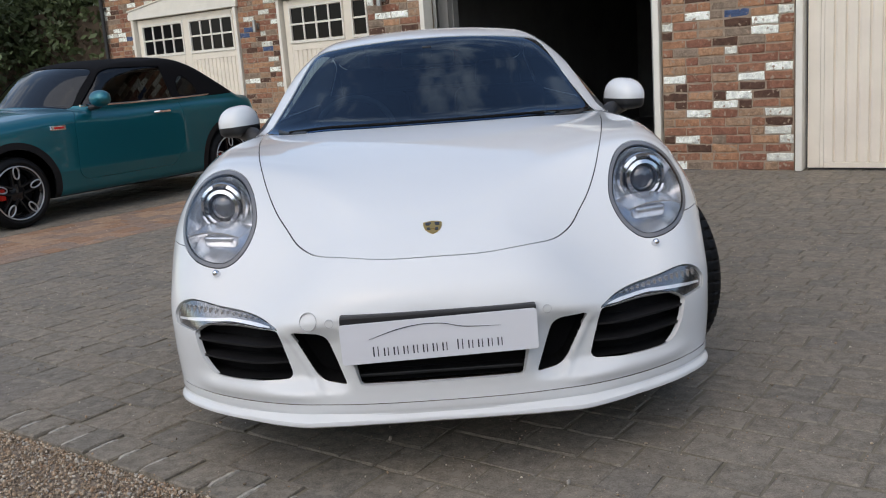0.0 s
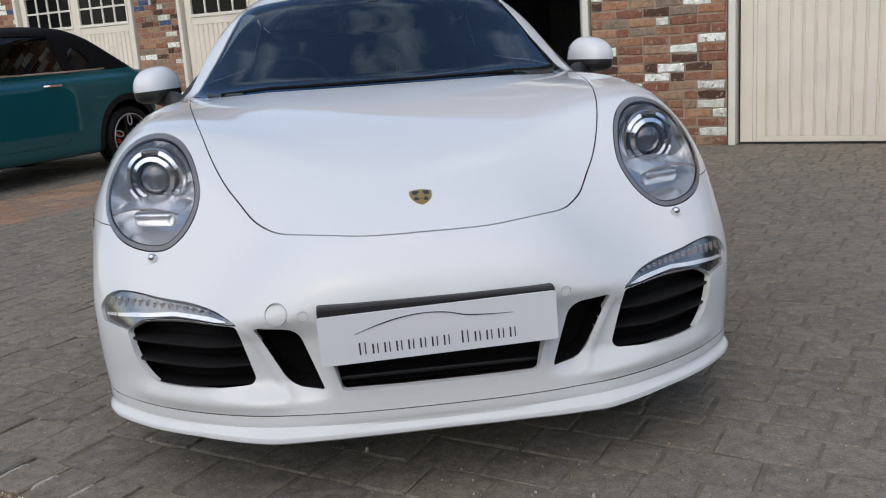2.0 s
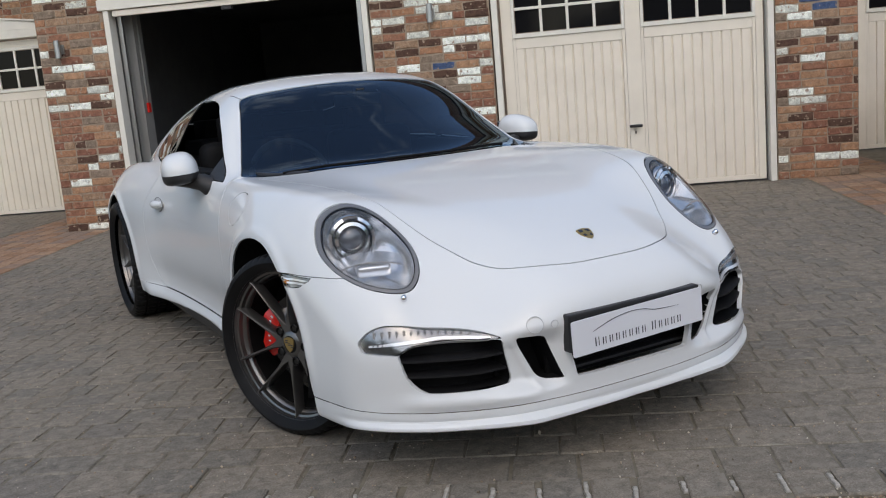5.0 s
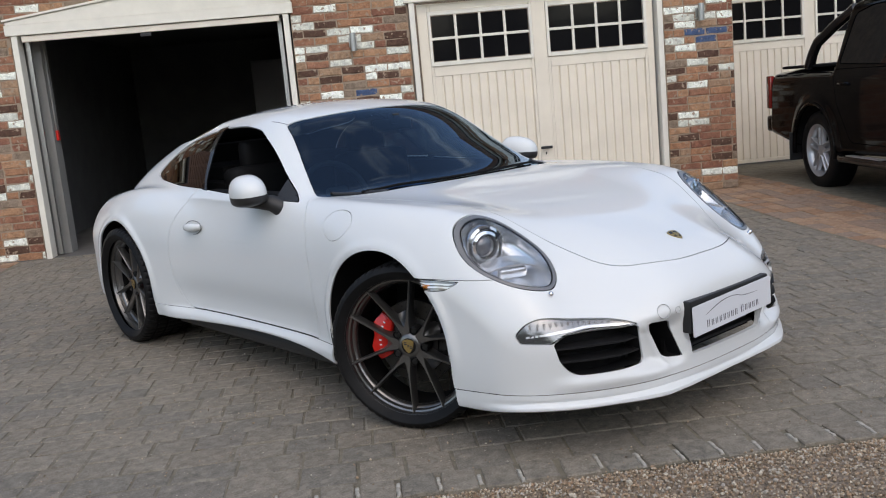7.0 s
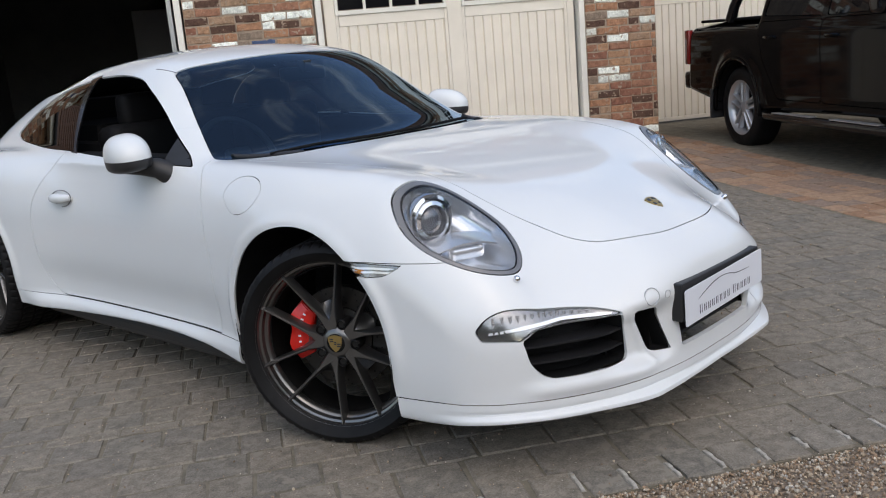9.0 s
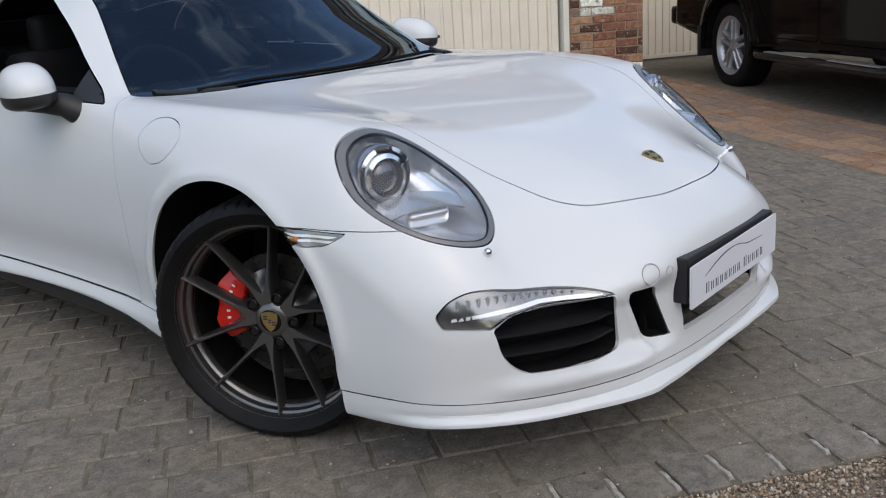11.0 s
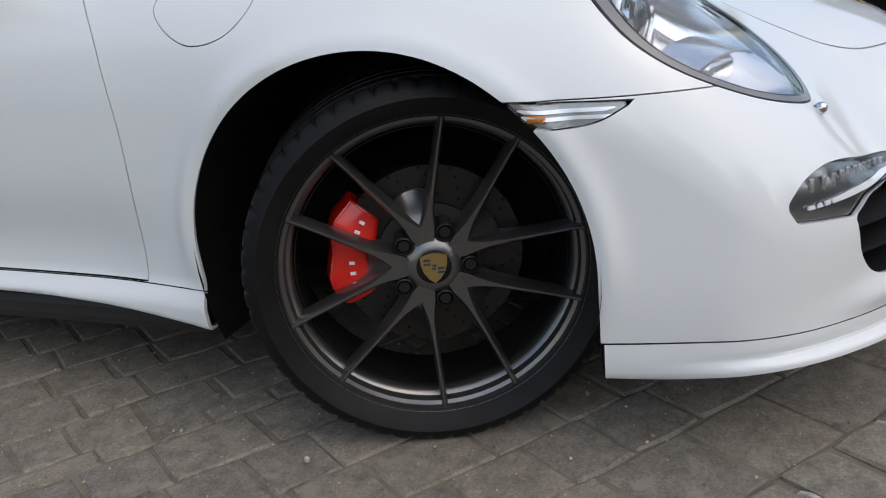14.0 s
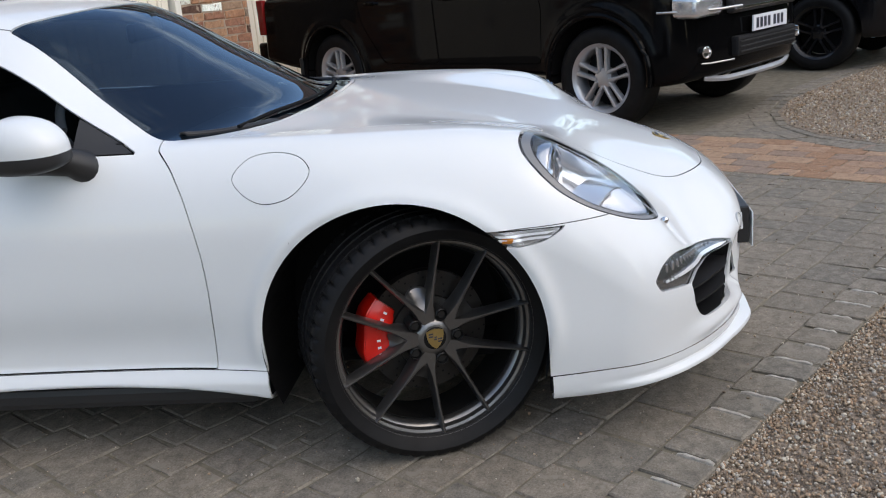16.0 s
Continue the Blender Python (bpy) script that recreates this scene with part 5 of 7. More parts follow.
def brick_places(s0, s1, z1, holes, rnd):
    """Centres and lengths of bricks in a wall that has openings."""
    out = []
    course = 0
    z = 0.0375
    while z < z1:
        spans = [(s0, s1)]
        for a, b, top in holes:
            if z < top + 0.02:
                spans = [p for lo, hi in spans for p in ((lo, min(hi, a)), (max(lo, b), hi)) if p[1] - p[0] > 0.03]
        for lo, hi in spans:
            x = lo - (0.1125 if course % 2 else 0.0) - rnd.uniform(0, 0.02)
            while x < hi:
                l = 0.225
                if rnd.random() < 0.13:
                    l = 0.113
                a, b = max(x, lo), min(x + l, hi)
                if b - a > 0.035:
                    out.append(((a + b) / 2, z, b - a - 0.011))
                x += l
        z += 0.075
        course += 1
    return out


def slab_with_holes(s0, s1, z1, holes, y0, y1):
    bms = []
    cuts = sorted({s0, s1, *[h[0] for h in holes], *[h[1] for h in holes]})
    for a, b in zip(cuts, cuts[1:]):
        base = 0.0
        for h in holes:
            if h[0] <= a and b <= h[1]:
                base = h[2]
        bms.append(box_bm((a, y0, base - (0.05 if base == 0 else 0)), (b, y1, z1)))
    return merge_bm(*bms)


def build_brick_wall(name, s0, s1, y, holes, single, label):
    bm = slab_with_holes(s0, s1, WALL_TOP, holes, y + 0.006, y + 0.24)
    wall = tagged(part(name, bm, M_MORTAR), label, "wall", kind="structure")
    wall.matrix_world = HOUSE
    return wall


wall_a = build_brick_wall("wall_front", -0.65, 7.06, 0.0, GABLES["a"], True, "reclaimed mixed red and white brick garage wall")
wall_b = build_brick_wall("wall_back_left", -8.04, -0.44, BACK, [h for h in GABLES["b"] if h[1] < 0], False, "set-back reclaimed brick garage wall")
wall_c = build_brick_wall("wall_back_right", 6.87, 14.0, BACK, [h for h in GABLES["b"] if h[1] > 0], False, "set-back reclaimed brick garage wall")
for x0, x1, nm in ((-0.65, -0.41, "wall_return_left"), (6.82, 7.06, "wall_return_right"), (-8.04, -7.80, "wall_end_left")):
    y0, y1 = (0.24, BACK) if nm != "wall_end_left" else (BACK + 0.24, BACK + 6)
    w = tagged(part(nm, box_bm((x0 + 0.004, y0 + 0.003, 0), (x1 - 0.004, y1 - 0.003, WALL_TOP)), M_MORTAR), "side wall of the garages", "wall", kind="structure")
    w.matrix_world = HOUSE


def garage_frame(name, a, b, y, top, parent_group):
    """Painted posts, a head board and a low gabled cap round an opening."""
    ob = thing(name, "cream painted timber garage door frame with a low gabled head", "door frame", HOUSE @ pose(0, y, 0), kind="structure")
    part("post", box_bm((a + 0.016, -0.03, 0), (a + 0.070, 0.12, top), 0.004), M_CREAMWOOD, ob)
    part("post", box_bm((b - 0.070, -0.03, 0), (b - 0.016, 0.12, top), 0.004), M_CREAMWOOD, ob)
    part("head_board", box_bm((a - 0.03, -0.045, top + 0.002), (b + 0.03, 0.12, top + 0.10), 0.006), M_CREAMWOOD, ob)
    m = (a + b) / 2
    bm = prism_bm([(a - 0.02, 0.102), (b + 0.02, 0.102), (b + 0.02, 0.13), (m, 0.30), (a - 0.02, 0.13)], 0.10, pose(0, 0.07, top, 90, 0, 0), 0.003)
    part("gable_cap", bm, M_CREAMWOOD, ob)
    bm = prism_bm([(a - 0.04, 0.132), (m, 0.302), (b + 0.04, 0.132), (b + 0.04, 0.152), (m, 0.325), (a - 0.04, 0.152)], 0.14, pose(0, 0.09, top, 90, 0, 0), 0.002)
    part("drip_mould", bm, M_CREAMWOOD, ob)
    return ob


def ribbed_bm(x0, x1, z0, z1, y, pitch=0.1, depth=0.008):
    """A pressed sheet with narrow upright grooves."""
    bm = bmesh.new()
    n = max(1, round((x1 - x0) / pitch))
    p = (x1 - x0) / n
    prof = []
    for i in range(n):
        x = x0 + i * p
        prof += [(x, 0.0), (x + p - 0.024, 0.0), (x + p - 0.017, depth), (x + p - 0.007, depth)]
    prof.append((x1, 0.0))
    lo = [bm.verts.new((x, y + d, z0)) for x, d in prof]
    hi = [bm.verts.new((x, y + d, z1)) for x, d in prof]
    for i in range(len(prof) - 1):
        bm.faces.new((lo[i], lo[i + 1], hi[i + 1], hi[i]))
    deepen(bm, (0, 0.012, 0))
    return bm


def garage_door(name, a, b, y, top, label, group, handle=True):
    """A closed up-and-over door in two ribbed leaves with glazed lights above."""
    ob = thing(name, label, "garage door", HOUSE @ pose(0, y, 0), group, kind="structure")
    mid = (a + b) / 2 + 0.02
    for x0, x1 in ((a + 0.135, mid - 0.099), (mid + 0.099, b - 0.105)):
        leaf = part("leaf", ribbed_bm(x0, x1, 0.065, 1.40, 0.045, 0.0875, 0.016), M_CREAM, ob)
        part("bottom_rail", box_bm((x0, 0.041, 0.02), (x1, 0.072, 0.063), 0.004), M_CREAM, leaf)
        part("lock_rail", box_bm((x0, 0.041, 1.402), (x1, 0.078, 1.498), 0.004), M_CREAM, leaf)
        part("top_rail", box_bm((x0, 0.041, 2.03), (x1, 0.078, top - 0.01), 0.004), M_CREAM, leaf)
        wz0, wz1 = 1.54, 1.99
        frame_bm = merge_bm(box_bm((x0 - 0.028, 0.028, 1.50), (x0, 0.075, 2.028), 0.004), box_bm((x1, 0.028, 1.50), (x1 + 0.028, 0.075, 2.028), 0.004), box_bm((x0, 0.026, 1.50), (x1, 0.075, wz0), 0.004), box_bm((x0, 0.028, wz1), (x1, 0.075, 2.028), 0.004))
        win = part("window", frame_bm, M_CREAMWOOD, ob)
        pw, ph = (x1 - x0) / 4, (wz1 - wz0) / 2
        for i in range(4):
            for k in range(2):
                part("pane", box_bm((x0 + i * pw + 0.008, 0.052, wz0 + k * ph + 0.008), (x0 + (i + 1) * pw - 0.008, 0.058, wz0 + (k + 1) * ph - 0.008)), M_PANE, win)
        for i in (1, 2, 3):
            part("glazing_bar", box_bm((x0 + i * pw - 0.013, 0.034, wz0), (x0 + i * pw + 0.013, 0.07, wz1), 0.003), M_CREAMWOOD, win)
        part("glazing_bar", box_bm((x0, 0.033, wz0 + ph - 0.013), (x1, 0.071, wz0 + ph + 0.013), 0.003), M_CREAMWOOD, win)
    for x0, x1 in ((a + 0.009, a + 0.105), (mid - 0.068, mid + 0.068), (b - 0.075, b - 0.009)):
        part("stile", box_bm((x0, 0.040, 0.02), (x1, 0.076, top - 0.01), 0.003), M_CREAM, ob)
    for x0 in (a + 0.107, mid - 0.097, mid + 0.070, b - 0.103):
        for z0, z1 in ((0.02, 1.498), (2.03, top - 0.01)):
            part("edge_strip", box_bm((x0, 0.043, z0), (x0 + 0.026, 0.07, z1), 0.002), M_CREAM, ob)
    if handle:
        part("handle", merge_bm(box_bm((mid - 0.075, -0.012, 0.590), (mid + 0.045, 0.004, 0.618), 0.009), box_bm((mid - 0.028, 0.0, 0.592), (mid - 0.004, 0.042, 0.614), 0.004)), M_PLASTIC, ob, "black T-shaped handle", smooth=True)
        part("keyhole", box_bm((mid - 0.021, 0.030, 0.530), (mid - 0.010, 0.041, 0.558), 0.003), M_PLASTIC, ob)
    return ob


for nm, a, b, y, top in (("door_frame_1", *GABLES["a"][0][:2], 0.0, 2.12), ("door_frame_2", *GABLES["a"][1][:2], 0.0, 2.12), ("door_frame_3", *GABLES["b"][0][:2], BACK, 2.12), ("door_frame_4", *GABLES["b"][1][:2], BACK, 2.12), ("door_frame_5", *GABLES["b"][2][:2], BACK, 2.12)):
    garage_frame(nm, a, b, y, top, "garage door frames")
for nm, (a, b, _), y in (("door_2", GABLES["a"][1], 0.0), ("door_3", GABLES["b"][0], BACK), ("door_4", GABLES["b"][1], BACK), ("door_5", GABLES["b"][2], BACK)):
    garage_door(nm, a + 0.087, b - 0.087, y, 2.115, "closed cream up-and-over garage door with dark square lights", "garage doors")

# the open garage: raised door, room
a, b = 0.142, 2.581
od = thing("door_1", "open cream up-and-over garage door raised under the ceiling", "garage door", HOUSE, "garage doors", kind="structure")
bm = ribbed_bm(a + 0.02, b - 0.02, 0.0, 2.05, 0.0)
bm.transform(pose(0, 0.02, 2.09, -83, 0, 0))
part("leaf", bm, M_CREAM, od)
part("bottom_rail", box_bm((a + 0.02, -0.02, 2.06), (b - 0.02, 0.03, 2.115), 0.006), M_CREAM, od)
part("handle", box_bm((1.25, -0.02, 2.02), (1.35, 0.03, 2.055), 0.006), M_PLASTIC, od, "black handle")
for x in (a + 0.03, b - 0.03):
    part("track", box_bm((x - 0.02, 0.10, 0.02), (x + 0.02, 0.14, 2.1), 0.003), M_STEEL, od)
# walls, ceiling, floor and pier carry the room's shade in their colour
for nm, lo, hi, mt, lab in (("garage_floor", (-0.35, 0.0, -0.06), (3.0, 6.2, 0.004), M_CONCRETE, "grey concrete garage floor"), ("garage_ceiling", (-0.35, 0.25, 2.35), (3.0, 6.2, 2.42), M_GARAGEWALL, "garage ceiling coloured dark for the room's shade"), ("garage_wall_back", (-0.35, 6.0, 0), (3.0, 6.2, 2.35), M_GARAGEWALL, "rear wall of the garage coloured dark for the room's shade"), ("garage_wall_left", (-0.35, 0.45, 0), (-0.20, 6.0, 2.35), M_GARAGEWALL, "side wall of the garage coloured dark for the room's shade"), ("garage_wall_right", (2.85, 0.25, 0), (3.0, 6.0, 2.35), M_GARAGEWALL, "side wall of the garage coloured dark for the room's shade"), ("garage_pier_left", (-0.35, 0.245, 0), (0.235, 0.44, 2.35), M_GARAGEWHITE, "white pier inside the garage, greyed for the room's shade")):
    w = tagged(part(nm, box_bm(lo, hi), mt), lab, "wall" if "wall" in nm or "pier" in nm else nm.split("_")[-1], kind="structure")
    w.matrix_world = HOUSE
box = thing("switch_box", "small red and white switch box on the white pier", "switch box", HOUSE)
part("case", box_bm((0.237, 0.30, 1.12), (0.26, 0.36, 1.22), 0.005), M_RED, box)
part("conduit", box_bm((0.237, 0.325, 1.225), (0.25, 0.34, 2.3)), M_GARAGEWHITE, box)
pn = thing("tall_cupboard", "tall grey cupboard against the garage wall", "cupboard", HOUSE)
part("body", box_bm((1.75, 4.9, 0.006), (2.35, 5.5, 1.95), 0.01), M_GREYPANEL, pn)
part("door", box_bm((1.76, 4.88, 0.05), (2.34, 4.898, 1.93), 0.006), M_GREYPANEL, pn)

# wall lights: steel up-and-down cylinders
def wall_light(x, y):
    ob = thing("wall_light", "brushed steel cylinder wall light on brick", "wall lamp", HOUSE @ pose(x, y, 1.80), "wall lights")
    bm = lathe_bm([(0.030, -0.085), (0.030, 0.085), (0.026, 0.085), (0.026, 0.06), (0.0001, 0.06)], 24)
    bm.transform(pose(0, -0.065, 0, 0, -90, 0))
    part("cylinder", bm, M_STEEL, ob, smooth=True)
    part("wall_plate", box_bm((-0.04, -0.022, -0.045), (0.04, 0.004, 0.045), 0.004), M_STEEL, ob)
    part("bracket", box_bm((-0.012, -0.05, -0.012), (0.012, -0.02, 0.012)), M_STEEL, ob)


for x, y in ((-0.42, 0), (3.24, 0), (6.71, 0), (-4.35, BACK)):
    wall_light(x, y)

# roofs with rows of tiles
def tiled_roof(name, x0, x1, y0, run, rise):
    ob = thing(name, "brown tiled pitched roof over the garages", "roof", HOUSE @ pose(0, y0, WALL_TOP), kind="structure")
    part("soffit", box_bm((x0, -0.30, 0.0), (x1, 0.25, 0.03)), M_SOFFIT, ob)
    part("fascia", box_bm((x0, -0.325, -0.02), (x1, -0.302, 0.16), 0.003), M_CREAMWOOD, ob)
    gut = [(x, -0.38, 0.12) for x in (x0, (x0 + x1) / 2, x1)]
    part("gutter", tube_bm(gut, 0.055, 12), M_PLASTIC, ob, "black gutter")
    ang = math.atan2(rise, run)
    rows = int(math.hypot(run, rise) / 0.30)
    V, F = [], []
    rnd = random.Random(3)
    for r in range(rows):
        x = x0 - (0.12 if r % 2 else 0)
        while x < x1:
            a_, b_ = max(x, x0) + 0.003, min(x + 0.24, x1) - 0.003
            l0, l1 = r * 0.30 - 0.03, r * 0.30 + 0.32
            t = rnd.uniform(0, 0.006)
            n = len(V)
            for xx, l, up in ((a_, l0, 0.030 + t), (b_, l0, 0.030 + t), (b_, l1, 0.006), (a_, l1, 0.006), (a_, l0, 0.010), (b_, l0, 0.010)):
                V.append((xx, -0.36 + l * math.cos(ang) - up * math.sin(ang), 0.15 + l * math.sin(ang) + up * math.cos(ang)))
            F += [(n, n + 1, n + 2, n + 3), (n + 4, n + 5, n + 1, n)]
            x += 0.24
    o = obj_from("tiles", V, F, M_TILE, ob, smooth=False)
    tagged(o, kind="stuff")
    bm = box_bm((x0, 0, -0.03), (x1, math.hypot(run, rise), 0.0))
    bm.transform(pose(0, -0.33, 0.15, math.degrees(ang), 0, 0))
    part("underlay", bm, M_DARK, ob)
    return ob


tiled_roof("roof_front", -0.85, 7.27, 0.0, 3.6, 2.7)
pipe = thing("downpipe", "black plastic downpipe fixed to the brick wall", "downpipe", HOUSE @ pose(-7.98, BACK - 0.055, 0))
part("pipe", tube_bm([(0, 0, 0.02), (0, 0, 1.5), (0, 0, WALL_TOP - 0.02)], 0.034, 16), M_PLASTIC, pipe, smooth=True)
for z in (0.35, 1.35, 2.35):
    part("bracket", box_bm((-0.06, 0.015, z), (0.06, 0.056, z + 0.035), 0.006), M_PLASTIC, pipe)
    part("collar", tube_bm([(0, 0, z), (0, 0, z + 0.035)], 0.041, 16), M_PLASTIC, pipe, smooth=True)

tiled_roof("roof_back_left", -8.3, -0.855, BACK, 3.0, 2.3)
tiled_roof("roof_back_right", 7.275, 14.2, BACK, 3.0, 2.3)
hw = tagged(part("wall_house_rear", box_bm((-8.7, 8.3, 0), (14.2, 8.5, 5.3)), M_MORTAR), "rear wall of the garages", "wall", kind="structure")
hw.matrix_world = HOUSE

# ---- ground ----
GREYS = [(0.0, (0.165, 0.145, 0.117)), (0.18, (0.178, 0.156, 0.126)), (0.38, (0.150, 0.135, 0.112)), (0.55, (0.172, 0.149, 0.119)), (0.72, (0.184, 0.160, 0.128)), (0.88, (0.156, 0.139, 0.116))]
WARMS = [(0.0, (0.31, 0.185, 0.115)), (0.2, (0.35, 0.225, 0.15)), (0.4, (0.28, 0.195, 0.145)), (0.6, (0.38, 0.25, 0.165)), (0.8, (0.27, 0.20, 0.155))]
GREYS = [(p, tuple(1.22 * v for v in c)) for p, c in GREYS]
M_SETT1 = brick_material("grey_sett", False, GREYS, (0.235, 0.21, 0.17), 0.9, 0.585, (0.5, 1.4), 16)
M_SETTN = brick_material("grey_setts", True, GREYS, (0.235, 0.21, 0.17), 0.9, 0.585, (0.5, 1.4), 16)
M_WARMN = brick_material("buff_orange_pavers", True, WARMS, (0.22, 0.17, 0.14), 0.9, 0.62)
M_BED = mat("sand_joint", (0.160, 0.140, 0.104), 0.98, vary=0.3, scale=14, bump=0.6, bscale=90, bdist=0.006)
M_GRAVEL = mat("fine_gravel_bed", (0.275, 0.215, 0.16), 0.95, vary=0.45, scale=60, bump=1.0, bscale=110, bdist=0.02)
M_LIME = mat("pale_mortar", (0.36, 0.335, 0.29), 0.95, vary=0.35, scale=60, bump=0.5, bscale=160, bdist=0.003)
M_GRASS = mat("rough_grass", (0.07, 0.10, 0.03), 0.95, vary=0.4, scale=6, bump=0.6, bscale=60, bdist=0.03)
PEBBLES = [(0.0, (0.38, 0.28, 0.19)), (0.18, (0.28, 0.205, 0.14)), (0.36, (0.46, 0.37, 0.27)), (0.52, (0.20, 0.155, 0.115)), (0.66, (0.54, 0.48, 0.39)), (0.80, (0.36, 0.245, 0.16)), (0.92, (0.42, 0.38, 0.33))]
M_PEBBLE = brick_material("pebbles", True, PEBBLES, (0.31, 0.25, 0.19), 0.85, 0.7)

ground = tagged(part("ground", box_bm((-400, -400, -0.5), (400, 400, -0.0145)), M_BED), "sandy bed under the paving, out to the horizon", "ground", kind="structure")


def to_world(s, d):
    return YARD @ Vector((s, -d, 0))


EDGE_D = 6.61
# gravel drive in front of the kerb, and the island beside the far bay, as low heaped beds
def gravel_sheet(name, poly, z, label):
    bm = prism_bm(poly, 0.05, pose(0, 0, z - 0.05))
    bm.transform(YARD @ Matrix.Diagonal((1, -1, 1, 1)))
    bmesh.ops.recalc_face_normals(bm, faces=bm.faces[:])
    return tagged(part(name, bm, M_GRAVEL), label, "gravel", kind="structure")


gravel_sheet("gravel_drive", [(-30, EDGE_D), (7.52, EDGE_D), (7.52, 6.9), (30, 6.9), (30, 40), (-30, 40)], -0.012, "pale brown gravel drive beside the kerb")
ISLAND = [(7.46, 6.88), (7.49, 6.2), (7.56, 5.75), (7.72, 5.34), (8.02, 5.0), (8.50, 4.73), (9.04, 4.60), (9.57, 4.58), (10.45, 4.60), (11.8, 4.65), (30, 5.0), (30, 6.88)]
gravel_sheet("gravel_island", ISLAND, 0.006, "gravel island with a curved kerb")
lawn = tagged(part("lawn_strip", box_bm((18, -30, -0.02), (80, 30, -0.005)), M_GRASS), "strip of grass beyond the yard", "grass", kind="structure")
lawn.matrix_world = YARD


def sett_shape(l, w, rnd, t=0.03):
    """Corner points and faces of one tumbled block, its top at z = 0."""
    j = lambda a: rnd.uniform(-a, a)
    c = 0.0055
    tilt = j(0.006), j(0.006), j(0.0012)
    V = []
    for k, (hx, hy, z) in enumerate(((l / 2, w / 2, -t), (l / 2, w / 2, -0.0045), (l / 2 - c, w / 2 - c, 0.0))):
        for sx, sy in ((-1, -1), (0.0, -1), (1, -1), (1, 1), (0.0, 1), (-1, 1)):
            pinch = 0.003 if sx else 0.0
            x, y = sx * (hx - pinch) + j(0.004), sy * (hy - pinch) + j(0.004)
            V.append((x, y, z + (tilt[0] * x + tilt[1] * y + tilt[2] if k else 0)))
    F = []
    for k in (0, 6):
        F += [(k + i, k + (i + 1) % 6, k + 6 + (i + 1) % 6, k + 6 + i) for i in range(6)]
    F += [(12, 13, 16, 17), (13, 14, 15, 16)]
    return V, F


def lay(zone, pitch, sizes, rnd, gap=0.002, keep=None, turn=False):
    """Rows of blocks over a stretch (s0, s1, d0, d1) of the plan: centre, length and width of each."""
    s0, s1, d0, d1 = zone
    out = []
    if turn:
        s0, s1, d0, d1 = d0, d1, s0, s1
    d = d0
    while d < d1 - 0.03:
        w = min(pitch, d1 - d)
        s = s0 - rnd.uniform(0, 0.15)
        while s < s1:
            l = rnd.choice(sizes)
            a, b = max(s, s0), min(s + l, s1)
            if b - a > 0.04:
                cs, cd = (a + b) / 2, d + w / 2
                p = (cd, cs, w - gap, b - a - gap) if turn else (cs, cd, b - a - gap, w - gap)
                if keep is None or keep(p[0], p[1]):
                    out.append(p)
            s += l
        d += pitch
    return out


def joined_setts(name, places, material, parent, rnd, z=0.0, label=""):
    V, F = [], []
    for s, d, l, w in places:
        v, f = sett_shape(l, w, rnd)
        n = len(V)
        for x, y, zz in v:
            V.append((s + x, -(d + y), zz + z + fall_at(d + y)))
        F += [tuple(n + i for i in reversed(q)) for q in f]
    ob = obj_from(name, V, F, material, parent, label, smooth=False)
    tagged(ob, kind="stuff")
    return ob


def in_island(s, d):
    return inside_of(np.array(ISLAND), np.array([[s, d]]))[0] < 0.10


rnd = random.Random(11)
bm = prism_bm([(-6.46, -0.045), (2.1, -0.045), (2.1, RISE - 0.0040), (-0.2, RISE - 0.0040), (-2.1, -0.0040), (-6.46, -0.0040)], 26.0, Matrix(((0, 0, 1, -12), (1, 0, 0, 0), (0, 1, 0, 0), (0, 0, 0, 1))))
yard = tagged(part("pavement", bm, M_BED), "grey tumbled block paving of the yard", "paving", kind="structure")
yard.matrix_world = YARD
# main field of setts, with a header row beside the kerb
main = lay((-0.18, 6.58, -0.20, 4.425), 0.125, (0.10, 0.125, 0.16, 0.19), rnd) + lay((-0.18, 6.58, 4.425, 5.615), 0.14, (0.11, 0.14, 0.17, 0.21), rnd) + lay((-0.18, 6.58, 5.615, 6.245), 0.158, (0.14, 0.17, 0.20, 0.24), rnd)
header = lay((-12, 6.58, 6.245, 6.445), 0.20, (0.17, 0.21, 0.25), rnd)
near = lambda s, d: 2.6 < s < 4.9 and d > 5.45
singles = [p for p in main + header if near(p[0], p[1])][:240]
rest = [p for p in main + header if p not in set(singles)]
joined_setts("setts", rest, M_SETTN, yard, rnd, label="grey tumbled setts")
left_bay = lay((-12, -1.36, 0.1 - BACK, 6.245), 0.14, (0.12, 0.16, 0.2), rnd)
right_bay = lay((7.56, 14, 0.1 - BACK, 6.8), 0.15, (0.12, 0.17, 0.22), rnd, keep=lambda s, d: not in_island(s, d))
joined_setts("setts", left_bay + right_bay, M_SETTN, yard, rnd, label="grey tumbled setts of the next bays")
bands = lay((-1.34, -0.20, -BACK + 0.1, 6.245), 0.163, (0.15, 0.19, 0.23), rnd, turn=True) + lay((6.60, 7.54, -BACK + 0.1, 6.9), 0.157, (0.15, 0.19, 0.23), rnd, turn=True)
joined_setts("pavers", bands, M_WARMN, yard, rnd, z=0.001, label="buff and orange paver bands")
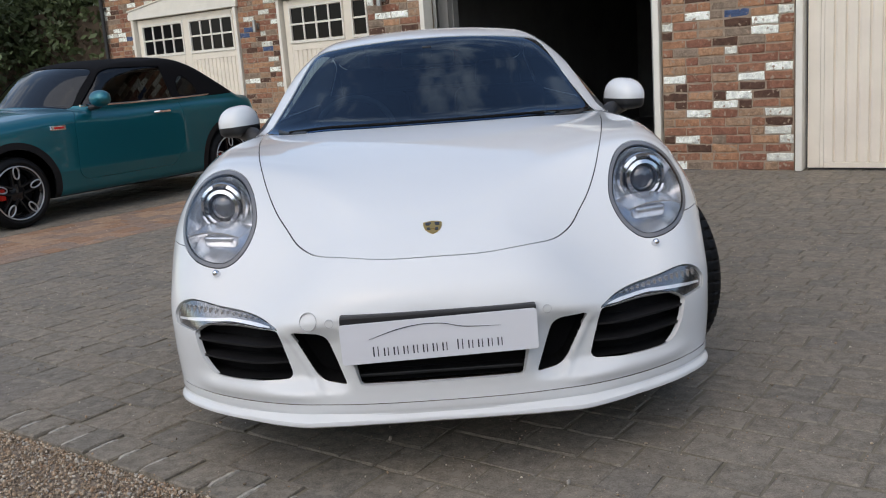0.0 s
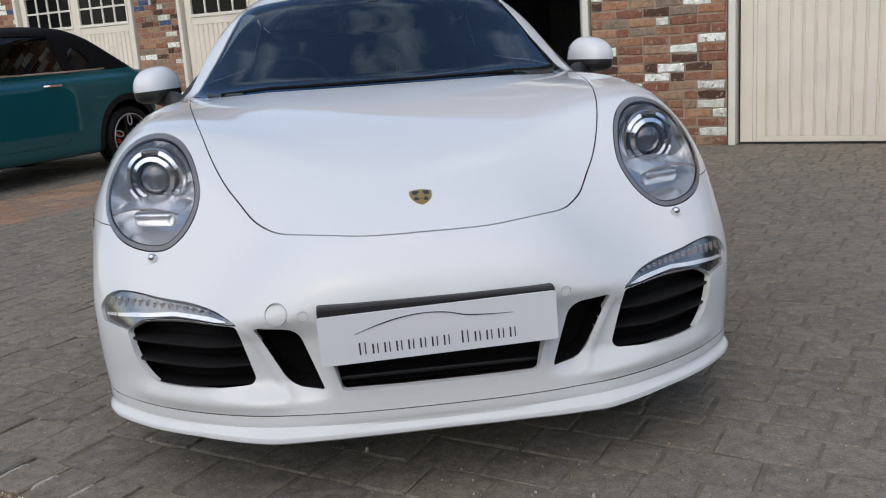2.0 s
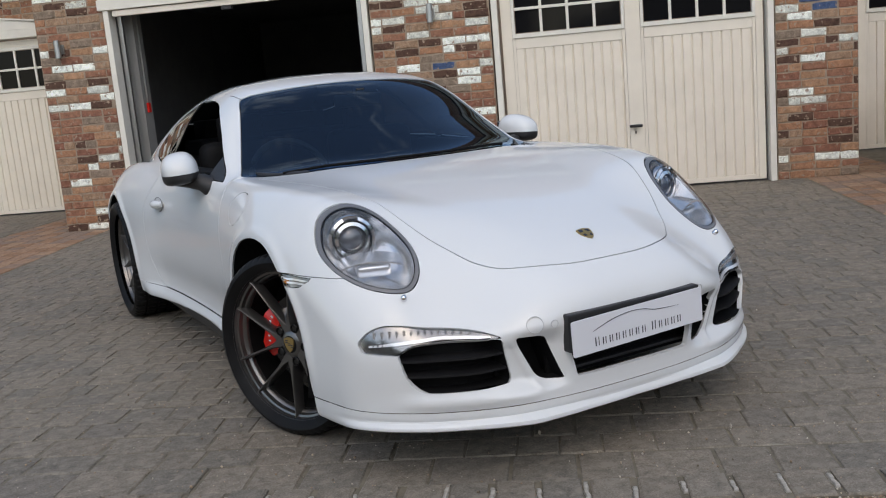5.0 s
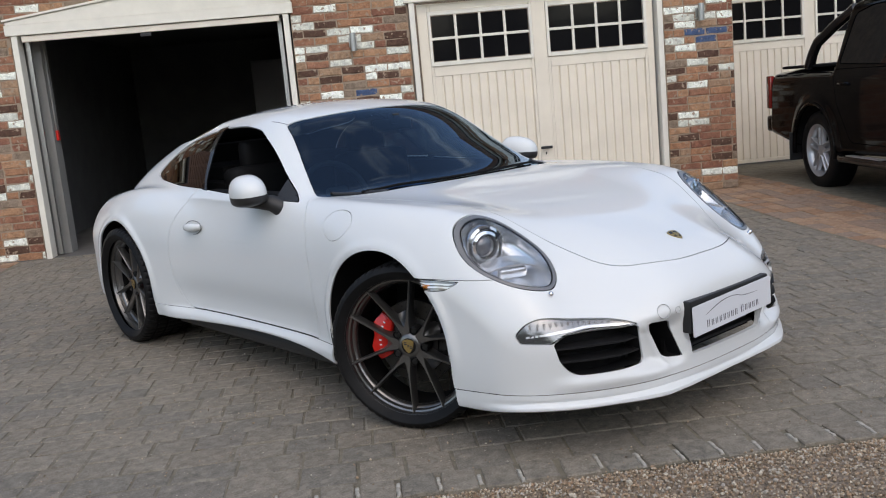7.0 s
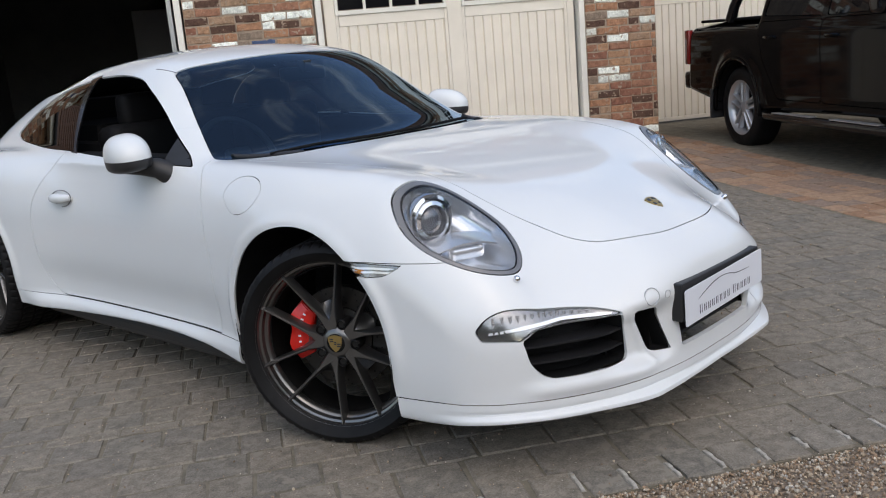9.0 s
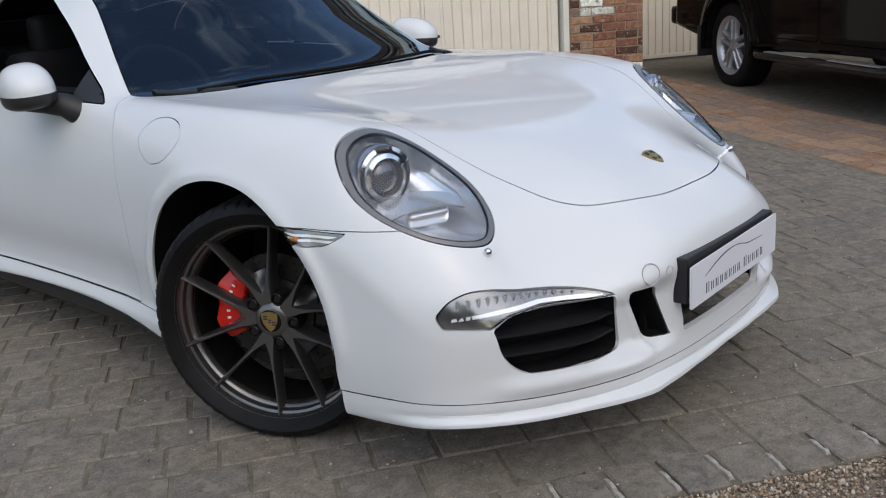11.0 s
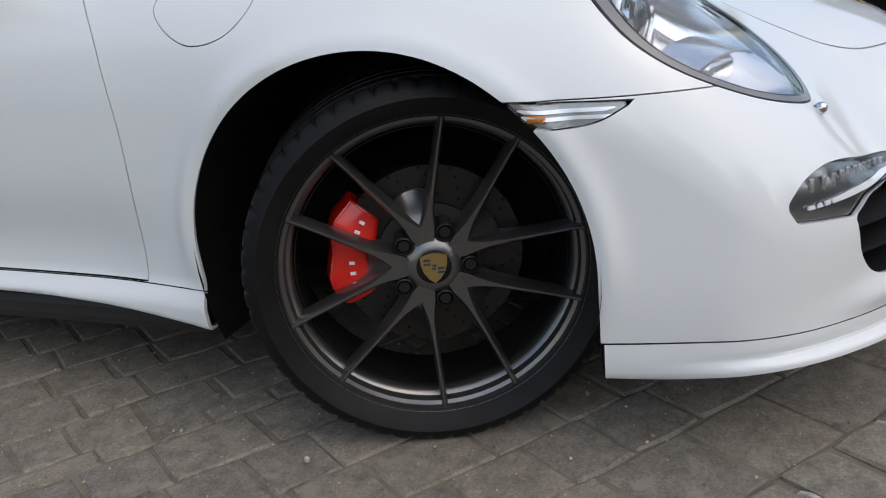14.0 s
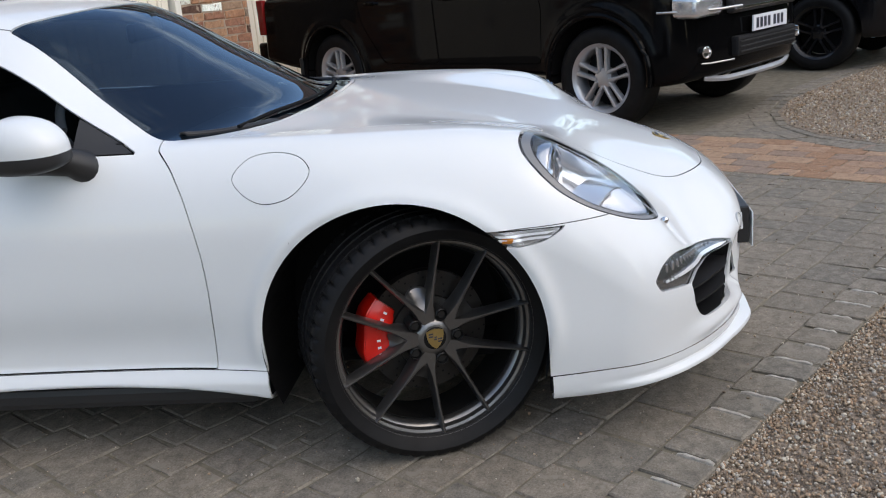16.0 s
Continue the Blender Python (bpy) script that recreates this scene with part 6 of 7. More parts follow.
# kerb stones with pale mortar between them
kerb = tagged(part("kerb", box_bm((-6, -EDGE_D + 0.004, -0.06), (7.5, -6.45, -0.0010)), M_BED), "row of grey kerb setts with pale mortar joints", "kerb", kind="structure")
kerb.matrix_world = YARD
shapes = []
for k in range(6):
    v, f = sett_shape(0.120, 0.160, rnd, 0.05)
    shapes.append(([(x, -y, z) for x, y, z in v], [tuple(reversed(q)) for q in f]))
meshes = []
for v, f in shapes:
    o = obj_from("kerb_stone", v, f, M_SETT1, kerb, smooth=False)
    o.matrix_local = pose(-20, 0, -5)
    meshes.append(o.data)
    bpy.data.objects.remove(o)
s = -2.0
while s < 7.4:
    o = new("kerb_stone", meshes[rnd.randrange(6)])
    o.parent = kerb
    o.matrix_local = pose(s, -6.528 + rnd.uniform(-0.004, 0.004), 0.008 + rnd.uniform(-0.003, 0.003), rnd.uniform(-1.5, 1.5), rnd.uniform(-1.5, 1.5), rnd.uniform(-2, 2) + 180 * rnd.randrange(2))
    s += 0.138
# crumbling strips of mortar left in the joints
strips = []
for k in range(5):
    n, V = 7, []
    for i in range(n):
        y = -0.05 + 0.1 * i / (n - 1)
        h = (0.0065 if 0 < i < n - 1 else 0.003) + rnd.uniform(-0.001, 0.001)
        c = rnd.uniform(-0.003, 0.003)
        V += [(c + rnd.uniform(-0.011, -0.008), y, -0.004), (c - 0.005, y, h), (c + 0.005, y, h + rnd.uniform(-0.001, 0.001)), (c + rnd.uniform(0.008, 0.011), y, -0.004)]
    F = [(4 * i + j, 4 * i + j + 1, 4 * i + j + 5, 4 * i + j + 4) for i in range(n - 1) for j in range(3)] + [(0, 3, 2, 1), (4 * n - 4, 4 * n - 3, 4 * n - 2, 4 * n - 1)]
    o = obj_from("mortar_strip", V, F, M_LIME, kerb, smooth=False)
    strips.append(o.data)
    bpy.data.objects.remove(o)
s = -2.0 + 0.069
while s < 7.3:
    if rnd.random() < 0.85:
        o = new("mortar_strip", strips[rnd.randrange(5)])
        o.parent = kerb
        o.matrix_local = pose(s, -6.528 + rnd.uniform(-0.022, 0.022), 0, 0, 0, rnd.uniform(-3, 3)) @ Matrix.Diagonal((1, rnd.uniform(0.7, 1.25), 1, 1))
    s += 0.138
# kerb round the island
pts = np.array(ISLAND[1:10])
far = []
for p, q in zip(pts, pts[1:]):
    n = max(1, round(np.linalg.norm(q - p) / 0.16))
    for i in range(n):
        far.append((p + (q - p) * (i + 0.5) / n, math.atan2(q[1] - p[1], q[0] - p[0])))
V, F = [], []
for (s, d), a in far:
    for off in (-0.01, 0.15):
        v, f = sett_shape(0.15, 0.145, rnd)
        n = len(V)
        for x, y, z in v:
            yy = y + off
            V.append((s + x * math.cos(a) + yy * math.sin(a), -(d + x * math.sin(a) - yy * math.cos(a)), z + 0.004))
        F += [tuple(n + i for i in q) for q in f]
tagged(obj_from("island_kerb_setts", V, F, M_SETTN, kerb, "curved rows of grey setts", smooth=False), kind="stuff")

# loose pebbles of the drive
ico = bmesh.new()
bmesh.ops.create_icosphere(ico, subdivisions=1, radius=1.0)
iv = np.array([v.co[:] for v in ico.verts])
itri = np.array([[v.index for v in f.verts] for f in ico.faces])
ico.free()
rng = np.random.default_rng(4)


def pebbles(name, n, sample, zbase, label, scale=1.0):
    P = sample(n)
    n = len(P)
    size = scale * rng.uniform(0.0035, 0.0085, n) * np.where(rng.random(n) < 0.12, 1.6, 1.0)
    sc = rng.uniform(0.6, 1.3, (n, 3)) * size[:, None]
    ang = rng.uniform(0, 2 * np.pi, n)
    v = iv[None] * sc[:, None, :]
    c, s_ = np.cos(ang)[:, None], np.sin(ang)[:, None]
    x = v[..., 0] * c - v[..., 1] * s_
    y = v[..., 0] * s_ + v[..., 1] * c
    V = np.stack([x + P[:, 0:1], y - P[:, 1:2], v[..., 2] + zbase + rng.uniform(-0.002, 0.006, n)[:, None]], 2).reshape(-1, 3)
    T = (itri[None] + 12 * np.arange(n)[:, None, None]).reshape(-1, 3)
    ob = obj_from(name, V, T, M_PEBBLE, None, smooth=False)
    ob.matrix_world = YARD
    return tagged(ob, label, "gravel", kind="stuff")


pebbles("gravel", 62000, lambda n: np.stack([rng.uniform(0.6, 6.8, n), EDGE_D - 0.01 + rng.random(n) ** 1.5 * 1.3], 1), -0.010, "loose brown and white pebbles on the drive", 0.62)
def on_island(n):
    P = np.stack([rng.uniform(7.5, 11.5, 4 * n), rng.uniform(4.3, 6.9, 4 * n)], 1)
    return P[inside_of(np.array(ISLAND), P) < -0.02][:n]


pebbles("island_gravel", 15000, on_island, 0.007, "loose pale pebbles on the island bed", 1.0)
pebbles("stray_gravel", 260, lambda n: np.stack([rng.uniform(0.5, 6.6, n), EDGE_D - rng.random(n) ** 2 * 2.2], 1), 0.006, "stray pebbles on the paving", 0.6)
pebbles("grit", 9000, lambda n: np.stack([rng.uniform(-1.5, 7.2, n), EDGE_D - rng.random(n) ** 1.2 * 4.2], 1), 0.003, "fine pale grit strewn over the paving", 0.3)

# ---- other vehicles ----
M_TEAL = mat("metallic_teal_paint", (0.0, 0.135, 0.175), 0.36, metal=0.65, coat=0.8)
M_BLACKPAINT = mat("black_brown_metallic_paint", (0.0030, 0.0030, 0.0033), 0.08, spec=0.12)
M_BLACKPAINT2 = mat("black_paint", (0.005, 0.005, 0.006), 0.1, spec=0.4)
M_CANVAS = mat("black_canvas_top", (0.006, 0.006, 0.007), 0.95, spec=0.15, bump=0.3, bscale=400, bdist=0.001)
M_SILVER = mat("silver_alloy", (0.48, 0.48, 0.49), 0.3, metal=0.6)
M_DARKGLASS = mat("black_tinted_glass", (0.006, 0.007, 0.008), 0.03, spec=0.3)
M_TAIL = mat("red_tail_lamp", (0.25, 0.006, 0.006), 0.15, coat=1.0)
M_REDACC = mat("bright_red_trim", (0.6, 0.02, 0.02), 0.4)


def plain_wheel(parent, m, r, w, rim, n, split, material, label):
    """A road wheel with n spokes (each split in two where asked)."""
    root = part("wheel", lathe_bm([(rim, -w / 2 + 0.02), (rim - 0.02, -w / 2 + 0.03), (rim - 0.035, 0.0), (rim - 0.03, w / 2 - 0.04), (rim - 0.012, w / 2 - 0.02), (rim + 0.006, w / 2 - 0.008), (rim + 0.006, w / 2 - 0.02)], 48, close=True), material, parent, label, smooth=True)
    root.matrix_local = m
    k = r - rim
    part("tyre", lathe_bm([(rim - 0.004, -w / 2 + 0.015), (rim + 0.35 * k, -w / 2 - 0.004), (r - 0.03, -w / 2 + 0.002), (r - 0.008, -w / 2 + 0.02), (r, -w / 2 + 0.045), (r, w / 2 - 0.045), (r - 0.008, w / 2 - 0.02), (r - 0.03, w / 2 - 0.002), (rim + 0.35 * k, w / 2 + 0.004), (rim - 0.004, w / 2 - 0.015)], 56, close=True), M_RUBBER, root, smooth=True)
    part("backing", lathe_bm([(0.0001, -0.02), (rim - 0.04, -0.02), (rim - 0.04, -0.03), (0.0001, -0.03)], 40), M_DARK, root)
    part("hub", lathe_bm([(0.0001, w / 2 - 0.03), (0.035, w / 2 - 0.032), (0.075, w / 2 - 0.045), (0.075, 0.0), (0.0001, 0.0)], 32), material, root, smooth=True)
    x1 = w / 2 - 0.03
    sp = None
    for i in range(n):
        for sg in ((-1, 1) if split else (0,)):
            if sp is None:
                bm = bmesh.new()
                rows = []
                for q, wd in ((0.05, 0.030 if split else 0.06), (rim * 0.55, 0.024 if split else 0.05), (rim - 0.012, 0.034 if split else 0.07)):
                    rows.append([bm.verts.new(v) for v in ((x1 - 0.045, q, -wd * 0.6), (x1 - 0.008, q, -wd / 2), (x1, q, -wd / 2 + 0.006), (x1, q, wd / 2 - 0.006), (x1 - 0.008, q, wd / 2), (x1 - 0.045, q, wd * 0.6))])
                for a, b in zip(rows, rows[1:]):
                    for j in range(6):
                        bm.faces.new((a[j], a[(j + 1) % 6], b[(j + 1) % 6], b[j]))
                bm.faces.new(rows[0])
                bm.faces.new(rows[-1])
                bmesh.ops.recalc_face_normals(bm, faces=bm.faces[:])
                sp = part("spoke", bm, material, root, smooth=True)
                o = sp
            else:
                o = new("spoke", sp.data)
                o.parent = root
            o.matrix_local = pose(0, 0, 0, 360 * i / n + 90, 0, 0) @ pose(0, 0, 0.026 * sg, 3.0 * sg, 0, 0)
    return root


def round_arch(c):
    return lambda V: np.where(np.abs(V[:, 0]) > 0.4, np.where(V[:, 2] > c[1], np.hypot(V[:, 1] - c[0], V[:, 2] - c[1]), np.hypot(V[:, 1] - c[0], (V[:, 2] - c[1]) * 0.3)) - c[2], 0.06)


# pickup
def pickup_field(P):
    x, y, z = np.abs(P[:, 0]), P[:, 1], P[:, 2]
    deck = curve([-0.95, -0.75, -0.3, 0.45, 1.0, 4.5], [0.96, 1.06, 1.135, 1.19, 1.20, 1.205], y) - 0.06 * (x / 0.9) ** 3
    w = curve([-0.95, -0.7, -0.3, 0.3, 2.7, 3.8, 4.4], [0.84, 0.90, 0.945, 0.955, 0.955, 0.95, 0.92], y) - 0.25 * np.maximum(0, z - 0.98) ** 1.5 - 0.10 * np.maximum(0, 0.55 - z)
    w = w + 0.022 * (np.exp(-(((np.hypot(y, z - 0.42) - 0.47) / 0.05) ** 2)) + np.exp(-(((np.hypot(y - 3.1, z - 0.42) - 0.47) / 0.05) ** 2)))
    front = curve([0.3, 0.45, 0.6, 0.8, 1.0, 1.15], [-0.79, -0.83, -0.83, -0.815, -0.78, -0.63], z) + 0.30 * x ** 3 - y
    rear = y - (4.30 + 0.03 * np.sin(z * 4) - 0.06 * x ** 3)
    zb = curve([-0.9, -0.5, 0.0, 0.5, 3.6, 4.33], [0.40, 0.33, 0.36, 0.40, 0.42, 0.52], y)
    body = smax(smax(smax(z - deck, x - w, 0.07), front, 0.10), smax(rear, zb - z, 0.05), 0.06)
    yy = y - 0.12 * (x / 0.8) ** 2
    roof = z - curve([0.2, 0.45, 1.22, 1.5, 2.0, 2.55, 2.9], [1.02, 1.17, 1.735, 1.80, 1.825, 1.80, 1.76], yy) + 0.035 * (x / 0.75) ** 2.5
    cab = smax(roof, x - (0.925 - 0.30 * np.maximum(0, z - 1.15)), 0.09)
    cab = smax(cab, y - (2.72 + 0.05 * (1.8 - z)), 0.06)
    cab = np.maximum(np.maximum(cab, 0.3 - y), 0.9 - z)
    return smin(body, cab, 0.03)


def glass_parts(mesh, polys, g):
    out = []
    for p in polys:
        ins, mesh = take(mesh, lambda V, p=p: np.where(V[:, 0] * g > 0.3, inside_of(p, V[:, [1, 2]]), 0.06), 0.004)
        out.append(ins)
    return out, mesh


truck = thing("pickup_truck", "black-brown double-cab pickup truck parked before the garages", "pickup truck", YARD @ pose(8.46, -3.83, 0, 0, 0, -3.2))
mesh = skin(pickup_field, (0, -1.0, 0.25), (1.02, 4.45, 1.9), 0.03)
for c in ((0, 0.40, 0.445), (3.1, 0.40, 0.445)):
    _, mesh = take(mesh, round_arch(c))
TW1 = rounded([(0.62, 1.20), (1.20, 1.62), (1.40, 1.70), (1.64, 1.72), (1.64, 1.19)], [0.02, 0.05, 0.08, 0.02, 0.02])
TW2 = rounded([(1.72, 1.19), (1.72, 1.72), (2.3, 1.71), (2.58, 1.66), (2.66, 1.22)], [0.02, 0.02, 0.05, 0.06, 0.05])
wins_t = {}
for g in (-1, 1):
    wins_t[g], mesh = glass_parts(mesh, [TW1, TW2], g)
SCR_T = outline(both([(0, 0.50), (0.45, 0.54), (0.74, 0.64), (0.70, 0.92), (0.62, 1.22), (0.3, 1.16), (0, 1.14)]), 160)
scr_t, mesh = take(mesh, lambda V: np.where((V[:, 2] > 1.15) & (V[:, 1] < 1.4), inside_of(SCR_T, V[:, [0, 1]]), 0.06), 0.004)
tunder = shifted(mesh, 0.02)
tdoors = {}
for g in (-1, 1):
    for k, dp in enumerate((rounded([(0.62, 1.17), (0.50, 0.95), (0.52, 0.50), (1.64, 0.50), (1.675, 1.17)], 0.05), rounded([(1.685, 1.17), (1.65, 0.50), (2.35, 0.50), (2.62, 0.85), (2.70, 1.17)], 0.05))):
        tdoors[g, k], mesh = take(mesh, lambda V, g=g, dp=dp: np.where((V[:, 0] * g > 0.3) & (V[:, 2] < 1.176), inside_of(dp, V[:, [1, 2]]), 0.06), 0.0035)
panel("body", mesh, M_BLACKPAINT, truck, thick=0.01)
panel("understructure", tunder, M_DARK, truck, thick=0.002)
for g in (-1, 1):
    for k in (0, 1):
        d_ = panel("door", tdoors[g, k], M_BLACKPAINT, truck, thick=0.01)
        panel("window", shifted(wins_t[g][k], 0.006), M_DARKGLASS, d_, "black tinted window", thick=0.004)
        yh = 1.50 if k == 0 else 2.47
        part("handle", tube_bm([(0.94 * g, yh + 0.10, 1.03), (0.975 * g, yh + 0.06, 1.035), (0.975 * g, yh - 0.06, 1.035), (0.94 * g, yh - 0.10, 1.03)], 0.015, 8), M_BLACKPAINT, d_, smooth=True)
    bm = merge_bm(box_bm((0.98 * g - 0.11, 0.70, 1.17), (0.98 * g + 0.11, 0.86, 1.38), 0.05, 3))
    part("door_mirror", bm, M_BLACKPAINT2, truck, smooth=True)
    st = part("side_step", tube_bm([(0.93 * g, 0.52, 0.36), (0.97 * g, 0.60, 0.345), (0.97 * g, 2.5, 0.345), (0.93 * g, 2.6, 0.36)], 0.038, 10), M_GLOSSBLACK, truck, smooth=True)
    for y0 in (0.85, 1.75):
        part("tread_strip", box_bm((0.97 * g - 0.03, y0, 0.380), (0.97 * g + 0.035, y0 + 0.62, 0.388), 0.003), M_SILVER, st, "silver tread strip")
    bm = box_bm((0.915 * g - 0.03, 4.205, 0.78), (0.915 * g + 0.03, 4.315, 1.14), 0.02, 2)
    part("tail_lamp", bm, M_TAIL, truck, "red tail lamp", smooth=True)
    fl = part("mud_flap", box_bm((0.90 * g - 0.10, 3.57, 0.26), (0.90 * g + 0.05, 3.60, 0.55), 0.01), M_PLASTIC, truck)
    for c in ((0, 0.40), (3.1, 0.40)):
        a = [radians(k) for k in range(-8, 189, 7)]
        part("arch_trim", tube_bm([(0.962 * g, c[0] + 0.452 * math.cos(t), c[1] + 0.452 * math.sin(t)) for t in a], 0.022, 8), M_BLACKPAINT, truck, smooth=True)
        bm = bmesh.new()
        inn = [bm.verts.new((0.5 * g, c[0] + 0.46 * math.cos(t), c[1] + 0.46 * math.sin(t))) for t in a]
        out = [bm.verts.new((0.94 * g, c[0] + 0.455 * math.cos(t), c[1] + 0.455 * math.sin(t))) for t in a]
        for k in range(len(a) - 1):
            bm.faces.new((inn[k], inn[k + 1], out[k + 1], out[k]))
        bm.faces.new(inn)
        part("arch_liner", bm, M_DARK, truck)
        plain_wheel(truck, pose(0.80 * g, c[0], 0.385, 0, 0, 0 if g > 0 else 180), 0.385, 0.255, 0.255, 5, True, M_SILVER, "silver alloy wheel with paired spokes")
    bar = part("sports_bar", tube_bm([(0.72 * g, 2.92, 1.22), (0.66 * g, 2.88, 1.50), (0.62 * g, 2.86, 1.68), (0.5 * g, 2.86, 1.74), (0, 2.86, 1.76)], 0.038, 12), M_GLOSSBLACK, truck, "black load-bed bar", smooth=True)
    part("bar_stay", tube_bm([(0.80 * g, 3.52, 1.20), (0.795 * g, 3.45, 1.33), (0.78 * g, 3.36, 1.44), (0.74 * g, 3.10, 1.57), (0.67 * g, 2.78, 1.72)], [0.055, 0.05, 0.05, 0.05, 0.05], 12), M_GLOSSBLACK, truck, smooth=True)
    hl = part("headlamp", box_bm((0.70 * g - 0.18, -0.86, 0.86), (0.70 * g + 0.18, -0.62, 1.02), 0.05, 3), M_BOWL, truck, "clear headlamp", smooth=True)
    part("chrome_strip", tube_bm([(0.93 * g, -0.50, 0.845), (0.84 * g, -0.70, 0.84), (0.66 * g, -0.84, 0.84), (0.48 * g, -0.90, 0.845)], 0.009, 8), M_STEEL, truck, "bright strip under the lamp", smooth=True)
    part("bumper_strip", tube_bm([(0.80 * g, -0.72, 0.545), (0.66 * g, -0.83, 0.54), (0.46 * g, -0.90, 0.545)], 0.007, 8), M_STEEL, truck, "thin bright bumper strip", smooth=True)
    fg = lathe_bm([(0.042, 0.0), (0.042, 0.03), (0.034, 0.032), (0.031, 0.02), (0.0001, 0.015)], 24)
    fg.transform(pose(0.70 * g, -0.80, 0.62, 0, 0, -90 + 18 * g))
    part("fog_lamp", fg, M_CHROME, truck, "round chrome-ringed fog lamp", smooth=True)
panel("windscreen", shifted(scr_t, 0.006), M_DARKGLASS, truck, thick=0.004)
part("load_cover", box_bm((-0.80, 2.80, 1.195), (0.80, 4.21, 1.225), 0.015), M_CANVAS, truck, "black load-bed cover")
part("rear_bumper", box_bm((-0.90, 4.25, 0.52), (0.90, 4.44, 0.70), 0.04, 3), M_BLACKPAINT, truck, smooth=True)
bm = bmesh.new()
rows = []
for x in np.linspace(-0.66, 0.66, 17):
    yy = -0.855 + 0.28 * abs(x) ** 3
    zz = 0.385 + 0.05 * max(0, abs(x) - 0.45) / 0.35
    rows.append([bm.verts.new((x, yy + dy, zz + dz)) for dy, dz in ((0, 0), (-0.006, 0.02), (0.012, 0.042), (0.12, 0.012))])
for a, b in zip(rows, rows[1:]):
    for j in range(4):
        bm.faces.new((a[j], a[(j + 1) % 4], b[(j + 1) % 4], b[j]))
bmesh.ops.recalc_face_normals(bm, faces=bm.faces[:])
part("skid_plate", bm, M_SILVER, truck, "silver lower bumper edge", smooth=True)
lg = part("lower_grille", box_bm((-0.45, -0.93, 0.56), (0.45, -0.86, 0.70), 0.02), M_SLAT, truck)
for z in (0.585, 0.62, 0.655):
    part("slat", box_bm((-0.43, -0.938, z), (0.43, -0.925, z + 0.010), 0.003), M_PLASTIC, lg)
gr = part("grille", box_bm((-0.48, -0.91, 0.86), (0.48, -0.84, 1.0), 0.02), M_PLASTIC, truck)
for z in (0.885, 0.955):
    part("chrome_strip", box_bm((-0.47, -0.925, z), (0.47, -0.905, z + 0.018), 0.004), M_CHROME, gr)
np_ = part("number_plate", box_bm((-0.26, -0.945, 0.715), (0.26, -0.93, 0.826), 0.004), M_PLATEWHITE, truck, "white number plate with plain bars")
for k in range(7):
    x0 = -0.22 + 0.058 * k + (0.03 if k > 3 else 0)
    part("bar", box_bm((x0, -0.9475, 0.735), (x0 + 0.036, -0.9445, 0.805)), M_INK, np_)

# the nose is blunt: its loose parts sit a little lower and further back
for ob in truck.children:
    if max(v.co.y for v in ob.data.vertices) < -0.5:
        ob.matrix_local = pose(0, 0.07, -0.07)

# open-top hatchback
def ball_bm(c, r):
    """A rounded housing, flatter behind."""
    bm = bmesh.new()
    bmesh.ops.create_uvsphere(bm, u_segments=28, v_segments=16, radius=1.0)
    for v in bm.verts:
        x, y, z = v.co
        v.co = (c[0] + r[0] * math.copysign(abs(x) ** 0.85, x), c[1] + r[1] * (min(y, 0.55)), c[2] + r[2] * z)
    return bm


def mini_field(P):
    x, y, z = np.abs(P[:, 0]), P[:, 1], P[:, 2]
    deck = curve([-0.85, -0.7, -0.4, 0.1, 0.6, 1.0, 2.4, 2.9, 3.1], [0.70, 0.80, 0.90, 0.955, 0.985, 0.965, 0.985, 0.97, 0.93], y) - 0.05 * (x / 0.8) ** 3
    w = curve([-0.85, -0.6, -0.2, 0.3, 1.2, 2.1, 2.6, 3.0, 3.15], [0.72, 0.80, 0.845, 0.86, 0.862, 0.862, 0.85, 0.79, 0.72], y) - 0.35 * np.maximum(0, z - 0.72) ** 1.6 - 0.15 * np.maximum(0, 0.42 - z)
    front = curve([0.15, 0.3, 0.5, 0.7, 0.9], [-0.76, -0.80, -0.81, -0.78, -0.6], z) + 0.42 * x ** 3 - y
    rear = y - (3.06 - 0.22 * x ** 3 - 0.12 * np.maximum(0, z - 0.7) - 0.2 * np.maximum(0, 0.45 - z))
    body = smax(smax(smax(z - deck, x - w, 0.09), front, 0.10), smax(rear, 0.20 - z, 0.06), 0.08)
    yy = y - 0.14 * (x / 0.7) ** 2
    roof = z - curve([0.3, 0.55, 1.02, 1.2, 1.6, 2.0, 2.12, 2.37, 2.64, 2.9], [0.80, 0.98, 1.345, 1.385, 1.405, 1.39, 1.345, 1.185, 0.99, 0.8], yy) + 0.05 * (x / 0.62) ** 2.5
    cab = smax(roof, x - (0.79 - 0.36 * np.maximum(0, z - 0.95)), 0.09)
    cab = np.maximum(np.maximum(cab, 0.4 - y), 0.8 - z)
    return smin(body, cab, 0.025)


mini = thing("hatchback_car", "metallic teal small convertible with a black canvas top", "car", YARD @ pose(-2.42, -3.98, 0, 0, 0, 2.9))
mesh = skin(mini_field, (0, -0.95, 0.12), (0.95, 3.2, 1.48), 0.022)
for c in ((0, 0.315, 0.355), (2.495, 0.315, 0.355)):
    _, mesh = take(mesh, round_arch(c))
MW1 = rounded([(0.80, 0.985), (1.10, 1.27), (1.22, 1.305), (1.80, 1.30), (1.83, 0.975)], [0.02, 0.05, 0.06, 0.02, 0.02])
MW2 = outline([(1.93, 1.02), (1.95, 1.14), (2.02, 1.19), (2.13, 1.12), (2.17, 1.02), (2.08, 0.985)])
mw = {}
for g in (-1, 1):
    mw[g], mesh = glass_parts(mesh, [MW1, MW2], g)
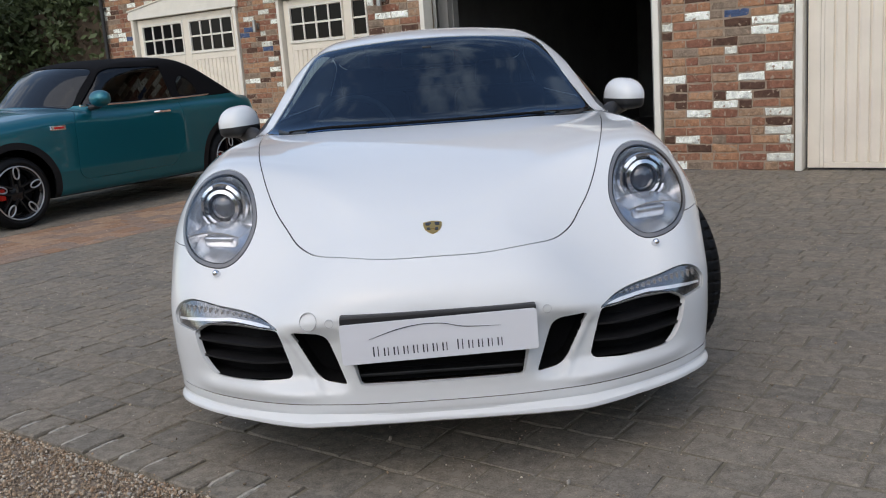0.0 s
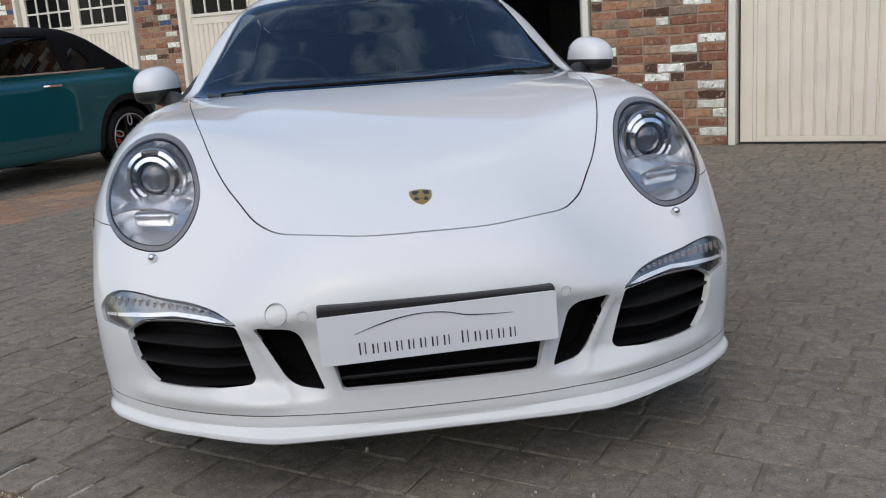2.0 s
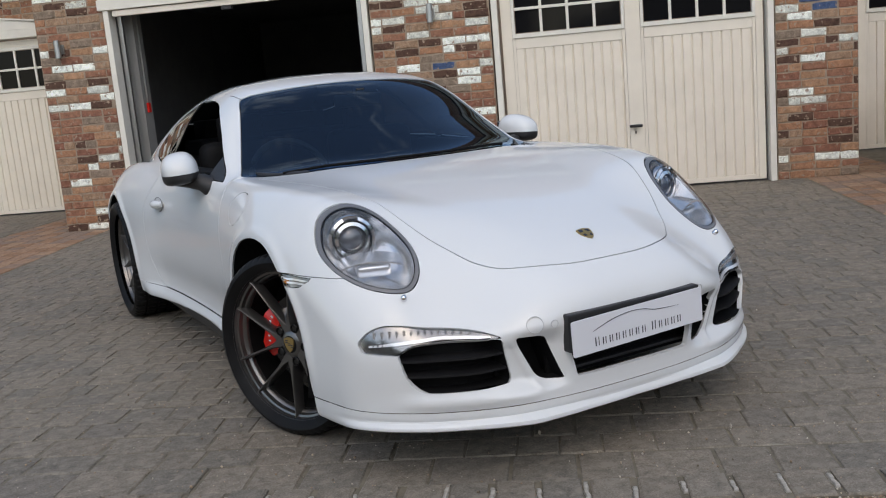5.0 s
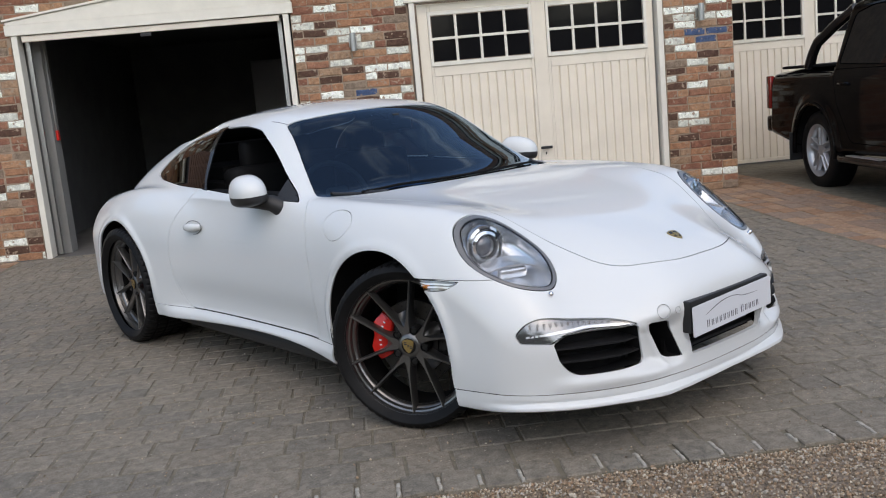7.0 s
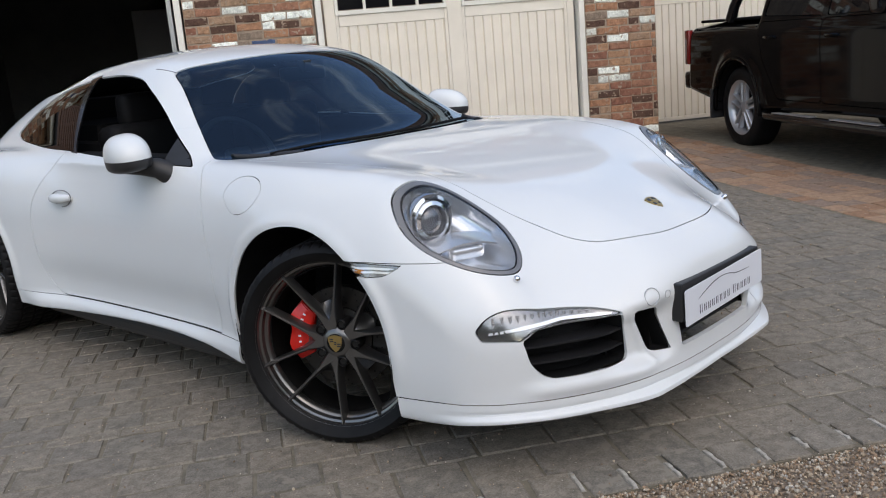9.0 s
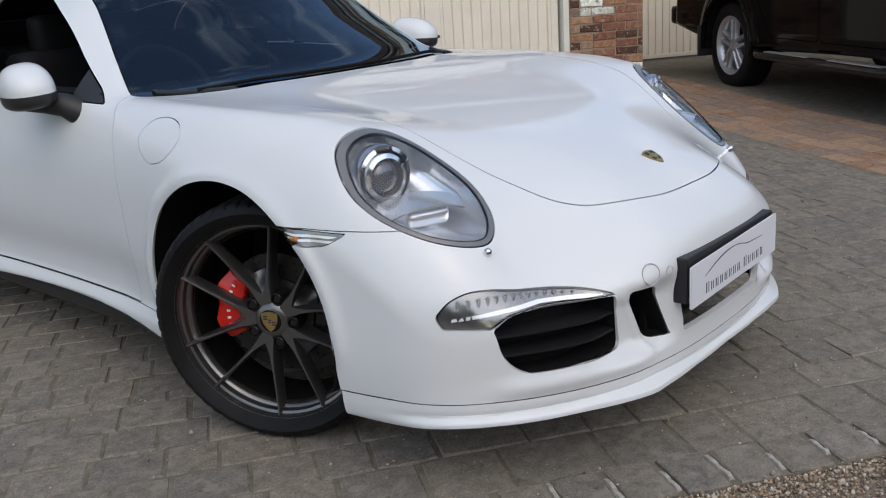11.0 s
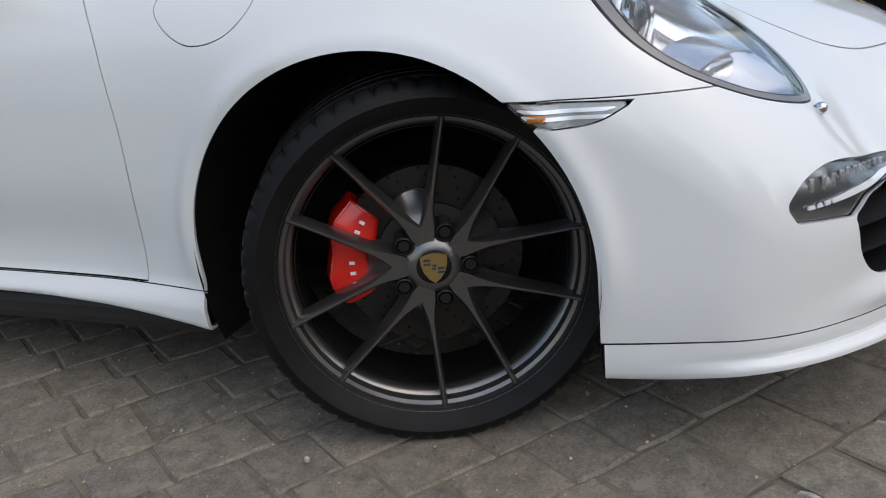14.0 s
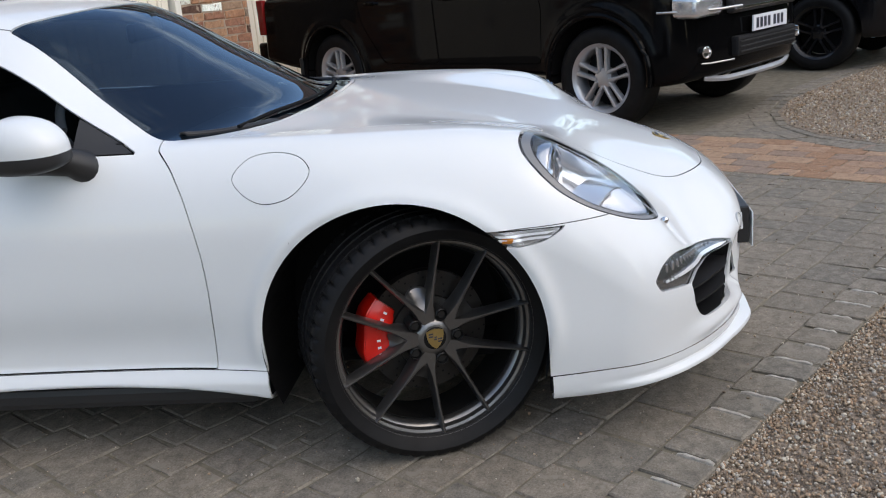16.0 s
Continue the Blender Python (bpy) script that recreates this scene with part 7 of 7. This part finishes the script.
SCR_M = outline(both([(0, 0.585), (0.4, 0.62), (0.66, 0.73), (0.63, 0.86), (0.56, 1.08), (0.3, 1.03), (0, 1.01)]), 160)
scr_m, mesh = take(mesh, lambda V: np.where((V[:, 2] > 0.95) & (V[:, 1] < 1.2), inside_of(SCR_M, V[:, [0, 1]]), 0.06), 0.004)
munder = shifted(mesh, 0.015)
TOP = rounded([(0.68, 0.987), (1.0, 1.6), (2.9, 1.6), (2.78, 0.985), (2.4, 0.972)], 0.02)
top, mesh = take(mesh, side_poly(TOP), 0.003)
mdoor = {}
for g in (-1, 1):
    mdoor[g], mesh = take(mesh, lambda V, g=g: np.where((V[:, 0] * g > 0.3) & (V[:, 2] < 0.99), inside_of(rounded([(0.72, 1.0), (0.62, 0.85), (0.60, 0.40), (0.66, 0.33), (1.70, 0.33), (1.86, 0.55), (1.89, 1.0)], 0.06), V[:, [1, 2]]), 0.06), 0.0014)
clad, mesh = take(mesh, lambda V: np.where(np.abs(V[:, 0]) > 0.3, np.minimum(V[:, 2] - 0.212, np.minimum(np.hypot(V[:, 1], V[:, 2] - 0.315) - 0.415, np.hypot(V[:, 1] - 2.495, V[:, 2] - 0.315) - 0.415)), 0.06), 0.0)
panel("body", mesh, M_TEAL, mini, thick=0.008)
panel("understructure", munder, M_DARK, mini, thick=0.002)
panel("black_cladding", clad, M_SLAT, mini, "black sill and arch cladding", thick=0.012)
panel("folding_top", top, M_CANVAS, mini, "black canvas folding top", thick=0.006)
panel("windscreen", shifted(scr_m, 0.005), M_REARGLASS, mini, thick=0.004)
for g in (-1, 1):
    d_ = panel("door", mdoor[g], M_TEAL, mini, thick=0.01)
    panel("window", shifted(mw[g][0], 0.006), M_REARGLASS, d_, "dark window", thick=0.004)
    panel("rear_window", shifted(mw[g][1], 0.006), M_GLASS, mini, thick=0.004)
    part("waist_trim", tube_bm([(0.80 * g, 0.74, 0.982), (0.80 * g, 1.3, 0.972), (0.80 * g, 1.9, 0.975), (0.755 * g, 2.5, 0.985)], 0.010, 8), M_CHROME, mini, "chrome waist trim", smooth=True)
    part("handle", tube_bm([(0.845 * g, 1.72, 0.86), (0.878 * g, 1.69, 0.862), (0.878 * g, 1.56, 0.862), (0.845 * g, 1.53, 0.86)], 0.013, 8), M_CHROME, d_, "chrome handle", smooth=True)
    mr = part("door_mirror", ball_bm((0.93 * g, 0.865, 1.035), (0.112, 0.085, 0.075)), M_TEAL, d_, smooth=True)
    part("arm", tube_bm([(0.90 * g, 0.88, 0.975), (0.80 * g, 0.84, 0.955)], 0.028, 10), M_PLASTIC, mr)
    part("vent_trim", merge_bm(box_bm((0.857 * g - 0.012, 0.36, 0.79), (0.857 * g + 0.012, 0.52, 0.835), 0.01)), M_CHROME, mini, "chrome side vent")
    part("vent_accent", box_bm((0.868 * g - 0.006, 0.40, 0.803), (0.868 * g + 0.006, 0.50, 0.820), 0.003), M_REDACC, mini, "red accent")
    for c in (0.0, 2.495):
        w_ = plain_wheel(mini, pose(0.745 * g, c, 0.305, 0, 0, 0 if g > 0 else 180), 0.305, 0.205, 0.228, 5, True, M_GLOSSBLACK, "black alloy wheel with silver spoke edges")
        for i in range(5):
            pts = [(0.098, 0.17 + 0.052 * math.cos(t), 0.026 * math.sin(t)) for t in [2 * math.pi * k / 20 for k in range(20)]]
            o = part("spoke_edge", tube_bm(pts, 0.0065, 6, closed=True), M_SILVER, w_, smooth=True)
            o.matrix_local = pose(0, 0, 0, 72 * i + 20, 0, 0)
        part("rim_edge", tube_bm([(0.098, 0.226 * math.cos(t), 0.226 * math.sin(t)) for t in [2 * math.pi * k / 40 for k in range(40)]], 0.006, 6, closed=True), M_SILVER, w_, smooth=True)
        part("caliper", box_bm((-0.01, 0.10, -0.05), (0.05, 0.15, 0.05), 0.01), M_RED, w_, "red caliper").matrix_local = pose(0, 0, 0, 180 if g > 0 else 0, 0, 0)
    bm = lathe_bm([(0.115, 0.0), (0.115, 0.04), (0.095, 0.06), (0.0001, 0.07)], 32)
    bm.transform(pose(0.60 * g, -0.66, 0.74, 0, -14, -90 + 20 * g))
    part("headlamp", bm, M_BOWL, mini, "round headlamp", smooth=True)
part("dashboard", box_bm((-0.62, 0.80, 0.70), (0.62, 1.05, 0.95), 0.04), M_LEATHER, mini)
for x in (-0.34, 0.34):
    part("seat", merge_bm(box_bm((x - 0.22, 1.55, 0.5), (x + 0.22, 1.72, 1.12), 0.05, 2), box_bm((x - 0.12, 1.60, 1.1), (x + 0.12, 1.70, 1.26), 0.03, 2)), M_LEATHER, mini, smooth=True)

# black estate beyond the pickup
def suv_field(P):
    x, y, z = np.abs(P[:, 0]), P[:, 1], P[:, 2]
    deck = curve([-0.9, -0.6, -0.1, 0.6, 1.0, 4.0], [0.86, 0.98, 1.06, 1.12, 1.12, 1.12], y) - 0.06 * (x / 0.9) ** 3
    w = curve([-0.9, -0.5, 0.2, 3.0, 3.9], [0.82, 0.91, 0.95, 0.95, 0.88], y) - 0.3 * np.maximum(0, z - 0.9) ** 1.5
    front = -0.88 + 0.05 * np.abs(z - 0.6) + 0.34 * x ** 3 - y
    rear = y - 3.85
    body = smax(smax(smax(z - deck, x - w, 0.08), front, 0.12), smax(rear, 0.30 - z, 0.06), 0.08)
    roof = z - curve([0.3, 0.65, 1.4, 1.9, 2.8, 3.6, 3.9], [0.95, 1.11, 1.62, 1.70, 1.70, 1.55, 1.2], y - 0.12 * x ** 2) + 0.05 * (x / 0.7) ** 2.5
    cab = np.maximum(np.maximum(smax(roof, x - (0.9 - 0.38 * np.maximum(0, z - 1.1)), 0.09), 0.5 - y), 0.9 - z)
    return smin(body, cab, 0.03)


suv = thing("estate_car", "black estate car parked beyond the pickup", "car", YARD @ pose(11.72, -4.15, 0))
mesh = skin(suv_field, (0, -1.0, 0.2), (1.0, 3.95, 1.78), 0.04)
for c in ((0, 0.36, 0.42), (2.85, 0.36, 0.42)):
    _, mesh = take(mesh, round_arch(c))
SW = rounded([(0.85, 1.13), (1.45, 1.52), (1.8, 1.58), (3.2, 1.52), (3.4, 1.14)], 0.06)
sw = {}
for g in (-1, 1):
    sw[g], mesh = glass_parts(mesh, [SW], g)
panel("body", mesh, M_BLACKPAINT2, suv, thick=0.015)
for g in (-1, 1):
    panel("window", shifted(sw[g][0], 0.006), M_DARKGLASS, suv, thick=0.004)
    part("headlamp", box_bm((0.66 * g - 0.17, -0.84, 0.74), (0.66 * g + 0.17, -0.60, 0.86), 0.05, 3), M_BOWL, suv, smooth=True)
    part("fog_lamp", box_bm((0.66 * g - 0.07, -0.83, 0.50), (0.66 * g + 0.07, -0.72, 0.54), 0.015, 2), M_BOWL, suv, smooth=True)
    for c in (0.0, 2.85):
        plain_wheel(suv, pose(0.80 * g, c, 0.36, 0, 0, 0 if g > 0 else 180), 0.36, 0.24, 0.25, 5, True, M_GLOSSBLACK, "black alloy wheel")
part("grille", box_bm((-0.40, -0.90, 0.62), (0.40, -0.84, 0.86), 0.03, 2), M_PLASTIC, suv)

# ---- trees beyond the left end ----
M_LEAF = mat("dark_green_leaves", (0.085, 0.115, 0.05), 0.6, vary=0.5, scale=2.0)
M_BARK = mat("brown_bark", (0.09, 0.065, 0.045), 0.95, vary=0.3, scale=8, bump=0.8, bscale=25, bdist=0.02)


def tree(seed, height, spread):
    r = random.Random(seed)
    g = np.random.default_rng(seed)
    ob = thing("tree", "leafy green tree beyond the end of the garages", "tree", group="trees by the garages")
    bms = [tube_bm([(0, 0, -0.1), (0.05, 0.02, height * 0.25), (-0.05, 0.08, height * 0.5), (0.03, 0.0, height * 0.8)], [0.22, 0.17, 0.12, 0.05], 10)]
    tips = []
    for k in range(16):
        z0 = height * r.uniform(0.15, 0.7)
        a = r.uniform(0, 2 * math.pi)
        l = spread * r.uniform(0.45, 0.95) * (1 - 0.45 * z0 / height)
        p1 = (l * 0.5 * math.cos(a), l * 0.5 * math.sin(a), z0 + l * 0.25)
        p2 = (l * math.cos(a), l * math.sin(a), z0 + l * r.uniform(0.2, 0.7))
        bms.append(tube_bm([(0, 0, z0), p1, p2], [0.07, 0.045, 0.015], 6))
        tips += [p1, p2]
    part("trunk", merge_bm(*bms), M_BARK, ob, "brown trunk with limbs", smooth=True)
    tips += [(0, 0, height * q) for q in (0.55, 0.7, 0.8, 0.88)]
    C = []
    for p in tips:
        for _ in range(5):
            C.append(np.array(p) + g.normal(0, 1, 3) * np.array([0.45, 0.45, 0.35]) * spread * 0.32)
    C = np.array(C)
    n = 14000
    c = C[g.integers(0, len(C), n)] + g.normal(0, 1, (n, 3)) * np.array([0.26, 0.26, 0.2]) * spread * 0.35
    c[:, 2] = np.maximum(c[:, 2], 0.25)
    u = g.normal(0, 1, (n, 3))
    u /= np.linalg.norm(u, axis=1, keepdims=True)
    w = np.cross(u, g.normal(0, 1, (n, 3)))
    w /= np.linalg.norm(w, axis=1, keepdims=True)
    s = g.uniform(0.05, 0.11, (n, 1)) * height / 6
    nn = np.cross(u, w) * s * 0.25
    V = np.stack([c - u * s, c - w * s * 0.5 + nn, c + u * s, c + w * s * 0.5 + nn], 1).reshape(-1, 3)
    F = np.arange(4 * n).reshape(-1, 4)
    tagged(obj_from("crown", V, F, M_LEAF, ob, "dense small dark green leaves", smooth=False), kind="stuff")
    return ob


t1 = tree(3, 6.5, 2.6)
t1.matrix_world = pose(-7.6, 17.5, 0)
t2 = tree(9, 5.6, 2.4)
t2.matrix_world = pose(-9.8, 15.0, 0, 0, 0, 70)
for x, y, a in ((-12.2, 13.5, 140), (-14.5, 16.5, 30), (-10.5, 20.0, 220), (-6.3, 21.0, 110)):
    copy_thing(t1 if a % 4 else t2, pose(x, y, 0, 0, 0, a))

# trees round the far side of the yard, which the glass and paint mirror
for x, y, a in ((-13, -8, 20), (-11, -13, 75), (-6.5, -16, 200), (-1, -17.5, 310), (5, -17, 55), (10.5, -15, 160), (15.5, -11, 250), (19, -5, 5)):
    copy_thing(t1 if a % 4 else t2, pose(x, y, 0, 0, 0, a))


# a clipped hedge added out of view, so paint and glass mirror less bright horizon
def hedge(seed, length, height, depth):
    g = np.random.default_rng(seed)
    ob = thing("hedge", "tall dark green hedge added to darken reflections and thicken foliage", "hedge", group="hedges round the yard")
    part("twig_core", box_bm((-length / 2, -depth * 0.3, 0), (length / 2, depth * 0.3, height * 0.92), 0.1), M_BARK, ob, "dense brown twigs")
    n = int(length * height * 220)
    side = g.integers(0, 5, n)
    c = np.stack([g.uniform(-length / 2, length / 2, n), np.where(side < 4, np.where(side % 2 == 0, 1, -1) * depth * 0.42, g.uniform(-0.45, 0.45, n) * depth), np.where(side < 4, g.uniform(0.02, 1, n) * height, height)], 1) + g.normal(0, 0.07, (n, 3))
    u = g.normal(0, 1, (n, 3))
    u /= np.linalg.norm(u, axis=1, keepdims=True)
    w = np.cross(u, g.normal(0, 1, (n, 3)))
    w /= np.linalg.norm(w, axis=1, keepdims=True)
    q = g.uniform(0.06, 0.12, (n, 1))
    V = np.stack([c - u * q, c - w * q * 0.5, c + u * q, c + w * q * 0.5], 1).reshape(-1, 3)
    tagged(obj_from("leaves", V, np.arange(4 * n).reshape(-1, 4), M_LEAF, ob, "small dark green leaves", smooth=False), kind="stuff")
    return ob


h1 = hedge(4, 14.0, 3.0, 1.0)
h1.matrix_world = pose(-2, -14.5, 0)
for x, y, a in ((-13.5, -8.0, 62), (11.5, -12.0, 20), (20.5, -4.0, 55)):
    copy_thing(h1, pose(x, y, 0, 0, 0, a if x > 0 else -a))
# one more copy thickens the foliage beyond the left end
copy_thing(h1, pose(-11.0, 19.5, 0, 0, 0, -36))

# ---- bricks and nearest setts, one by one ----
brick_meshes = []
for k in range(8):
    me = bpy.data.meshes.new("brick")
    bm = rough_brick(100 + k)
    bm.to_mesh(me)
    bm.free()
    me.materials.append(M_BRICK1)
    brick_meshes.append(me)
brnd = random.Random(21)


def lay_bricks(wall, s0, s1, y, holes, single):
    V, F = [], []
    count = 0
    for s, z, l in brick_places(s0, s1, WALL_TOP, holes, brnd):
        if single and count < 290 and z < 2.3 and s > 2.6:
            o = new("brick", brick_meshes[brnd.randrange(8)])
            o.parent = wall
            o.matrix_local = pose(s, y + brnd.uniform(-0.003, 0.003), z, 0, brnd.uniform(-0.5, 0.5), 0) @ Matrix.Diagonal((l / 0.215, 1, 1, 1))
            count += 1
            continue
        me = brick_meshes[brnd.randrange(8)]
        n = len(V)
        dy = brnd.uniform(-0.003, 0.003)
        for v in me.vertices:
            V.append((s + v.co.x * l / 0.215, y + v.co.y + dy, z + v.co.z))
        F += [tuple(n + i for i in p.vertices) for p in me.polygons]
    tagged(obj_from("bricks", V, F, M_BRICKN, wall, "reclaimed brick courses", smooth=False), kind="stuff")


lay_bricks(wall_a, -0.65, 7.06, 0.0, GABLES["a"], True)
lay_bricks(wall_b, -8.04, -0.66, BACK, [h for h in GABLES["b"] if h[1] < 0], False)
lay_bricks(wall_c, 7.07, 12.0, BACK, [h for h in GABLES["b"] if h[1] > 0], False)
srnd = random.Random(8)
sett_meshes = {}
for s, d, l, w in singles:
    key = (round(l / 0.02), round(w / 0.02), srnd.randrange(2))
    if key not in sett_meshes:
        v, f = sett_shape(key[0] * 0.02, key[1] * 0.02, srnd)
        me = bpy.data.meshes.new("sett")
        me.from_pydata([(x, -y, z) for x, y, z in v], [], [tuple(reversed(q)) for q in f])
        me.update()
        me.materials.append(M_SETT1)
        sett_meshes[key] = me
    o = new("sett", sett_meshes[key])
    o.parent = yard
    o.matrix_local = pose(s, -d, srnd.uniform(-0.002, 0.002), srnd.uniform(-0.6, 0.6), srnd.uniform(-0.6, 0.6), 0) @ Matrix.Diagonal((l / (key[0] * 0.02), w / (key[1] * 0.02), 1, 1))
